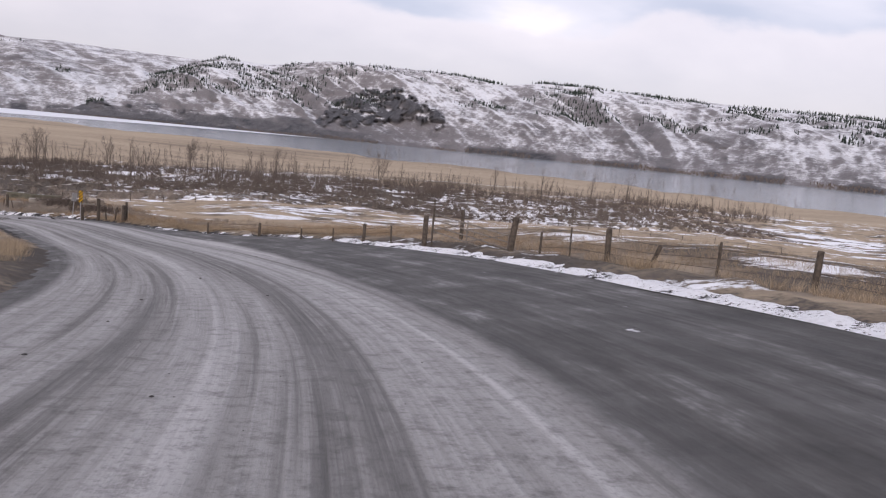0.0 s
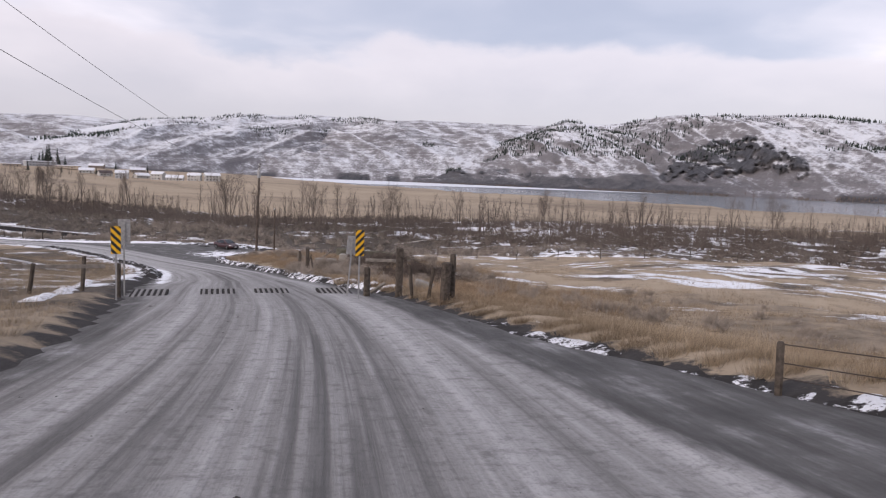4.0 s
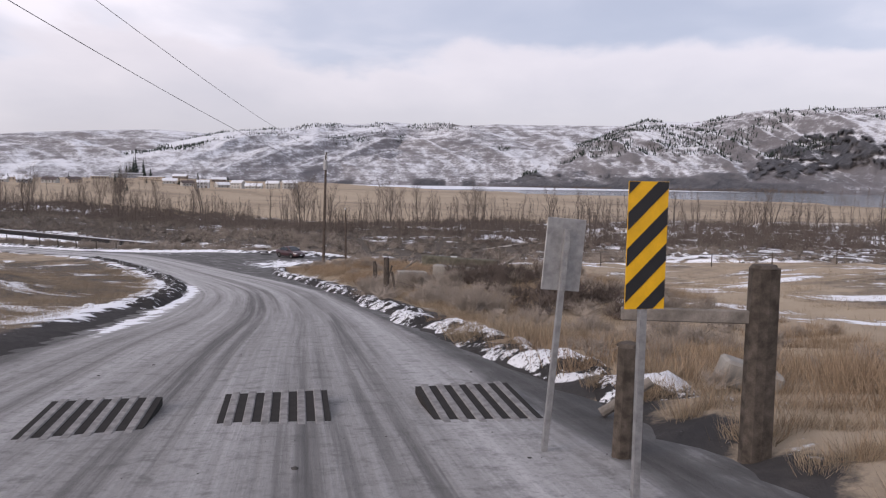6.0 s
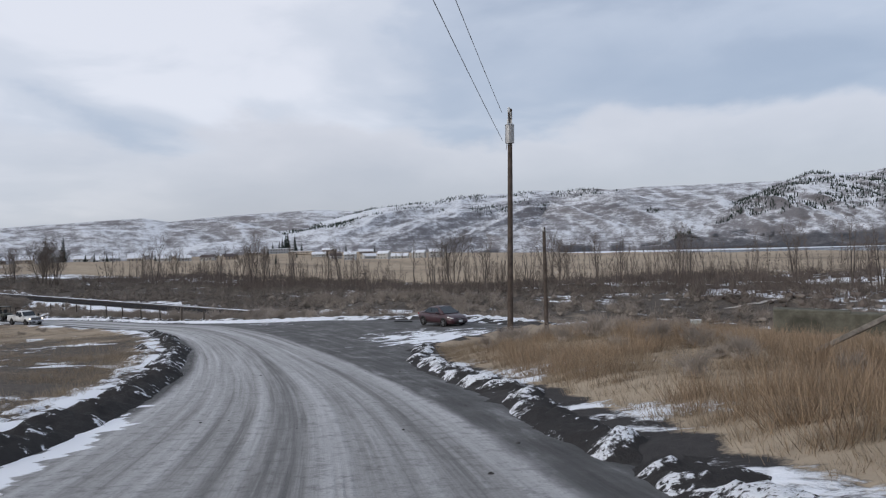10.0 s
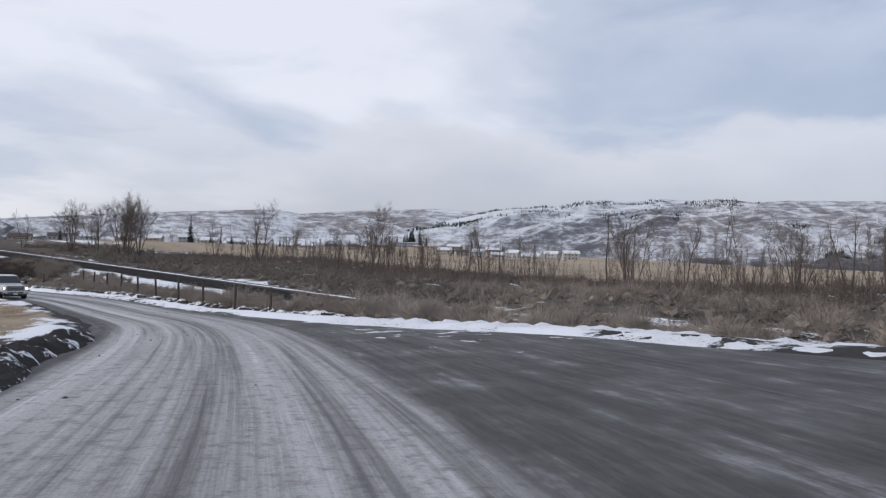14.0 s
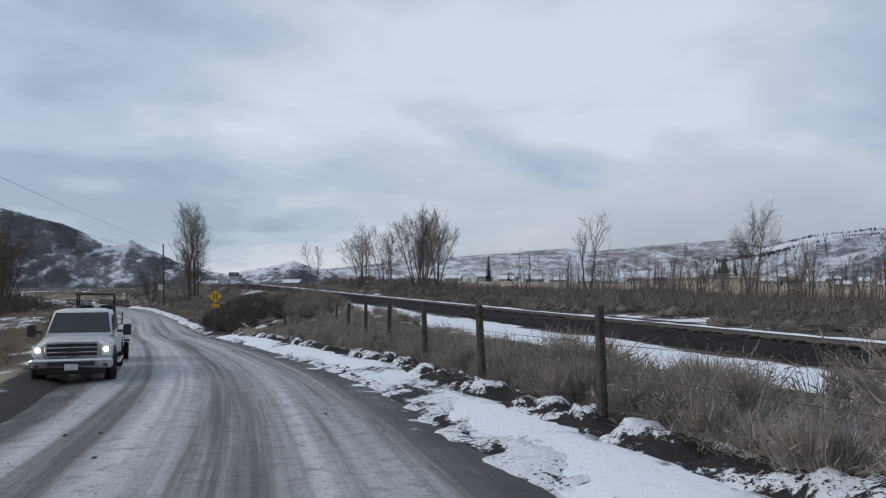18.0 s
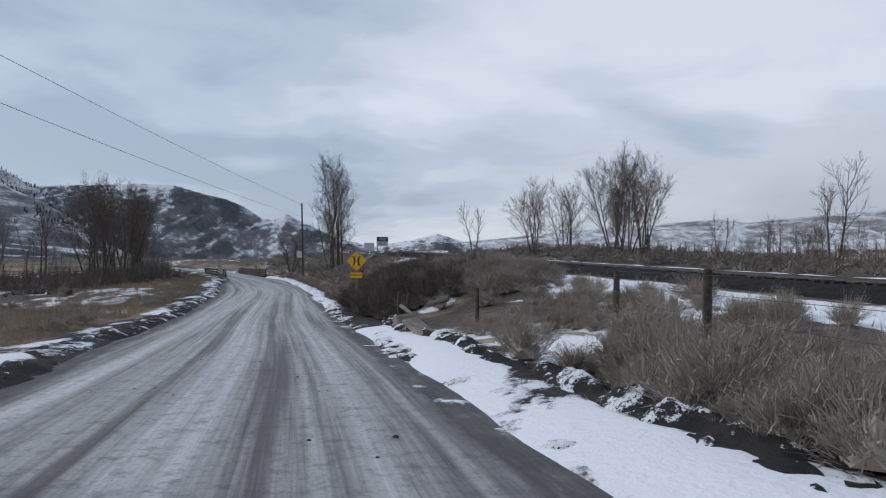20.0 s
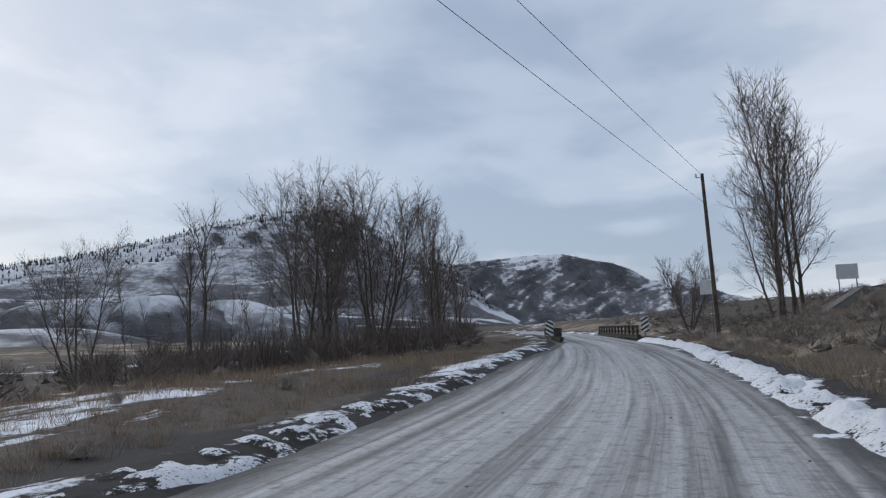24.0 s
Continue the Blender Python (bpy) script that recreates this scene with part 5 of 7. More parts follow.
# ---- conifers: a few real ones by the houses, woods on the hills ----
def conifer(r, h, w):
    vs, fs, bv, bf = [], [], [], []
    limb(bv, bf, (0, 0, -0.3), (0, 0, h * 0.9), h * 0.018, h * 0.004, 5)
    for i in range(16):
        u = 0.08 + 0.92 * i / 15
        rad = w * (1.02 - u) * r.uniform(0.85, 1.15)
        for j in range(11):
            a = r.uniform(0, 2 * np.pi)
            e_ = np.array((np.cos(a) * rad, np.sin(a) * rad, h * u - rad * 0.25 * r.uniform(0.3, 1.2)))
            s_ = np.array((-np.sin(a), np.cos(a), 0)) * rad * 0.22
            k0 = len(vs)
            b_ = np.array((0, 0, h * (u + 0.05)))
            vs += [b_, e_ * (0.6, 0.6, 1) + s_, e_, e_ * (0.6, 0.6, 1) - s_]
            fs += [(k0, k0 + 1, k0 + 2), (k0, k0 + 2, k0 + 3)]
    return {"trunk": array_mesh("trunk", np.array(bv), np.array(bf), M_BARK), "crown": array_mesh("crown", np.array(vs), np.array(fs), M_PINE)}


spruces = [conifer(r2, 10, 1.9), conifer(r2, 10, 2.4)]
SPRUCE_A = [(-656.7, 294, 21, 0), (-672, 300, 9, 1), (-640, 320, 8, 1), (-520, 395, 8, 0), (-782, 589, 27, 1), (-775, 594, 23, 0), (-790, 592, 25, 1), (-770, 600, 13, 1), (-786, 584, 19, 1), (-795, 586, 16, 1), (-779, 583, 18, 1), (-768, 590, 15, 1), (-800, 580, 14, 1), (-700, 610, 11, 0), (-640, 600, 12, 0), (-625, 598, 9, 1)]
SPRUCE_B = [(-560, 585, 9, 0), (-545, 590, 8, 1), (-600, 575, 7, 1), (-588, 570, 8, 0), (-615, 560, 6, 1), (-650, 545, 8, 1), (-668, 520, 7, 0), (-690, 500, 9, 1), (-705, 390, 8, 1), (-715, 360, 7, 0), (-630, 300, 7, 1), (-690, 330, 9, 0), (-720, 470, 9, 1), (-735, 420, 10, 0), (-700, 255, 9, 1), (-690, 210, 11, 0)]
for tx, ty, th, kd in SPRUCE_A + SPRUCE_B:
    plant("conifer", spruces[kd], tx, ty, r2.uniform(0, 6.28), th / 10, "dark green spruce among the village houses", "tree", "village conifers")


def wood_on(name, label, hillside, n, lo, hi, thr, seed, size=(5, 11), material=None):
    X, Y, Z, V, SN, RK = hillside
    rr = np.random.default_rng(seed)
    i, j = rr.integers(int(X.shape[0] * lo), int(X.shape[0] * hi) - 1, n), rr.integers(0, X.shape[1] - 1, n)
    fa, fb = rr.uniform(0, 1, n), rr.uniform(0, 1, n)
    x, y, z = (q[i, j] * (1 - fa) * (1 - fb) + q[i + 1, j] * fa * (1 - fb) + q[i, j + 1] * (1 - fa) * fb + q[i + 1, j + 1] * fa * fb for q in (X, Y, Z))
    d = fbm(x / 140, y / 140, 4, seed + 3) + 0.25 * (fbm(x / 600, y / 600, 2, seed + 4) - 0.5) + 0.10 * (RK[i, j] > 0.4)
    m = d > thr
    t = []
    for q in range(3):
        vs, fs = [], []
        for lv in range(2):
            z0, z1, w = 0.12 + 0.38 * lv, 0.62 + 0.38 * lv, 0.21 - 0.075 * lv
            k0 = len(vs)
            for s in range(5):
                a = 2 * np.pi * s / 5 + lv + q
                vs.append((np.cos(a) * w * rr.uniform(0.7, 1.2), np.sin(a) * w * rr.uniform(0.7, 1.2), z0 + rr.uniform(-0.06, 0.06)))
            vs.append((0, 0, z1))
            fs += [(k0 + s, k0 + (s + 1) % 5, k0 + 5) for s in range(5)]
        t.append((np.array(vs), np.array(fs)))
    stuff(name, label, "woods", t, np.stack([x, y, z - 0.8], -1)[m], rr.uniform(*size, m.sum()), material or M_PINE, rr)


wood_on("hill_woods", "scattered dark pines on the snowy northern hills", NORTH, 24000, 0.30, 1.0, 0.552, 71, (7, 15))
wood_on("hill_woods", "thin lines of dark pines on the long grassy hill", NORTH_A, 12000, 0.45, 1.0, 0.565, 72, (7, 14))
wood_on("shore_scrub", "dark scrub along the far lake shore", NORTH, 5000, 0.0, 0.035, 0.44, 73, (3, 7), M_TWIG)
wood_on("hill_woods", "dark pines on the flat-topped mountain", MESA, 17000, 0.42, 1.0, 0.50, 75, (6, 13))
wood_on("hill_woods", "dark pines on the western mountain", WEST, 2600, 0.2, 0.8, 0.56, 79, (5, 9))

# ---- banks of ploughed snow and clods along the road's edges ----
k = Mat("snow_and_clods", 0.9)
n1, n2, n3 = k.noise(1.9, 8, 0.66, dist=0.4), k.noise(7.0, 6, 0.7), k.noise(15.0, 4, 0.7)
f = k.calc("ADD", k.attr("snow"), k.calc("MULTIPLY", k.calc("SUBTRACT", n1, 0.5), 1.7))
f = k.calc("ADD", f, k.calc("MULTIPLY", k.calc("SUBTRACT", n2, 0.5), 1.0))
f = k.calc("SUBTRACT", f, k.ramp(n3, (0.54, 0.0), (0.66, 0.55)))
clod = k.mix(n2, (0.022, 0.021, 0.022), (0.062, 0.058, 0.056))
white = k.mix(k.ramp(n2, (0.35, 0.35), (0.55, 0.0)), (0.82, 0.84, 0.88), (0.52, 0.52, 0.53))
k.color(k.mix(k.ramp(f, (0.47, 0.0), (0.56, 1.0)), clod, white)).bump(k.calc("ADD", n2, k.calc("MULTIPLY", n1, 2.0)), 0.9, 0.08)
M_BANK = k.m


def bank(label, s0, s1, side, o0, o1, height, snow_amt, seed):
    """A lumpy windrow that follows the road's edge."""
    s = np.arange(s0, s1, 0.22)
    i = np.interp(s, RS, np.arange(len(RS)))
    i0 = np.floor(i).astype(int)
    fr = (i - i0)[:, None]
    P = RP[i0] * (1 - fr) + RP[i0 + 1] * fr
    N = RN[i0] * (1 - fr) + RN[i0 + 1] * fr
    W = (WL if side > 0 else WR)
    w = W[i0] * (1 - fr[:, 0]) + W[i0 + 1] * fr[:, 0]
    u = np.linspace(0, 1, 15)[None]
    meander = (vnoise(s * 0.22, s * 0 + seed, seed) - 0.5)[:, None] * 0.7
    off = side * (w[:, None] + o0 + (o1 - o0) * u + meander)
    X, Y = P[:, 0:1] + N[:, 0:1] * off, P[:, 1:2] + N[:, 1:2] * off
    lumps = fbm(X * 1.8, Y * 1.8, 4, seed) * 1.5 + 0.4 * fbm(X * 4.6, Y * 4.6, 3, seed + 4)
    end = sstep(0, 3, s - s0)[:, None] * sstep(0, 3, s1 - s)[:, None]
    rise = (BANKED[i0] * np.clip(w - 3, 0, 40))[:, None] if side < 0 else 0.0
    Z = P[:, 2:3] + rise - 0.16 + height * np.sin(np.pi * u) ** 0.8 * lumps * end
    sn = snow_amt(s)[:, None] + 0.9 * (lumps - 0.95) + 0.15 * (fbm(X * 0.3, Y * 0.3, 2, seed + 8) - 0.5)
    ob = new("snow_bank", grid_mesh("snow_bank", X, Y, Z, M_BANK, True, {"snow": sn + 0 * X}))
    return tagged(ob, label, "snow bank", kind="stuff")


bank("ploughed snow and black clods along the outer road edge", 66, 141, -1, -0.3, 1.25, 0.34, lambda s: np.interp(s, [66, 72, 92, 105, 140], [0.38, 0.46, 0.38, 0.32, 0.42]), 5)
bank("thin line of old snow on the gravel edge", -10, 60, -1, -0.5, 0.8, 0.13, lambda s: np.interp(s, [-10, 32, 44, 60], [0.85, 0.8, 0.35, 0.25]), 6)
bank("white ploughed snow ridge with black soil breaks", 182, 244, -1, -0.35, 1.6, 0.20, lambda s: np.interp(s, [182, 190, 244], [0.78, 0.62, 0.52]), 7)
bank("broken strip of dirty ploughed snow", 240, 272, -1, -0.35, 1.25, 0.20, lambda s: 0.48 + 0 * s, 18)
bank("narrow strip of ploughed snow before the bridge", 266, 340, -1, -0.55, 0.95, 0.34, lambda s: np.interp(s, [268, 276, 340], [0.55, 0.86, 0.95]), 17)
bank("second dark broken ridge of soil and snow", 184, 276, -1, 1.2, 2.7, 0.42, lambda s: np.interp(s, [184, 200, 225, 276], [0.58, 0.46, 0.30, 0.30]), 8)
bank("white snow bank at the back of the pull-out", 146, 186, -1, -0.4, 3.4, 0.30, lambda s: np.interp(s, [146, 152, 166, 192], [0.5, 0.85, 1.0, 1.0]), 9)
bank("snow edge inside the bend", 62, 160, 1, 1.3, 2.7, 0.26, lambda s: np.interp(s, [62, 80, 100, 130, 160], [0.5, 0.8, 0.72, 0.62, 0.3]), 10)
bank("black graded soil ridge inside the bend", 92, 178, 1, -0.6, 1.3, 0.42, lambda s: 0.20 + 0 * s, 11)
bank("snow edge inside the first bend", 14, 36, 1, 0.2, 0.9, 0.15, lambda s: 0.75 + 0 * s, 12)
bank("black graded soil ridge with snow on the inner side", 228, 330, 1, -0.3, 1.5, 0.26, lambda s: np.interp(s, [228, 272, 280, 300, 340], [0.12, 0.2, 0.40, 0.45, 0.45]), 13)

# clods and stones scattered on the gravel
M_STONE = paint("frozen_clod", (0.07, 0.066, 0.064), 0.95, 0, 0.5, 20, 0.4)


def pebble(r):
    bm = bmesh.new()
    bmesh.ops.create_icosphere(bm, subdivisions=1, radius=1)
    for v in bm.verts:
        v.co *= r.uniform(0.6, 1.15)
        v.co.z *= 0.6
    v_, f_ = np.array([v.co[:] for v in bm.verts]), np.array([[q.index for q in f.verts] for f in bm.faces])
    bm.free()
    return v_, f_


peb = [pebble(rng) for _ in range(5)]
n = 2600
i = rng.integers(40, len(RP) - 40, n)
o = rng.uniform(-1, 1, n)
o = np.where(o > 0, o * WL[i], o * WR[i])
pos = np.stack([RP[i, 0] + RN[i, 0] * o, RP[i, 1] + RN[i, 1] * o, RP[i, 2] - 0.012 * np.abs(o - 1) * (np.abs(o) < 8) - 0.09 * (np.abs(o) >= 8)], -1)
stuff("loose_stones", "frozen clods and loose stones on the gravel", "stones", peb, pos, rng.uniform(0.0, 1, n) ** 8 * 0.045 + 0.009, M_STONE, rng)

# the pale farm track across the field
k = Mat("farm_track", 0.95)
k.color(k.mix(k.noise(0.8, 6, 0.65), (0.42, 0.38, 0.33), (0.64, 0.61, 0.58)))
M_TRACK = k.m
FT = np.array([(-92, 172, 0), (-86, 190, 0), (-76, 220, 0), (-66, 242, 0), (-46, 254, 0), (-12, 274, 0), (58, 330, 0), (140, 395, 0)], float)
ft = spline(FT, 2.0)
tn = np.gradient(ft[:, :2], axis=0)
tn /= np.linalg.norm(tn, axis=1)[:, None]
ox = np.linspace(-1, 1, 7)[None] * np.interp(np.arange(len(ft)), [0, 12, 24], [0.2, 1.2, 2.3])[:, None]
X, Y = ft[:, 0:1] - tn[:, 1:2] * ox, ft[:, 1:2] + tn[:, 0:1] * ox
tagged(new("track", grid_mesh("track", X, Y, ground_z(X, Y)[0] + 0.12, M_TRACK)), "pale dirt farm track over the field", "track", kind="structure")

# ---- fences, signs and poles ----
M_WOOD = paint("weathered_post", (0.095, 0.08, 0.068), 0.95, 0, 0.5, 8, 0.6)
M_GREYWOOD = paint("grey_timber", (0.21, 0.19, 0.17), 0.95, 0, 0.4, 6, 0.6)
M_WIRE = paint("rusty_wire", (0.10, 0.08, 0.07), 0.7, 0.6)
M_GALV = paint("galvanised_steel", (0.40, 0.40, 0.40), 0.5, 0.7, 0.25, 12)
M_YELLOW = paint("sign_yellow", (0.78, 0.42, 0.012), 0.45, 0, 0.12, 5)
M_BLACK = paint("sign_black", (0.018, 0.018, 0.020), 0.5, 0, 0.2)
M_WHITE = paint("sign_white", (0.62, 0.63, 0.62), 0.5, 0, 0.12, 4)
M_CONC = paint("stained_concrete", (0.30, 0.285, 0.26), 0.9, 0, 0.35, 1.2, 0.4)
M_POLE = paint("creosoted_pole", (0.10, 0.08, 0.068), 0.9, 0, 0.4, 3, 0.4)


def box(bm, c, s, rot=None, bevel=0.0):
    m = Matrix.Translation(c) @ (Euler(rot).to_matrix().to_4x4() if rot else Matrix.Identity(4)) @ Matrix.Diagonal((*s, 1))
    g = bmesh.ops.create_cube(bm, size=1, matrix=m)
    if bevel:
        es = list({e for v in g["verts"] for e in v.link_edges})
        bmesh.ops.bevel(bm, geom=es, offset=bevel, segments=1, affect="EDGES")
    return bm


def rod(bm, p, q, r0, r1=None, seg=8):
    p, q = Vector(p), Vector(q)
    d = q - p
    m = Matrix.Translation((p + q) / 2) @ d.to_track_quat("Z", "Y").to_matrix().to_4x4()
    bmesh.ops.create_cone(bm, cap_ends=True, segments=seg, radius1=r0, radius2=r0 if r1 is None else r1, depth=d.length, matrix=m)
    return bm


def at(name, x, y, z, turn, label, category, group="", tilt=(0, 0)):
    ob = new(name)
    ob.location, ob.rotation_euler = (x, y, z), (tilt[0], tilt[1], turn)
    return tagged(ob, label, category, group)


def fence_post(x, y, h, r=0.07, tilt=(0, 0), group="fence posts", label="weathered grey wooden fence post in dry grass", z=None):
    root = at("fence_post", x, y, gz(x, y) if z is None else z, random.uniform(0, 3), label, "post", group, tilt)
    bm = rod(bmesh.new(), (0, 0, -0.3), (0, 0, h - 0.03), r, r * 0.92, 9)
    rod(bm, (0, 0, h - 0.03), (0, 0, h), r * 0.92, r * 0.7, 9)
    for v in bm.verts:
        v.co.x += random.uniform(-1, 1) * r * 0.12
        v.co.y += random.uniform(-1, 1) * r * 0.12
    part("shaft", bm, M_WOOD, root)
    return root


def wire(pts, name="fence_wire", label="slack rusty barbed wire strand", r=0.008, group="fence wires", material=None, category="wire"):
    cu = bpy.data.curves.new(name, "CURVE")
    cu.dimensions, cu.bevel_depth, cu.bevel_resolution = "3D", r, 0
    sp = cu.splines.new("POLY")
    sp.points.add(len(pts) - 1)
    for q, p in zip(sp.points, pts):
        q.co = (*p, 1)
    cu.materials.append(material or M_WIRE)
    tmp = bpy.data.objects.new("tmp", cu)
    me = bpy.data.meshes.new_from_object(tmp)
    bpy.data.objects.remove(tmp)
    return tagged(new(name, me), label, category, group)


def sag(a, b, drop, n=14):
    a, b = Vector(a), Vector(b)
    return [a.lerp(b, i / n) - Vector((0, 0, drop * 4 * (i / n) * (1 - i / n))) for i in range(n + 1)]


random.seed(3)
FD = (0.575, -0.82)
line_posts = [(-14.5, 46.5, 0.95, 0.06), (-10.2, 42.3, 1.05, 0.09), (-7.0, 38.2, 0.95, 0.05), (-5.0, 35.9, 1.0, 0.04), (-3.3, 33.9, 1.25, 0.10), (-1.9, 32.2, 1.05, 0.05)]
for d, h_, r_ in ((1.6, 0.95, 0.05), (3.0, 1.1, 0.04), (4.6, 1.3, 0.11), (6.2, 1.0, 0.08), (8.4, 1.2, 0.05), (11, 1.25, 0.10), (14, 1.15, 0.05), (17.5, 1.25, 0.09)):
    line_posts.append((2.7 + FD[0] * d, 25.9 + FD[1] * d, h_, r_))
tops = []
for j, (x_, y_, h_, r_) in enumerate(line_posts):
    h_, r_ = h_ * 0.8, r_ * 0.85
    lean = (0.28, -0.2) if j in (9,) else (random.uniform(-0.06, 0.06), random.uniform(-0.06, 0.06))
    fence_post(x_, y_, h_, r_, lean, "posts of the roadside fence")
    tops.append((x_, y_, gz(x_, y_)))
for hgt in (0.25, 0.5, 0.75):
    wire([(x_, y_, z_ + hgt + random.uniform(-0.05, 0.05)) for x_, y_, z_ in tops[:6]])
    wire([(x_, y_, z_ + hgt + random.uniform(-0.05, 0.05)) for x_, y_, z_ in tops[6:]])
# gate with its heavy posts
fence_post(-0.4, 30.25, 1.25, 0.11, (0, 0.02), "gate posts", "thick weathered wooden gate post")
fence_post(2.75, 25.9, 1.2, 0.12, (0.05, 0.08), "gate posts", "thick weathered wooden gate post, leaning")
fence_post(-0.1, 29.5, 1.9, 0.04, (0, 0), "gate posts", "slim tall bare pole by the gate")
fence_post(1.2, 32.9, 1.45, 0.09, (0, 0), "posts of the roadside fence")
gate = at("farm_gate", -0.2, 29.95, (gz(-0.4, 30.2) + gz(2.7, 25.9)) / 2 + 0.12, math.atan2(-4.0, 2.9), "sagging tubular farm gate, closed, grey and rusty", "gate")
gl = 4.85
for zz_ in (0.08, 0.32, 0.56, 0.80):
    part("rail", rod(bmesh.new(), (0.1, 0, zz_ + 0.12), (gl, 0, zz_ - 0.05), 0.028), M_GREYWOOD, gate)
for xx in (0.1, gl * 0.5, gl):
    part("upright", rod(bmesh.new(), (xx, 0.02, 0.02), (xx, 0.02, 0.92), 0.024), M_GREYWOOD, gate)
part("brace", rod(bmesh.new(), (0.1, -0.03, 0.2), (gl * 0.5, -0.03, 0.85), 0.02), M_GREYWOOD, gate)
part("brace", rod(bmesh.new(), (gl * 0.5, -0.03, 0.12), (gl, -0.03, 0.78), 0.02), M_GREYWOOD, gate)
# thick posts at the cattle guard, with a rail and leaning stakes
fence_post(-24.1, 56.25, 1.3, 0.16, (0.02, -0.05), "posts at the cattle guard", "massive split wooden post at the cattle guard", gz(-24.1, 56.25) - 0.05)
fence_post(-24.0, 56.55, 1.45, 0.10, (0.0, 0.03), "posts at the cattle guard", "weathered post beside the massive one")
fence_post(-27.45, 59.3, 1.75, 0.14, (0, 0), "posts at the cattle guard", "tall thick wooden post at the cattle guard")
for x_, y_, lean in ((-26.3, 58.2, (0.0, -0.16)), (-25.3, 57.5, (0.05, -0.30))):
    fence_post(x_, y_, 1.15, 0.06, lean, "posts at the cattle guard", "leaning wooden stake by the cattle guard")
fence_post(-28.5, 58.77, 1.35, 0.12, (0.0, -0.05), "posts at the cattle guard", "split wooden post behind the striped marker")
rl = at("fence_rail", -27.98, 59.03, -6.02, math.atan2(0.53, 1.05), "grey timber rail between two posts", "rail")
part("board", box(bmesh.new(), (0, 0, 0), (1.3, 0.06, 0.12), None, 0.01), M_GREYWOOD, rl)
for x_, y_, lean, h_ in ((-37.4, 53.8, (0, 0.1), 1.2), (-38.6, 52.6, (0.2, 0.3), 1.2), (-40.5, 51.5, (0, 0), 1.1), (-35.3, 53.6, (0, 0), 1.2), (-44, 49.5, (0, 0.05), 1.1)):
    fence_post(x_, y_, h_, 0.08, lean, "posts inside the cattle guard", "wooden fence post in snowy grass")
rl = at("fence_rail", -38.0, 53.2, gz(-38, 53.2) + 0.95, math.atan2(-1.2, -1.2), "grey timber rail on the inner fence", "rail")
part("board", box(bmesh.new(), (0, 0, 0), (3.2, 0.06, 0.14), None, 0.01), M_GREYWOOD, rl)
# the old corral posts further down
for x_, y_, h_, r_, lean in ((-47.7, 81.2, 1.85, 0.15, (0, 0)), (-51.2, 84.85, 1.6, 0.10, (0, 0)), (-50.4, 83.95, 1.5, 0.06, (0, 0)), (-49.4, 83.2, 1.4, 0.05, (0.0, 0.35)), (-48.8, 82.5, 1.5, 0.05, (0.0, 0.30)), (-46.4, 80.2, 1.3, 0.06, (0, 0.3)),
                             (-86.7, 133.1, 1.1, 0.08, (0, 0)), (-84.5, 131, 1.1, 0.07, (0, 0.05)), (-82.5, 129, 1.0, 0.08, (0, 0)), (-80, 126.5, 1.2, 0.09, (0, 0)), (-76, 122, 1.3, 0.10, (0, 0)), (-72, 118, 1.2, 0.09, (0, 0))):
    fence_post(x_, y_, h_, r_, lean, "old corral posts", "old weathered corral post in tall grass")
wire([(-51.2, 84.85, gz(-51.2, 84.85) + 0.9), (-48.8, 82.5, gz(-48.8, 82.5) + 0.7), (-47.7, 81.2, gz(-47.7, 81.2) + 0.8), (-43, 77.5, gz(-43, 77.5) + 0.6)])
# collapsed timber cribs
for x_, y_, tn_, l_ in ((-46.5, 86.0, 0.25, 2.6), (-51.5, 89.0, 0.9, 1.8)):
    slab = at("concrete_block", x_, y_, gz(x_, y_) - 0.1, tn_, "weathered mossy concrete block half hidden in grass", "concrete block", "old concrete blocks")
    part("block", box(bmesh.new(), (0, 0, 0.4), (l_, 0.6, 0.8), (0.04, 0.05, 0), 0.04), M_CONC, slab)
tb_ = at("concrete_block", -28.0, 62.4, gz(-28.0, 62.4) - 0.08, 0.5, "broken pale concrete block tilted in dry grass", "concrete block", "old concrete blocks")
part("block", box(bmesh.new(), (0, 0, 0.24), (0.8, 0.34, 0.36), (0.1, 0.30, 0), 0.04), M_CONC, tb_)
st_ = at("log_stub", -29.0, 60.4, gz(-29.0, 60.4), 0.5, "short sawn log propped in the grass", "log")
part("log", rod(bmesh.new(), (-0.28, 0, 0.0), (0.28, 0, 0.4), 0.065, 0.06, 10), M_GREYWOOD, st_)
cw = at("concrete_wall", -61.8, 112.3, gz(-61.8, 112.3) - 0.3, 0.32, "mossy stained concrete retaining wall in dry grass", "concrete wall")
ch = 1.15
M_MOSS = paint("mossy_concrete", (0.13, 0.125, 0.10), 0.95, 0, 0.45, 1.5, 0.5)
part("slab", box(bmesh.new(), (0, 0, ch / 2), (7.4, 0.7, ch), (0.02, 0.02, 0), 0.05), M_MOSS, cw)
part("coping", box(bmesh.new(), (-2.4, 0.1, ch + 0.05), (2.6, 0.9, 0.14), (0.0, 0.03, 0), 0.03), M_MOSS, cw)
lg = at("leaning_timber", -44.0, 86.2, gz(-44, 86.2), 0.6, "grey timber leaning out of the grass", "timber")
part("timber", box(bmesh.new(), (0.3, 0, 0.6), (1.7, 0.14, 0.14), (0, -0.62, 0), 0.015), M_GREYWOOD, lg)
lg = at("leaning_timber", -60.5, 101.5, gz(-60.5, 101.5), -0.3, "grey timber leaning out of the grass", "timber")
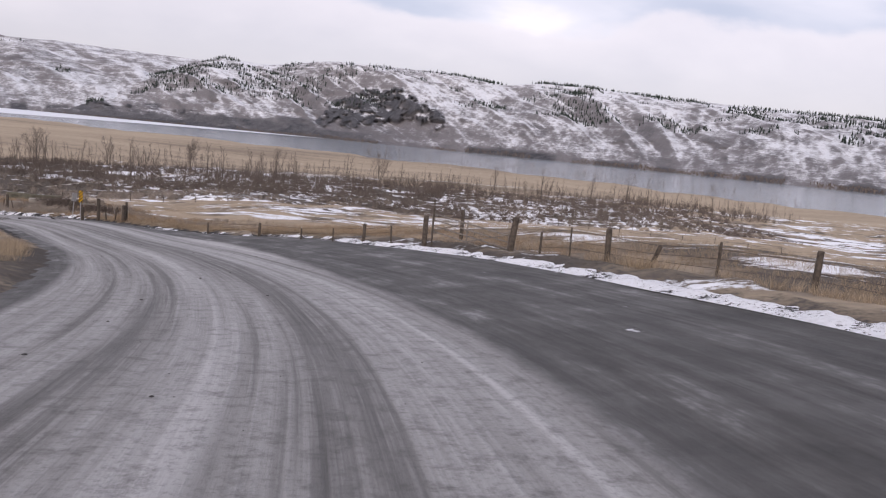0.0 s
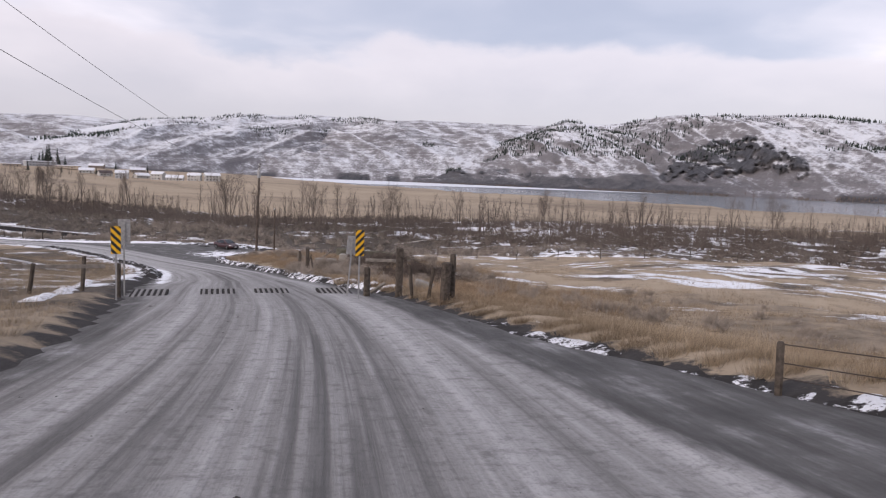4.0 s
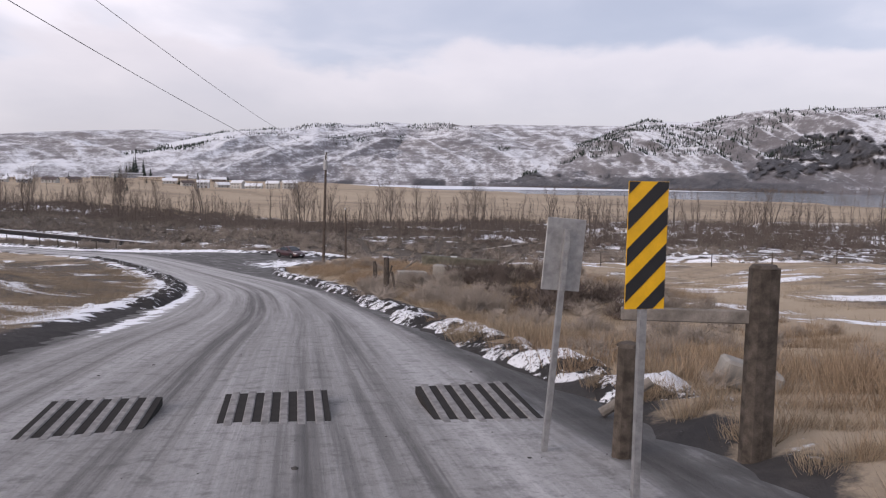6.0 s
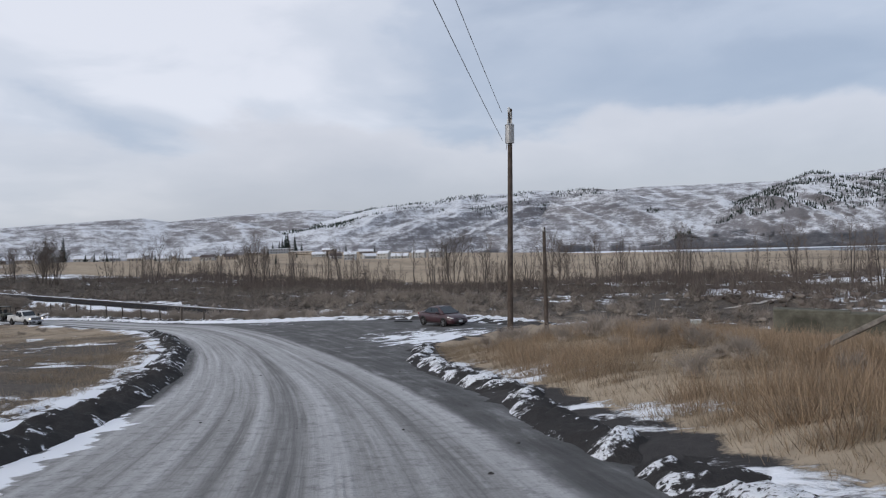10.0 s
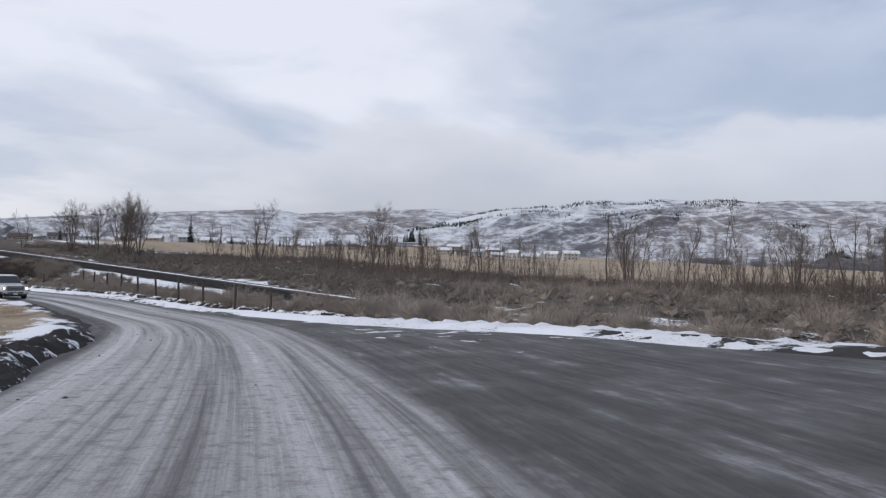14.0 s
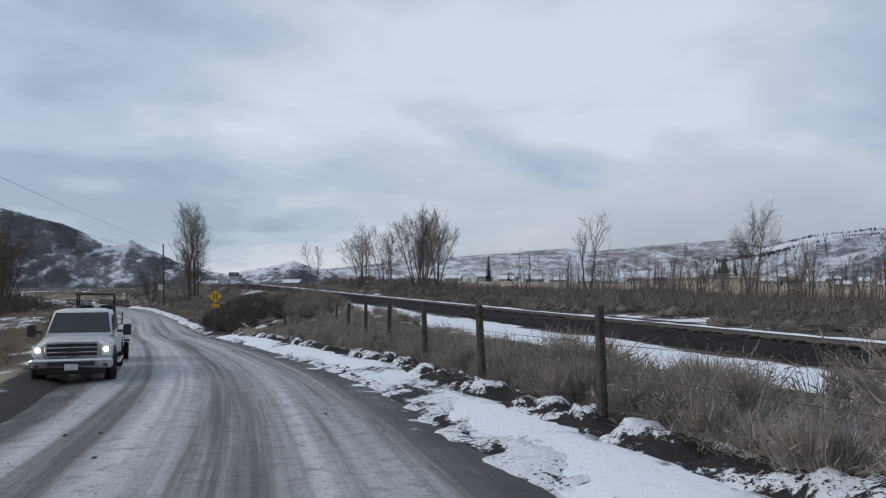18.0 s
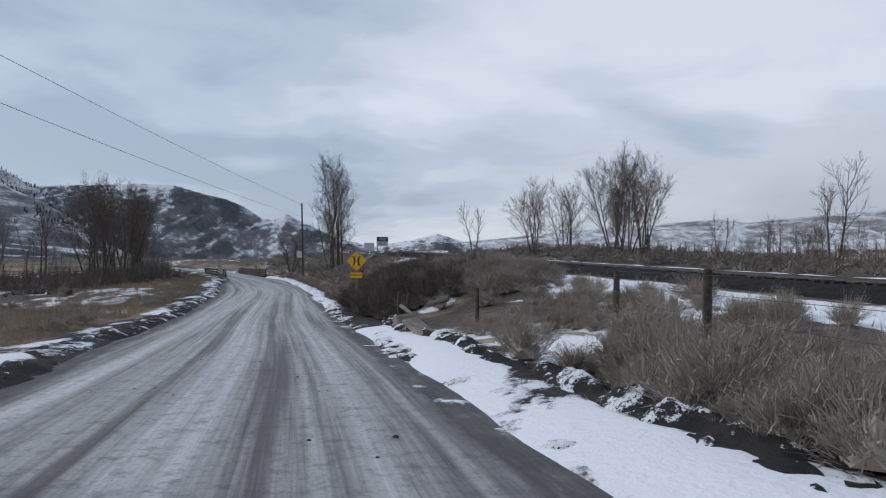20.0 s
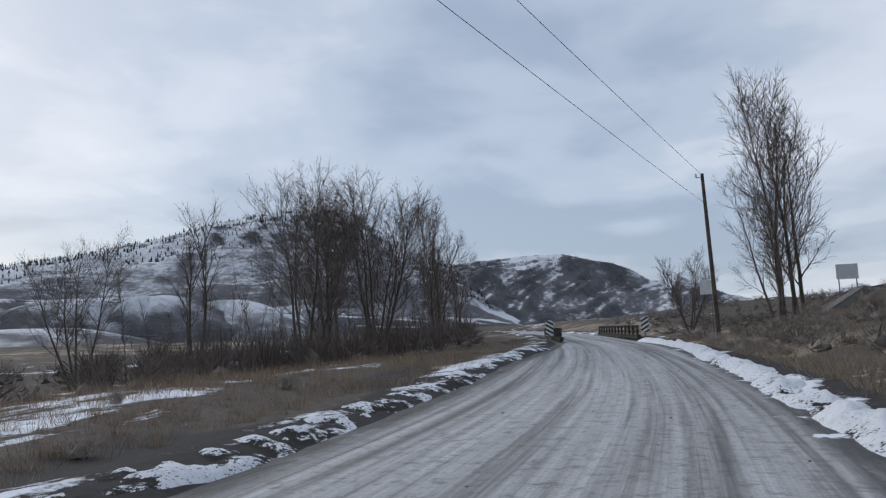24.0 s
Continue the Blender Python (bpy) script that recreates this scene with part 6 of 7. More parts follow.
part("timber", box(bmesh.new(), (0.3, 0, 0.7), (2.4, 0.12, 0.12), (0, -0.5, 0), 0.015), M_GREYWOOD, lg)
# fence between road and railway
rail_posts = [(-136.1 - 5.65 * j, 126.1 + 0.05 * (j % 2)) for j in range(10)]
for x_, y_ in rail_posts:
    fence_post(x_, y_, np.interp(x_, [-190, -159, -147, -136], [-16.4, -15.85, -15.62, -15.5]) - gz(x_, y_), 0.085, (random.uniform(-0.04, 0.04), random.uniform(-0.04, 0.04)), "posts of the railway fence", "grey wooden fence post in sagebrush")
rs_ = sorted(rail_posts)
for hgt in (0.9, 1.3, 1.65):
    wire([(x_, y_ - 0.1, gz(x_, y_) + hgt) for x_, y_ in rs_], r=0.004)
# thin field fence
fx = [(-62 + 5.2 * j, 121 + 1.1 * j - 0.05 * j * j) for j in range(24)]
for x_, y_ in fx:
    fence_post(x_, y_, 1.25, 0.05, (0, 0), "posts of the field fence", "thin wooden post of a field fence")
for hgt in (0.5, 0.9, 1.2):
    wire([(x_, y_, gz(x_, y_) + hgt) for x_, y_ in fx])
# sage clumps crowding the corral posts
xc, yc = beside(26, 87, 98, 1.5, 4.5, -1, rng, 1.1)
near_c = np.array([(-47.3, 80.2), (-50.7, 83.6), (-49.9, 82.9), (-49.0, 82.1), (-48.3, 81.4), (-46.2, 79.2), (-51.6, 84.2), (-48.9, 81.2)])
xc, yc = np.concatenate([xc, near_c[:, 0]]), np.concatenate([yc, near_c[:, 1]])
stuff("sagebrush", "pale grey sagebrush crowding the corral posts", "shrub", sage_t, on_ground(xc, yc), rng.uniform(0.6, 1.1, len(xc)), M_SAGE, rng)
# snow-capped spoil heaps along the ditch
x, y = rng.uniform(-86, 45, 110), np.zeros(110)
y = 158 + 0.06 * x + rng.normal(0, 5, 110)
spoil = stuff("spoil_heap", "low heaps of soil topped with snow along the ditch", "heap", peb, on_ground(x, y, 0.15), rng.uniform(0.5, 1.4, 110), M_BANK, rng)
up_n = np.zeros(len(spoil.data.vertices) * 3, np.float32)
spoil.data.vertex_normals.foreach_get("vector", up_n)
spoil.data.attributes.new("snow", "FLOAT", "POINT").data.foreach_set("value", (0.25 + 0.6 * up_n[2::3]).astype(np.float32))


# ---- cattle guard ----
gi = int(np.argmin(np.abs(RS - 68.0)))
g_dir = math.atan2(tangent[gi, 1], tangent[gi, 0])
guard = at("cattle_guard", RP[gi, 0], RP[gi, 1], RP[gi, 2], g_dir, "steel cattle guard set flush in the gravel road", "cattle guard")
M_IRON = paint("worn_iron", (0.23, 0.22, 0.215), 0.7, 0.3, 0.4, 8)
# no hollow below the bars: its shade is put into flat dark sheets
M_PIT_SHADE = paint("pit_shade_dark", (0.035, 0.033, 0.032), 1.0)
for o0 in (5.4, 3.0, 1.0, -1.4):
    shade_sheet = part("shade_sheet", box(bmesh.new(), (0, o0 - 0.55, -0.045), (2.1, 1.25, 0.1)), M_PIT_SHADE, guard, "flat dark sheet standing in for the shaded hollow under the bars")
    for j in range(6):
        part("bar", box(bmesh.new(), (0, o0 - 0.05 - 0.2 * j, -0.02), (2.2, 0.10, 0.08), None, 0.012), M_IRON, guard)


# ---- signs ----
def clip_poly(poly, w, h):
    def cut(pts, f):
        out = []
        for a, b in zip(pts, pts[1:] + pts[:1]):
            fa, fb = f(a), f(b)
            if fa >= 0:
                out.append(a)
            if fa * fb < 0:
                t = fa / (fa - fb)
                out.append((a[0] + (b[0] - a[0]) * t, a[1] + (b[1] - a[1]) * t))
        return out
    for f in (lambda p: p[0] + w, lambda p: w - p[0], lambda p: p[1] + h, lambda p: h - p[1]):
        poly = cut(poly, f) if poly else poly
    return poly


def flat(poly, depth, y0):
    """A thin plate from an outline in x and z, facing -y."""
    bm = bmesh.new()
    a = [bm.verts.new((p[0], y0, p[1])) for p in poly]
    f = bm.faces.new(a)
    g = bmesh.ops.extrude_face_region(bm, geom=[f])
    bmesh.ops.translate(bm, verts=[v for v in g["geom"] if isinstance(v, bmesh.types.BMVert)], vec=(0, depth, 0))
    bmesh.ops.recalc_face_normals(bm, faces=bm.faces)
    return bm


def marker(x, y, zc, turn, sgn, label):
    base = gz(x, y)
    root = at("hazard_marker", x, y, base, turn, label, "sign", "hazard markers")
    part("post", box(bmesh.new(), (0, 0.03, (zc - base + 0.45) / 2 - 0.15), (0.05, 0.05, zc - base + 0.75)), M_GALV, root, "perforated steel post")
    c_ = zc - base
    rect = [(-0.15, c_ - 0.45), (0.15, c_ - 0.45), (0.15, c_ + 0.45), (-0.15, c_ + 0.45)]
    panel = part("panel", flat(rect, 0.008, 0.0), M_YELLOW, root, "yellow hazard panel")
    for j in range(-3, 5):
        z0 = j * 0.255
        quad = [(-0.3, z0 - 0.3 * sgn), (0.3, z0 + 0.3 * sgn), (0.3, z0 + 0.3 * sgn + 0.125), (-0.3, z0 - 0.3 * sgn + 0.125)]
        pl = clip_poly(quad, 0.148, 0.448)
        if len(pl) >= 3:
            part("stripe", flat([(p[0], p[1] + c_) for p in pl], 0.004, -0.004), M_BLACK, panel)
    return root


sign_turn = g_dir - math.pi / 2
marker(-27.95, 57.36, -5.27, sign_turn, 1, "yellow and black striped hazard marker, outer road edge")
marker(-34.21, 52.58, -5.33, sign_turn, -1, "yellow and black striped hazard marker, inner road edge")


def sign_back(x, y, zc, turn, w, h, label, lean=0.0):
    base = gz(x, y)
    root = at("road_sign", x, y, base, turn, label, "sign", "signs seen from behind", (0, lean))
    part("post", box(bmesh.new(), (0, 0, (zc - base) / 2 - 0.1), (0.05, 0.05, zc - base + h)), M_GALV, root)
    part("panel", box(bmesh.new(), (0, 0.035, zc - base), (w, 0.012, h), None, 0.004), M_GALV, root, "bare grey back of the panel")


sign_back(-29.2, 58.5, -5.5, sign_turn, 0.38, 0.68, "grey back of a sign panel on a leaning steel post", 0.08)
sign_back(-36.2, 54.6, -5.30, sign_turn, 0.42, 0.92, "grey back of a sign panel on a steel post")


def letters(text, size, material, parent, x, y, z, name="lettering"):
    cu = bpy.data.curves.new(name, "FONT")
    cu.body, cu.size, cu.align_x, cu.align_y, cu.extrude = text, size, "CENTER", "CENTER", 0.002
    cu.materials.append(material)
    tmp = bpy.data.objects.new("tmp", cu)
    me = bpy.data.meshes.new_from_object(tmp)
    bpy.data.objects.remove(tmp)
    ob = new(name, me)
    ob.parent, ob.location, ob.rotation_euler = parent, (x, y, z), (math.pi / 2, 0, 0)
    return ob


# narrow bridge warning
dx, dy, dz_ = -207.6, 118.4, -16.13
base = gz(dx, dy)
warn = at("warning_sign", dx, dy, base, math.atan2(-0.16, 0.99) + math.pi / 2, "yellow diamond narrow-bridge sign with a single lane tab", "sign")
cz = dz_ - base
part("post", box(bmesh.new(), (0, 0.05, (cz - 0.2) / 2), (0.09, 0.09, cz + 0.4)), M_GREYWOOD, warn, "grey wooden post")
R_ = 0.578
dia = part("diamond", flat([(0, cz - R_), (R_, cz), (0, cz + R_), (-R_, cz)], 0.008, 0.0), M_YELLOW, warn, "yellow diamond panel")
rim = R_ - 0.03
for j in range(4):
    a, b = [(0, -rim), (rim, 0), (0, rim), (-rim, 0)][j], [(rim, 0), (0, rim), (-rim, 0), (0, -rim)][j]
    bm = box(bmesh.new(), ((a[0] + b[0]) / 2, -0.004, cz + (a[1] + b[1]) / 2), (math.hypot(a[0] - b[0], a[1] - b[1]), 0.004, 0.014), (0, -math.atan2(b[1] - a[1], b[0] - a[0]), 0))
    part("border", bm, M_BLACK, dia)
for sg in (-1, 1):
    curve = [(0.19, 0.25), (0.12, 0.17), (0.10, 0.0), (0.12, -0.17), (0.19, -0.25)]
    left = [(sg * (px_ + 0.05), pz) for px_, pz in curve]
    right = [(sg * (px_ - 0.05), pz) for px_, pz in curve]
    for q in range(4):
        pl = [left[q], left[q + 1], right[q + 1], right[q]]
        part("symbol_bar", flat([(p[0], p[1] + cz) for p in pl], 0.004, -0.006), M_BLACK, dia)
tab = part("tab", flat([(-0.33, cz - 0.93), (0.33, cz - 0.93), (0.33, cz - 0.60), (-0.33, cz - 0.60)], 0.008, 0.0), M_YELLOW, warn, "yellow tab with black words")
letters("SINGLE", 0.105, M_BLACK, tab, -0.130, -0.004, cz - 0.765)
letters("LANE", 0.105, M_BLACK, tab, 0.192, -0.004, cz - 0.765)
for zz_ in (-0.915, -0.615):
    part("border", box(bmesh.new(), (0, -0.003, cz + zz_), (0.64, 0.004, 0.012)), M_BLACK, tab)

# boards on the embankment
M_TEAL = paint("board_dark_teal", (0.03, 0.06, 0.065), 0.5)


def board(x, y, z_mid, turn, w, h, label, upper, lower, split=0.5):
    base = gz(x, y)
    c_ = z_mid - base
    root = at("notice_board", x, y, base, turn, label, "sign", "boards on the bank")
    for sg in (-1, 1):
        part("post", box(bmesh.new(), (sg * w * 0.40, 0.05, c_ / 2), (0.08, 0.08, c_ + h)), M_GREYWOOD, root)
    pn = part("panel", box(bmesh.new(), (0, 0, c_), (w, 0.03, h), None, 0.005), lower, root)
    if split:
        part("header", box(bmesh.new(), (0, -0.019, c_ + h * (0.5 - split / 2)), (w * 0.99, 0.008, h * split)), upper, pn, "dark header band")
        for j in range(3):
            part("text_bar", box(bmesh.new(), (0, -0.026, c_ + h * (0.36 - 0.10 * j)), (w * (0.7 - 0.1 * j), 0.004, h * 0.035)), M_WHITE, pn)
            part("text_bar", box(bmesh.new(), (0, -0.018, c_ - h * (0.12 + 0.10 * j)), (w * 0.75, 0.004, h * 0.03)), M_BLACK, pn)
    return root


to_road = math.atan2(0.0, 1.0) + math.pi / 2
board(-274, 118.8, -13.3, to_road + 0.25, 1.7, 1.35, "dark-headed notice board on two posts above the road", M_TEAL, M_WHITE)
board(-295.8, 116.2, -13.6, to_road + 0.1, 1.7, 1.3, "plain pale board on two thin posts", M_TEAL, M_WHITE, 0)
board(-274.6, 106.9, -15.2, to_road + 0.1, 0.75, 0.95, "small white sign with a yellow patch by the road", M_YELLOW, M_WHITE, 0)
wb = at("sign_board", -181.5, 107.6, gz(-181.5, 107.6), to_road + 0.3, "large weathered white board beside the road", "sign")
part("panel", box(bmesh.new(), (0, 0, 1.9), (2.6, 0.05, 1.9), None, 0.01), M_WHITE, wb)
for sg in (-1, 1):
    part("post", box(bmesh.new(), (sg * 1.0, 0.08, 1.3), (0.12, 0.12, 3.0)), M_GREYWOOD, wb)


# ---- utility poles and their wires ----
def utility_pole(x, y, top, label, transformer=False, lean=(0, 0), r=0.17):
    base = gz(x, y)
    h = top - base
    root = at("utility_pole", x, y, base, 0.5, label, "pole", "utility poles", lean)
    bm = bmesh.new()
    rod(bm, (0, 0, -0.4), (0, 0, h * 0.5), r, r * 0.85, 12)
    rod(bm, (0, 0, h * 0.5), (0, 0, h), r * 0.85, r * 0.68, 12)
    part("shaft", bm, M_POLE, root)
    part("bracket", box(bmesh.new(), (0, -0.22, h - 0.25), (0.05, 0.4, 0.05)), M_GALV, root)
    ins = bmesh.new()
    for j in range(4):
        rod(ins, (0, -0.42, h - 0.22 + 0.06 * j), (0, -0.42, h - 0.17 + 0.06 * j), 0.07, 0.05, 10)
    part("insulator", ins, M_WHITE, root, "ribbed porcelain insulator")
    if transformer:
        can = part("transformer", rod(bmesh.new(), (0.05, -0.42, h - 1.9), (0.05, -0.42, h - 0.95), 0.24, 0.24, 16), M_GALV, root, "grey cylindrical transformer")
        part("lid", rod(bmesh.new(), (0.05, -0.42, h - 0.95), (0.05, -0.42, h - 0.87), 0.26, 0.16, 16), M_GALV, can)
        for sg in (-0.1, 0.1):
            part("bushing", rod(bmesh.new(), (0.05 + sg, -0.42, h - 0.87), (0.05 + sg, -0.42, h - 0.62), 0.05, 0.03, 8), M_WHITE, can)
        part("fuse", rod(bmesh.new(), (0.12, -0.32, h - 0.55), (0.12, -0.5, h - 0.25), 0.03, 0.03, 8), M_WHITE, root)
        for sg in (-1, 1):
            part("lead", rod(bmesh.new(), (0.0, -0.2, h - 0.3), (0.1 * sg, -0.65, h - 2.3), 0.012, 0.012, 5), M_BLACK, root)
    return root


utility_pole(-79.6, 113.0, -1.9, "tall dark wooden utility pole with a grey transformer", True, (0.0, 0.025))
utility_pole(-81.8, 119.5, -8.1, "shorter bare wooden pole behind the utility pole", False, (0, 0), 0.14)
utility_pole(-273.4, 107.6, -7.9, "dark wooden utility pole leaning over the road bank", False, (0.02, -0.02), 0.15)
utility_pole(-140, 100, -4.9, "dark wooden utility pole inside the bend", False)
utility_pole(-23.9, 28.5, 6.5, "dark wooden utility pole inside the first bend", False)
for a, b, dr in (((-79.6, 112.8, -2.1), (-23.9, 28.3, 6.3), 1.4), ((-79.6, 112.8, -3.6), (-23.9, 28.3, 4.4), 1.4), ((-140, 99.8, -5.1), (-273.4, 107.4, -8.1), 0.8), ((-140, 99.8, -7.4), (-273.4, 107.4, -9.9), 0.8),
                 ((-140, 99.8, -5.1), (-23.9, 28.3, 6.3), 1.2), ((-140, 99.8, -7.4), (-23.9, 28.3, 4.4), 1.2)):
    wire(sag(a, b, dr, 24), "power_line", "thin dark overhead power line", 0.013, "power lines", M_BLACK, "cable")
ub = at("utility_box", -87.9, 154.6, gz(-87.9, 154.6), 0.4, "pale green-grey metal utility box in the brush", "utility box")
part("cabinet", box(bmesh.new(), (0, 0, 0.5), (1.0, 0.8, 1.0), None, 0.03), paint("pale_green_metal", (0.42, 0.47, 0.44), 0.5, 0.1), ub)
part("lid", box(bmesh.new(), (0, 0, 1.03), (1.08, 0.88, 0.06), None, 0.015), M_WHITE, ub, "snowy lid")

# ---- concrete wing wall of the railway bridge ----
wall = at("wing_wall", -284, 112.1, -18.7, math.atan2(5.3, -12.0), "stained concrete railway wing wall with graffiti", "wall")
prof = [(-1.0, -0.8), (19.0, -0.8), (19.0, 3.8), (13.1, 3.65), (0.0, 0.3), (-1.0, 0.1)]
bm = bmesh.new()
a = [bm.verts.new((p[0], 0, p[1])) for p in prof]
f = bm.faces.new(a)
g = bmesh.ops.extrude_face_region(bm, geom=[f])
bmesh.ops.translate(bm, verts=[v for v in g["geom"] if isinstance(v, bmesh.types.BMVert)], vec=(0, 0.5, 0))
bmesh.ops.recalc_face_normals(bm, faces=bm.faces)
part("slab", bm, M_CONC, wall)
part("coping", box(bmesh.new(), (6.55, 0.25, 2.06), (13.6, 0.66, 0.14), (0, -math.atan2(3.35, 13.1), 0), 0.02), M_GREYWOOD, wall, "snow-dusted sloping coping")
M_SPRAY = paint("faded_spray_paint", (0.10, 0.20, 0.18), 0.7)
for gx_, gz_, gw, gh in ((9.6, 1.5, 0.9, 0.9), (10.8, 1.6, 0.3, 1.0), (11.7, 1.5, 1.0, 0.8), (13.4, 1.7, 0.9, 1.0)):
    part("graffiti", box(bmesh.new(), (gx_, -0.004, gz_), (gw, 0.008, gh), None, 0.003), M_SPRAY, wall)

# ---- the single-lane bridge ----
bi = int(np.argmin(np.abs(RS - 352)))
bd = math.atan2(tangent[bi, 1], tangent[bi, 0])
bridge = at("bridge", RP[bi, 0], RP[bi, 1], RP[bi, 2], bd, "single-lane timber bridge with low railings", "bridge")
M_TIMBER = paint("bridge_timber", (0.085, 0.075, 0.066), 0.9, 0, 0.4, 5, 0.4)
for sg in (-2.6, 3.4):
    part("curb", box(bmesh.new(), (0, sg, 0.15), (24, 0.3, 0.35), None, 0.02), M_TIMBER, bridge)
    for zz_ in (0.55, 0.95):
        part("rail", box(bmesh.new(), (0, sg, zz_), (24, 0.08, 0.2), None, 0.015), M_TIMBER, bridge)
    for j in range(13):
        part("post", box(bmesh.new(), (-12 + 2 * j, sg + 0.1, 0.5), (0.16, 0.16, 1.15), None, 0.015), M_TIMBER, bridge)
for off, sg in ((4.3, -1), (-3.0, 1)):
    mx, my = RP[bi - 13, 0] + RN[bi - 13, 0] * off, RP[bi - 13, 1] + RN[bi - 13, 1] * off
    root = at("hazard_marker", mx, my, RP[bi - 13, 2] - 0.2, bd - math.pi / 2, "black and white striped marker board at the bridge", "sign", "bridge markers")
    pn = part("panel", flat([(-0.3, 0.8), (0.3, 0.8), (0.3, 2.0), (-0.3, 2.0)], 0.02, 0), M_WHITE, root)
    part("post", box(bmesh.new(), (0, 0.06, 0.8), (0.1, 0.1, 1.8)), M_GREYWOOD, root)
    for j in range(-3, 5):
        pl = clip_poly([(-0.5, j * 0.34 - 0.3 * sg), (0.5, j * 0.34 + 0.3 * sg), (0.5, j * 0.34 + 0.3 * sg + 0.16), (-0.5, j * 0.34 - 0.3 * sg + 0.16)], 0.295, 0.59)
        if len(pl) >= 3:
            part("stripe", flat([(p[0], p[1] + 1.4) for p in pl], 0.006, -0.006), M_BLACK, pn)

# concrete blocks and logs by the road
cb = at("concrete_barrier", -221.9, 102.6, gz(-221.9, 102.6) - 0.05, 0.5, "tilted pale concrete block with dark paint marks", "concrete block")
part("block", box(bmesh.new(), (0, 0, 0.38), (1.5, 0.55, 0.75), (0.12, 0.06, 0), 0.03), M_CONC, cb)
for j, xx in enumerate((-0.45, -0.15, 0.15, 0.45)):
    part("paint_mark", box(bmesh.new(), (xx, -0.30, 0.42), (0.08, 0.012, 0.4), (0.12, 0.3 * (-1) ** j, 0)), M_BLACK, cb)
cb = at("concrete_barrier", -103.2, 130.0, gz(-103.2, 130.0) - 0.05, 0.1, "low concrete kerb block behind the parked car", "concrete block")
part("block", box(bmesh.new(), (0, 0, 0.25), (2.4, 0.4, 0.5), None, 0.03), M_CONC, cb)
M_SLAB = paint("weathered_concrete", (0.23, 0.205, 0.18), 0.95, 0, 0.4, 1.8, 0.5)
sl = at("concrete_slab", -197.0, 120.9, gz(-197.0, 120.9), 0.25, "broken pale concrete slab standing in snowy brush", "concrete slab", "slabs on the bank")
part("slab", box(bmesh.new(), (0, 0, 0.25), (0.5, 0.95, 0.6), (0.1, -0.2, 0.1), 0.06), M_SLAB, sl)
sl = at("concrete_slab", -193.6, 121.3, gz(-193.6, 121.3), 0.35, "long broken concrete slab tilted over the ditch", "concrete slab", "slabs on the bank")
part("slab", box(bmesh.new(), (0, 0, 0.18), (2.0, 0.6, 0.2), (0.18, 0.22, 0), 0.05), M_SLAB, sl)
for x_, y_, tn_, l_, r_ in ((-199.6, 121.0, 0.15, 3.6, 0.09), (-202.3, 122.4, -0.5, 2.2, 0.14)):
    lg = at("driftwood_log", x_, y_, gz(x_, y_) + 0.55, tn_, "weathered grey log propped in snowy brush", "log", "logs on the bank")
    part("log", rod(bmesh.new(), (-l_ / 2, 0, 0.15), (l_ / 2, 0, -0.05), r_, r_ * 0.75, 10), M_GREYWOOD, lg)
for x_, y_, lean in ((-202.0, 120.6, (0, 0.05)), (-200.2, 120.9, (0.1, 0.1)),  (-206.0, 121.9, (0, 0)), (-196.2, 123.6, (0, 0)), (-233, 117.6, (0, 0)), (-236, 117.4, (0, 0.1))):
    fence_post(x_, y_, 1.35, 0.08, lean, "posts on the bank", "dark weathered post in tangled brush")
tr = at("tyre_scrap", -97.9, 122.6, RP[int(np.argmin(np.hypot(RP[:, 0] + 93, RP[:, 1] - 106))), 2] - 0.08, 0.4, "flattened black scrap on the gravel", "scrap")
part("scrap", box(bmesh.new(), (0, 0, 0.06), (1.5, 0.35, 0.12), (0, 0.03, 0.2), 0.04), M_BLACK, tr)

# ---- vehicles ----
def loft(bm, rings, close=True):
    """Skins a row of equal rings of points."""
    vs = [[bm.verts.new(p) for p in r_] for r_ in rings]
    n_ = len(rings[0])
    for a, b in zip(vs, vs[1:]):
        for j in range(n_):
            bm.faces.new((a[j], a[(j + 1) % n_], b[(j + 1) % n_], b[j]))
    if close:
        bm.faces.new(vs[0][::-1]), bm.faces.new(vs[-1])
    bmesh.ops.recalc_face_normals(bm, faces=bm.faces)
    for f in bm.faces:
        f.smooth = True
    return bm


def body_ring(x, zb, zt, w, tuck=0.90, shoulder=0.86):
    """A rounded car section, seen from behind, at x along the car."""
    h = zt - zb
    half = [(w * tuck * 0.85, zb), (w * tuck, zb + h * 0.12), (w, zb + h * 0.42), (w * 0.985, zb + h * 0.72), (w * shoulder, zt - h * 0.06), (w * shoulder * 0.8, zt)]
    return [(x, -y_, z_) for y_, z_ in half] + [(x, y_, z_) for y_, z_ in half[::-1]]


def car_paint(name, color, rough=0.3):
    k = Mat(name, rough)
    n_ = k.noise(2.5, 6, 0.65)
    k.color(k.mix(k.ramp(n_, (0.42, 0.0), (0.75, 0.35)), color, (0.15, 0.135, 0.128)))
    k.rough(k.ramp(n_, (0.4, rough), (0.7, 0.75)))
    k.b.inputs["Coat Weight"].default_value = 0.4
    return k.m


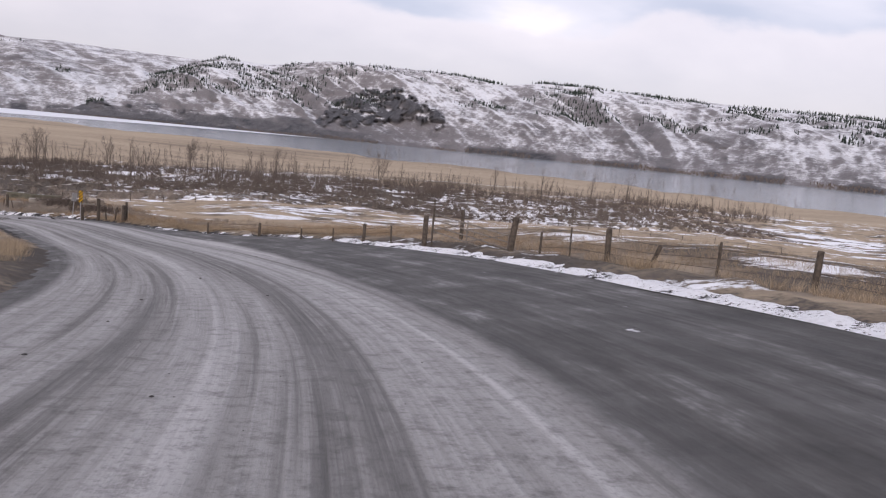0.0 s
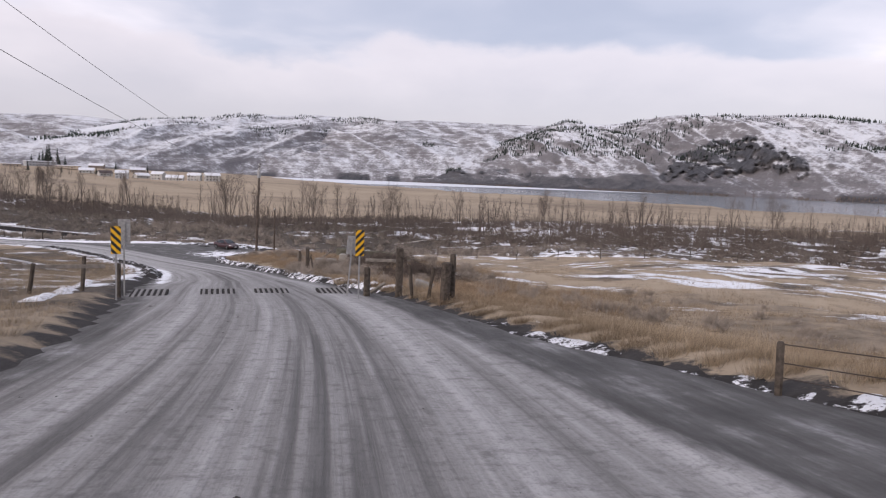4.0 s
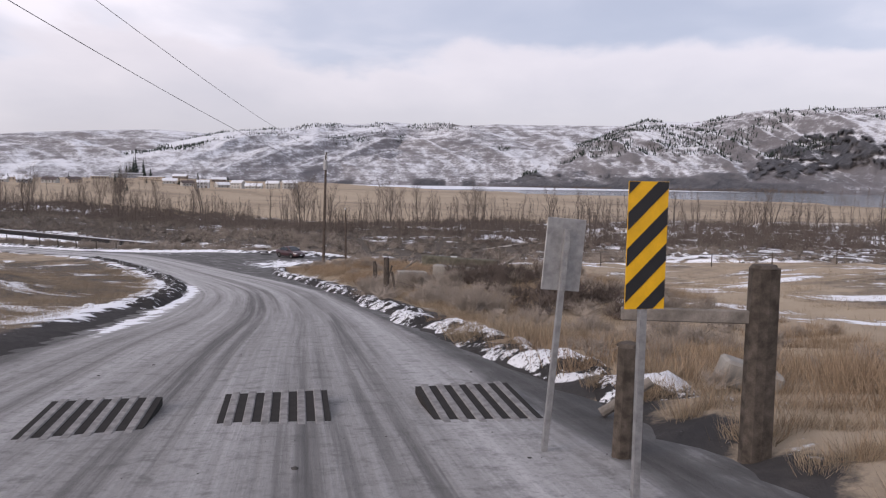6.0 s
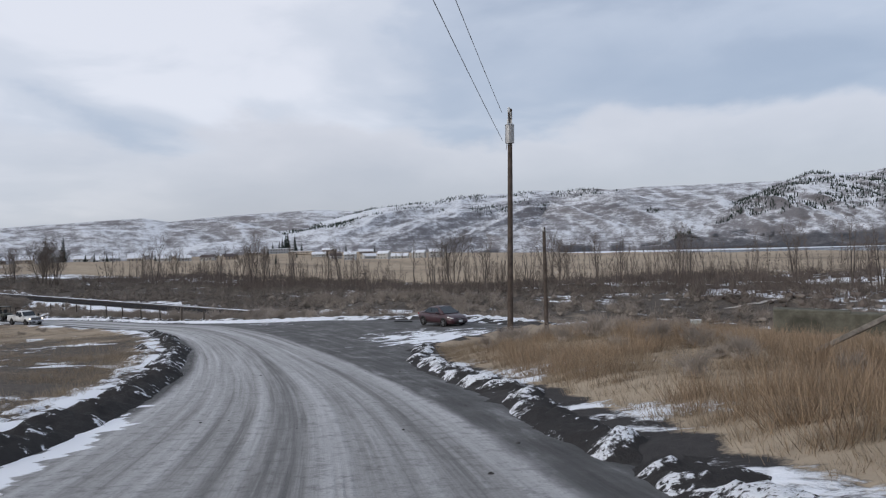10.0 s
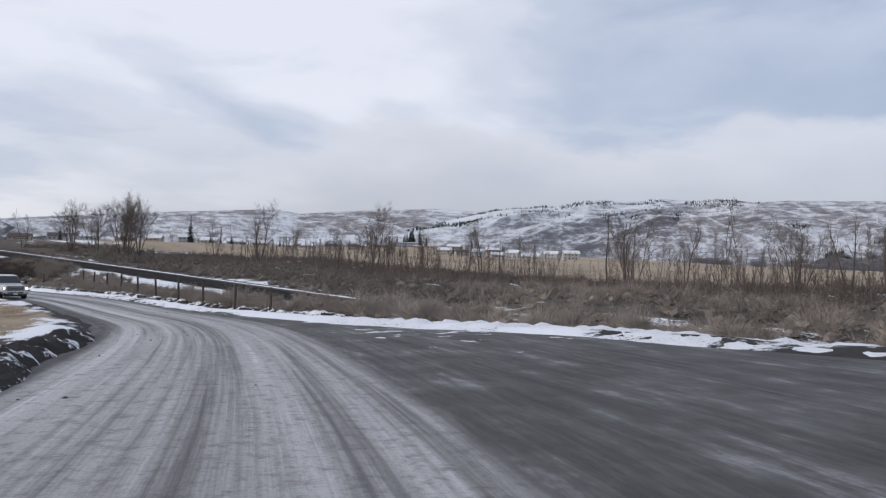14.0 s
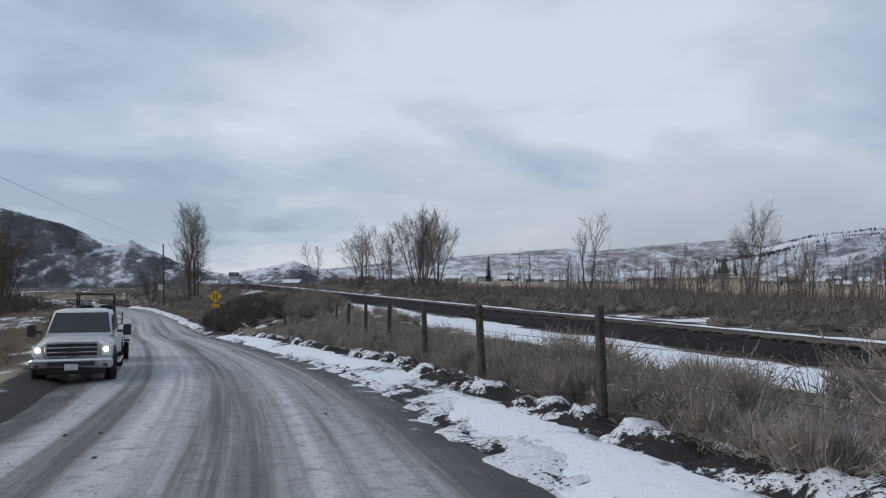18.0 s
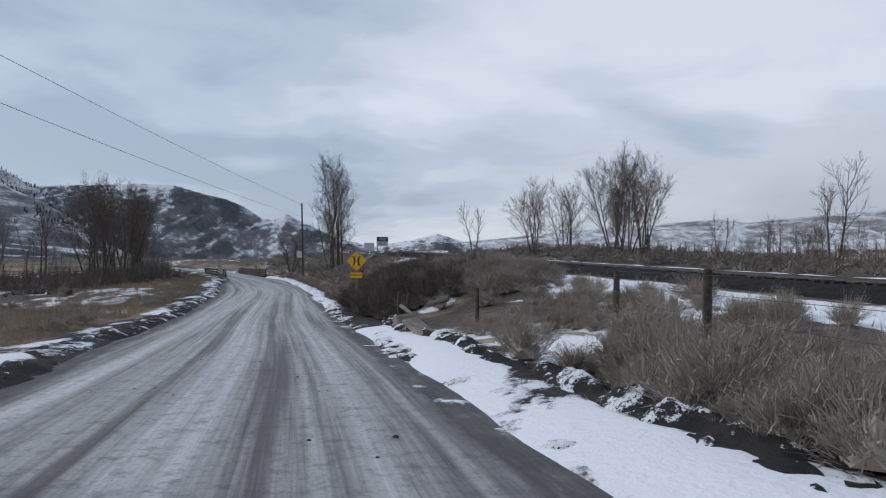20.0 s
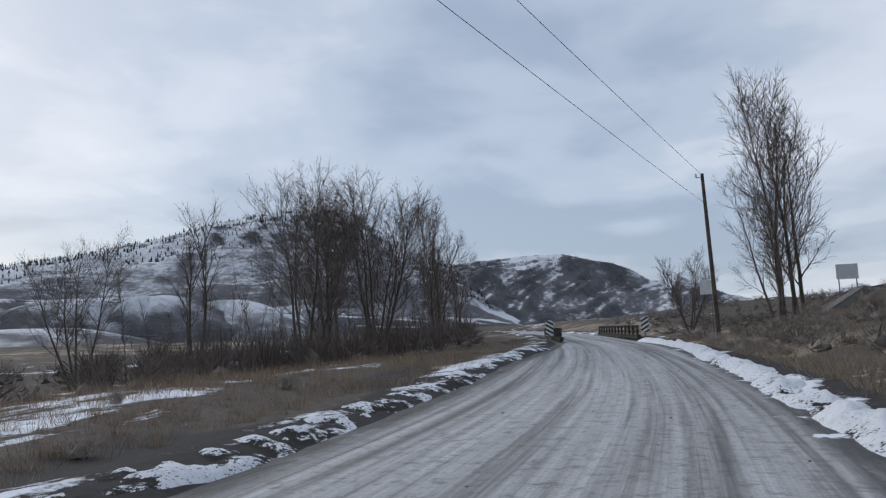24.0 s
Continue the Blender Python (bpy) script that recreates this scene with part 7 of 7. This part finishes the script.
M_MAROON = car_paint("dusty_maroon_paint", (0.042, 0.010, 0.016))
M_PICKUP = car_paint("dusty_white_paint", (0.62, 0.62, 0.61))
k = Mat("car_glass", 0.05)
k.color((0.02, 0.025, 0.03))
M_CARGLASS = k.m
M_TYRE = paint("tyre_rubber", (0.022, 0.021, 0.020), 0.9, 0, 0.5, 10)
M_RIM = paint("alloy_rim", (0.42, 0.42, 0.43), 0.35, 0.85, 0.3, 8)
M_CHROME = paint("chrome_trim", (0.62, 0.62, 0.64), 0.15, 1.0, 0.1)
M_TRIM = paint("black_trim", (0.02, 0.02, 0.021), 0.6)
k = Mat("headlamp", 0.1)
k.color((0.8, 0.8, 0.78))
M_LAMP = k.m
k = Mat("lit_headlamp", 0.1)
k.color((0.9, 0.85, 0.7))
k.b.inputs["Emission Color"].default_value, k.b.inputs["Emission Strength"].default_value = (1.0, 0.86, 0.62, 1), 5.0
M_LIT = k.m
M_REDLENS = paint("red_lens", (0.25, 0.01, 0.01), 0.2)


def wheel(root, x, y, r, w, sgn):
    hub = Matrix.Translation((x, y, r)) @ Euler((math.pi / 2, 0, 0)).to_matrix().to_4x4()
    bm = bmesh.new()
    prof = [(r * 0.66, -w / 2), (r * 0.92, -w / 2), (r, -w * 0.32), (r, w * 0.32), (r * 0.92, w / 2), (r * 0.66, w / 2)]
    seg = 26
    rings = [[(p[0] * math.cos(2 * math.pi * a / seg), p[0] * math.sin(2 * math.pi * a / seg), p[1]) for p in prof] for a in range(seg + 1)]
    loft(bm, rings, False)
    bmesh.ops.remove_doubles(bm, verts=bm.verts[:], dist=0.0005)
    bmesh.ops.transform(bm, matrix=hub, verts=bm.verts[:])
    wh = part("wheel", bm, M_TYRE, root, "black rubber tyre on a rim")
    bm = bmesh.new()
    bmesh.ops.create_cone(bm, cap_ends=True, segments=seg, radius1=r * 0.67, radius2=r * 0.67, depth=w * 0.55)
    bmesh.ops.transform(bm, matrix=hub, verts=bm.verts[:])
    part("hub_well", bm, M_TRIM, wh)
    bm = bmesh.new()
    for a in range(5):
        m = Matrix.Rotation(2 * math.pi * a / 5, 4, "Z")
        bmesh.ops.create_cube(bm, size=1, matrix=m @ Matrix.Translation((r * 0.36, 0, -sgn * w * 0.36)) @ Matrix.Diagonal((r * 0.60, r * 0.17, w * 0.12, 1)))
    bmesh.ops.create_cone(bm, cap_ends=True, segments=14, radius1=r * 0.17, radius2=r * 0.13, depth=w * 0.2, matrix=Matrix.Translation((0, 0, -sgn * w * 0.36)))
    for a in range(seg):
        a0, a1 = 2 * math.pi * a / seg, 2 * math.pi * (a + 1) / seg
        q = [(math.cos(b) * c_, math.sin(b) * c_, -sgn * w * 0.40) for b, c_ in ((a0, r * 0.60), (a1, r * 0.60), (a1, r * 0.67), (a0, r * 0.67))]
        bm.faces.new([bm.verts.new(p) for p in q])
    bmesh.ops.transform(bm, matrix=hub, verts=bm.verts[:])
    part("rim", bm, M_RIM, wh)


def panel4(pts, material, root, name, label=""):
    bm = bmesh.new()
    f = bm.faces.new([bm.verts.new(p) for p in pts])
    g = bmesh.ops.extrude_face_region(bm, geom=[f])
    n_ = f.normal.copy() if f.normal.length else Vector((0, 0, 1))
    bm.normal_update()
    bmesh.ops.translate(bm, verts=[v for v in g["geom"] if isinstance(v, bmesh.types.BMVert)], vec=f.normal * 0.012)
    bmesh.ops.recalc_face_normals(bm, faces=bm.faces)
    return part(name, bm, material, root, label)


def sedan(x, y, z, turn):
    root = at("sedan", x, y, z, turn, "dusty dark maroon sedan parked on the gravel pull-out", "car")
    st = [(-2.28, 0.42, 0.78, 0.62), (-2.20, 0.30, 0.96, 0.78), (-1.95, 0.24, 1.02, 0.86), (-1.3, 0.20, 1.00, 0.895), (-0.4, 0.18, 0.97, 0.90), (0.5, 0.18, 0.96, 0.90), (1.0, 0.19, 0.97, 0.895), (1.5, 0.20, 0.90, 0.88), (1.95, 0.22, 0.80, 0.83), (2.2, 0.26, 0.70, 0.72), (2.30, 0.36, 0.58, 0.58)]
    part("body", loft(bmesh.new(), [body_ring(*q) for q in st]), M_MAROON, root)
    roof = [(-1.75, 1.00, 0.70, 0.80), (-1.35, 1.18, 0.64, 0.80), (-0.85, 1.41, 0.56, 0.78), (-0.2, 1.47, 0.56, 0.78), (0.25, 1.43, 0.56, 0.78), (0.75, 1.20, 0.62, 0.79), (1.2, 0.97, 0.70, 0.80)]
    rings = []
    for rx_, rz_, rw, bw in roof:
        rings.append([(rx_, -bw, 0.92), (rx_, -(bw + rw) / 2 - 0.02, (0.92 + rz_) / 2), (rx_, -rw, rz_ - 0.03), (rx_, -rw * 0.6, rz_), (rx_, rw * 0.6, rz_), (rx_, rw, rz_ - 0.03), (rx_, (bw + rw) / 2 + 0.02, (0.92 + rz_) / 2), (rx_, bw, 0.92)])
    part("cabin", loft(bmesh.new(), rings), M_MAROON, root, "maroon roof and pillars")
    for sg in (-1, 1):
        ws = lambda x_, z_: (x_, sg * (0.795 - 0.205 * (z_ - 0.95) / 0.46 + 0.028), z_)
        panel4([ws(-1.38, 1.02), ws(-0.42, 1.00), ws(-0.42, 1.36), ws(-0.85, 1.34)], M_CARGLASS, root, "side_window", "tinted rear side window")
        panel4([ws(-0.36, 1.00), ws(0.72, 1.00), ws(0.22, 1.35), ws(-0.36, 1.37)], M_CARGLASS, root, "side_window", "tinted front side window")
        part("window_trim", box(bmesh.new(), (-0.35, sg * 0.83, 0.985), (2.2, 0.015, 0.025)), M_CHROME, root, "chrome strip under the windows")
        part("mirror", box(bmesh.new(), (0.62, sg * 0.95, 1.02), (0.16, 0.2, 0.13), None, 0.04), M_MAROON, root)
        part("door_handle", box(bmesh.new(), (-0.45, sg * 0.905, 0.83), (0.18, 0.03, 0.03), None, 0.008), M_MAROON, root)
        part("door_handle", box(bmesh.new(), (0.35, sg * 0.905, 0.83), (0.18, 0.03, 0.03), None, 0.008), M_MAROON, root)
        part("headlight", loft(bmesh.new(), [[(1.78, sg * 0.80, 0.66), (1.78, sg * 0.84, 0.78), (1.78, sg * 0.7, 0.80), (1.78, sg * 0.6, 0.68)], [(2.20, sg * 0.62, 0.62), (2.20, sg * 0.66, 0.69), (2.20, sg * 0.5, 0.70), (2.20, sg * 0.42, 0.63)]]), M_LAMP, root, "clear headlight")
        part("tail_light", box(bmesh.new(), (-2.17, sg * 0.66, 0.83), (0.14, 0.24, 0.16), None, 0.03), M_REDLENS, root)
        part("sill", box(bmesh.new(), (0, sg * 0.84, 0.24), (2.2, 0.06, 0.10), None, 0.02), M_TRIM, root)
        for xx in (-1.36, 1.33):
            arch = bmesh.new()
            bmesh.ops.create_cone(arch, cap_ends=True, segments=24, radius1=0.375, radius2=0.375, depth=0.10, matrix=Matrix.Translation((xx, sg * 0.852, 0.34)) @ Euler((math.pi / 2, 0, 0)).to_matrix().to_4x4())
            part("wheel_arch", arch, M_TRIM, root)
            wheel(root, xx, sg * 0.82, 0.325, 0.21, sg)
    panel4([(0.80, -0.60, 1.19), (0.80, 0.60, 1.19), (0.30, 0.52, 1.43), (0.30, -0.52, 1.43)], M_CARGLASS, root, "windscreen_top")
    panel4([(1.22, -0.68, 0.985), (1.22, 0.68, 0.985), (0.79, 0.60, 1.205), (0.79, -0.60, 1.205)], M_CARGLASS, root, "windscreen")
    panel4([(-1.78, 0.66, 1.02), (-1.78, -0.66, 1.02), (-1.38, -0.62, 1.19), (-1.38, 0.62, 1.19)], M_CARGLASS, root, "rear_window")
    part("grille", box(bmesh.new(), (2.235, 0, 0.60), (0.10, 0.72, 0.10), None, 0.02), M_TRIM, root)
    part("grille_bar", box(bmesh.new(), (2.27, 0, 0.665), (0.06, 0.80, 0.025)), M_CHROME, root)
    part("lower_grille", box(bmesh.new(), (2.25, 0, 0.40), (0.12, 0.95, 0.13), None, 0.02), M_TRIM, root)
    part("number_plate", box(bmesh.new(), (2.315, 0, 0.46), (0.02, 0.32, 0.15)), M_WHITE, root)
    return root


def pickup(x, y, z, turn):
    root = at("pickup_truck", x, y, z, turn, "dusty white crew-cab pickup with headlights on", "truck")
    W_ = 1.0
    hood = [(0.75, 0.55, 1.22, W_ * 0.97), (1.4, 0.55, 1.20, W_ * 0.97), (2.0, 0.55, 1.16, W_ * 0.96), (2.5, 0.56, 1.12, W_ * 0.94), (2.72, 0.58, 1.06, W_ * 0.90)]
    part("front_body", loft(bmesh.new(), [body_ring(*q, 0.97, 0.90) for q in hood]), M_PICKUP, root, "white bonnet and front wings")
    cab = [(-1.55, 0.52, 1.25, W_ * 0.97), (-0.6, 0.50, 1.25, W_ * 0.98), (0.3, 0.50, 1.24, W_ * 0.98), (0.8, 0.52, 1.22, W_ * 0.97)]
    part("cab_body", loft(bmesh.new(), [body_ring(*q, 0.97, 0.95) for q in cab]), M_PICKUP, root)
    top = [(-1.50, 1.24, 0.86, 0.88), (-1.38, 1.86, 0.76, 0.88), (-0.9, 1.95, 0.76, 0.88), (-0.2, 1.95, 0.76, 0.88), (0.12, 1.88, 0.76, 0.88), (0.92, 1.26, 0.84, 0.90)]
    rings = [[(a, -d, 1.20), (a, -(c_ + d) / 2, (1.2 + b) / 2), (a, -c_, b - 0.05), (a, -c_ * 0.7, b), (a, c_ * 0.7, b), (a, c_, b - 0.05), (a, (c_ + d) / 2, (1.2 + b) / 2), (a, d, 1.20)] for a, b, c_, d in top]
    part("cabin", loft(bmesh.new(), rings), M_PICKUP, root, "white cab roof and pillars")
    panel4([(0.90, -0.80, 1.32), (0.90, 0.80, 1.32), (0.22, 0.70, 1.85), (0.22, -0.70, 1.85)], M_CARGLASS, root, "windscreen", "dark windscreen")
    for sg in (-1, 1):
        yy = lambda z_: sg * (0.90 - 0.10 * (z_ - 1.25) / 0.6 + 0.012)
        panel4([(-1.3, yy(1.3), 1.3), (-0.45, yy(1.3), 1.3), (-0.45, yy(1.8), 1.8), (-1.22, yy(1.8), 1.8)], M_CARGLASS, root, "side_window")
        panel4([(-0.35, yy(1.3), 1.3), (0.68, yy(1.3), 1.3), (0.15, yy(1.8), 1.8), (-0.35, yy(1.8), 1.8)], M_CARGLASS, root, "side_window")
        part("bed_side", box(bmesh.new(), (-2.65, sg * 0.93, 0.92), (2.1, 0.12, 0.78), None, 0.03), M_PICKUP, root, "white cargo bed side")
        lamp = part("headlight", box(bmesh.new(), (2.70, sg * 0.80, 0.93), (0.16, 0.26, 0.30), None, 0.03), M_LAMP, root, "clear headlight with a lit bulb")
        part("bulb", rod(bmesh.new(), (2.775, sg * 0.80, 0.96), (2.79, sg * 0.80, 0.96), 0.075, 0.065, 14), M_LIT, lamp, "lit warm bulb")
        part("fog_light", box(bmesh.new(), (2.86, sg * 0.80, 0.56), (0.06, 0.16, 0.10), None, 0.02), M_TRIM, root)
        arm = part("mirror_arm", box(bmesh.new(), (0.72, sg * 1.08, 1.32), (0.06, 0.22, 0.06)), M_TRIM, root)
        part("mirror", box(bmesh.new(), (0.72, sg * 1.24, 1.36), (0.14, 0.22, 0.32), None, 0.03), M_TRIM, arm, "large black towing mirror")
        part("running_board", box(bmesh.new(), (-0.3, sg * 0.98, 0.42), (2.2, 0.18, 0.06), None, 0.015), M_CHROME, root)
        for xx in (1.75, -2.35):
            arch = bmesh.new()
            bmesh.ops.create_cone(arch, cap_ends=True, segments=24, radius1=0.48, radius2=0.48, depth=0.12, matrix=Matrix.Translation((xx, sg * 0.94, 0.50)) @ Euler((math.pi / 2, 0, 0)).to_matrix().to_4x4())
            part("wheel_arch", arch, M_TRIM, root)
            wheel(root, xx, sg * 0.88, 0.41, 0.28, sg)
    part("tailgate", box(bmesh.new(), (-3.68, 0, 0.92), (0.08, 1.75, 0.75), None, 0.02), M_PICKUP, root)
    part("bed_floor", box(bmesh.new(), (-2.65, 0, 0.66), (2.1, 1.75, 0.08)), M_TRIM, root)
    part("chassis", box(bmesh.new(), (-0.6, 0, 0.46), (6.0, 1.3, 0.2)), M_TRIM, root)
    gr = part("grille", box(bmesh.new(), (2.73, 0, 0.95), (0.10, 1.26, 0.42), None, 0.03), M_TRIM, root, "dark grille in a chrome frame")
    for zz_, hh_ in ((0.765, 0.05), (0.89, 0.035), (1.01, 0.035), (1.135, 0.06)):
        part("grille_bar", box(bmesh.new(), (2.79, 0, zz_), (0.03, 1.24, hh_), None, 0.008), M_CHROME, gr, "chrome bar")
    for sg in (-1, 1):
        part("grille_bar", box(bmesh.new(), (2.79, sg * 0.61, 0.95), (0.03, 0.05, 0.36), None, 0.008), M_CHROME, gr, "chrome bar")
    part("badge", box(bmesh.new(), (2.812, 0, 0.95), (0.014, 0.24, 0.10), None, 0.004), M_TRIM, gr)
    bp = part("bumper", box(bmesh.new(), (2.78, 0, 0.60), (0.22, 1.96, 0.26), None, 0.05), M_CHROME, root, "chrome front bumper")
    part("air_slot", box(bmesh.new(), (2.895, 0, 0.60), (0.012, 1.1, 0.10)), M_TRIM, bp)
    part("number_plate", box(bmesh.new(), (2.905, 0, 0.52), (0.014, 0.32, 0.16)), M_WHITE, bp)
    part("air_dam", box(bmesh.new(), (2.65, 0, 0.40), (0.2, 1.6, 0.16), None, 0.03), M_TRIM, root)
    return root


def side_by_side(x, y, z, turn):
    root = at("off_road_buggy", x, y, z, turn, "dark green roofed off-road buggy tied on the trailer", "buggy")
    M_OLIVE = paint("olive_plastic", (0.06, 0.065, 0.055), 0.6)
    part("roof", box(bmesh.new(), (0, 0, 1.95), (1.7, 1.4, 0.10), None, 0.04), M_OLIVE, root)
    part("bonnet", box(bmesh.new(), (0.95, 0, 0.85), (0.8, 1.25, 0.4), (0, 0.12, 0), 0.08), M_OLIVE, root)
    part("tub", box(bmesh.new(), (-0.1, 0, 0.75), (1.6, 1.35, 0.4), None, 0.05), M_OLIVE, root)
    part("cargo_box", box(bmesh.new(), (-1.1, 0, 0.95), (0.8, 1.35, 0.35), None, 0.04), M_OLIVE, root)
    for sg in (-1, 1):
        for xx in (0.62, -0.75):
            part("roll_bar", rod(bmesh.new(), (xx, sg * 0.66, 0.8), (xx * 0.85, sg * 0.62, 1.92), 0.03), M_TRIM, root)
        part("seat", box(bmesh.new(), (-0.35, sg * 0.35, 1.15), (0.2, 0.5, 0.7), (0, -0.15, 0), 0.05), M_TRIM, root)
        for xx in (0.95, -0.95):
            wheel(root, xx, sg * 0.62, 0.33, 0.26, sg)
    return root


def trailer(x, y, z, turn):
    root = at("utility_trailer", x, y, z, turn, "black steel utility trailer with a raised ramp", "trailer")
    part("deck", box(bmesh.new(), (0, 0, 0.55), (3.8, 1.9, 0.10)), M_TRIM, root)
    for sg in (-1, 1):
        part("side_rail", box(bmesh.new(), (0, sg * 0.98, 0.95), (3.8, 0.06, 0.06)), M_TRIM, root)
        for j in range(5):
            part("stake", box(bmesh.new(), (-1.85 + 0.92 * j, sg * 0.98, 0.75), (0.05, 0.05, 0.45)), M_TRIM, root)
        part("ramp", box(bmesh.new(), (-1.95, sg * 0.9, 1.15), (0.05, 0.05, 1.25)), M_TRIM, root)
        part("fender", box(bmesh.new(), (-0.3, sg * 1.08, 0.74), (0.85, 0.26, 0.06), None, 0.02), M_TRIM, root)
        wheel(root, -0.3, sg * 1.08, 0.33, 0.2, sg)
    for j in range(6):
        part("ramp_bar", box(bmesh.new(), (-1.95, 0, 0.62 + 0.22 * j), (0.05, 1.8, 0.05)), M_GALV, root)
    part("drawbar", box(bmesh.new(), (2.5, 0, 0.5), (1.4, 0.1, 0.1)), M_TRIM, root)
    return root


def road_spot(s, off):
    i_ = int(np.argmin(np.abs(RS - s)))
    return RP[i_, 0] + RN[i_, 0] * off, RP[i_, 1] + RN[i_, 1] * off, RP[i_, 2] - 0.012 * abs(off - 1), math.atan2(tangent[i_, 1], tangent[i_, 0])


def sheet_z(x, y):
    """Height of the gravel itself, pull-outs included."""
    i_, l_ = near_road(np.array([x]), np.array([y]))
    i_, l_ = int(i_[0]), float(l_[0])
    return RP[i_, 2] + BANKED[i_] * max(-l_ - 3, 0) - (0.012 * abs(l_ - 1) if abs(l_) < 8 else 0.09)


sedan(-93.3, 122.3, sheet_z(-93.3, 122.3), math.atan2(-0.75, 3.5))
px_, py_, pz_, pt = road_spot(223.5, 4.3)
pickup(px_, py_, pz_, pt + math.pi)
px_, py_, pz_, pt = road_spot(230.5, 4.3)
trailer(px_, py_, pz_, pt + math.pi)
side_by_side(px_, py_, pz_ + 0.60, pt + math.pi)


# ---- the village beyond the field ----
M_ROOFSNOW = paint("snowy_roof", (0.72, 0.74, 0.78), 0.8, 0, 0.12, 0.6)
M_ROOFDARK = paint("dark_shingle_roof", (0.12, 0.10, 0.10), 0.9, 0, 0.3, 0.6)
M_SIDING = [paint("pale_siding", (0.46, 0.45, 0.43), 0.7, 0, 0.12, 0.5), paint("tan_siding", (0.42, 0.35, 0.28), 0.7, 0, 0.15, 0.5), paint("brown_siding", (0.22, 0.17, 0.14), 0.8, 0, 0.2, 0.5), paint("grey_siding", (0.40, 0.41, 0.43), 0.7, 0, 0.15, 0.5)]
M_PANE = M_CARGLASS


def house(x, y, turn, w, d, h, roof_m, wall_m, label, flat_top=False, storeys=1):
    root = at("house", x, y, gz(x, y) - 0.2, turn, label, "house", "village houses")
    part("wall", box(bmesh.new(), (0, 0, h / 2), (w, d, h)), wall_m, root)
    bm = bmesh.new()
    rise = 0.25 if flat_top else d * 0.27
    o_ = 0.5
    ring = lambda xx: [(xx, -d / 2 - o_, h - 0.12), (xx, 0, h + rise), (xx, d / 2 + o_, h - 0.12), (xx, d / 2 + o_, h + 0.12), (xx, 0, h + rise + 0.28), (xx, -d / 2 - o_, h + 0.12)]
    loft(bm, [ring(-w / 2 - o_), ring(w / 2 + o_)])
    for f in bm.faces:
        f.smooth = False
    rf = part("roof", bm, roof_m, root)
    if not flat_top:
        part("chimney", box(bmesh.new(), (w * 0.22, 0.4, h + rise + 0.3), (0.7, 0.7, 1.1)), M_SIDING[2], rf)
        for sg in (-1, 1):
            bm = bmesh.new()
            a = [bm.verts.new(p) for p in ((sg * w / 2, -d / 2, h), (sg * w / 2, d / 2, h), (sg * w / 2, 0, h + rise))]
            bm.faces.new(a if sg > 0 else a[::-1])
            part("gable", bm, wall_m, root)
    for st in range(storeys):
        zc = h * (st + 0.55) / storeys
        for j in range(int(w // 3)):
            xx = -w / 2 + 1.6 + 3.0 * j
            win = part("window", box(bmesh.new(), (xx, -d / 2 - 0.03, zc), (1.4, 0.10, 1.2)), M_WHITE, root)
            part("pane", box(bmesh.new(), (xx, -d / 2 - 0.07, zc), (1.2, 0.06, 1.0)), M_PANE, win)
    part("door", box(bmesh.new(), (w * 0.3, -d / 2 - 0.04, 1.0), (1.0, 0.1, 2.0)), M_SIDING[2], root)
    return root


hr = np.random.default_rng(5)
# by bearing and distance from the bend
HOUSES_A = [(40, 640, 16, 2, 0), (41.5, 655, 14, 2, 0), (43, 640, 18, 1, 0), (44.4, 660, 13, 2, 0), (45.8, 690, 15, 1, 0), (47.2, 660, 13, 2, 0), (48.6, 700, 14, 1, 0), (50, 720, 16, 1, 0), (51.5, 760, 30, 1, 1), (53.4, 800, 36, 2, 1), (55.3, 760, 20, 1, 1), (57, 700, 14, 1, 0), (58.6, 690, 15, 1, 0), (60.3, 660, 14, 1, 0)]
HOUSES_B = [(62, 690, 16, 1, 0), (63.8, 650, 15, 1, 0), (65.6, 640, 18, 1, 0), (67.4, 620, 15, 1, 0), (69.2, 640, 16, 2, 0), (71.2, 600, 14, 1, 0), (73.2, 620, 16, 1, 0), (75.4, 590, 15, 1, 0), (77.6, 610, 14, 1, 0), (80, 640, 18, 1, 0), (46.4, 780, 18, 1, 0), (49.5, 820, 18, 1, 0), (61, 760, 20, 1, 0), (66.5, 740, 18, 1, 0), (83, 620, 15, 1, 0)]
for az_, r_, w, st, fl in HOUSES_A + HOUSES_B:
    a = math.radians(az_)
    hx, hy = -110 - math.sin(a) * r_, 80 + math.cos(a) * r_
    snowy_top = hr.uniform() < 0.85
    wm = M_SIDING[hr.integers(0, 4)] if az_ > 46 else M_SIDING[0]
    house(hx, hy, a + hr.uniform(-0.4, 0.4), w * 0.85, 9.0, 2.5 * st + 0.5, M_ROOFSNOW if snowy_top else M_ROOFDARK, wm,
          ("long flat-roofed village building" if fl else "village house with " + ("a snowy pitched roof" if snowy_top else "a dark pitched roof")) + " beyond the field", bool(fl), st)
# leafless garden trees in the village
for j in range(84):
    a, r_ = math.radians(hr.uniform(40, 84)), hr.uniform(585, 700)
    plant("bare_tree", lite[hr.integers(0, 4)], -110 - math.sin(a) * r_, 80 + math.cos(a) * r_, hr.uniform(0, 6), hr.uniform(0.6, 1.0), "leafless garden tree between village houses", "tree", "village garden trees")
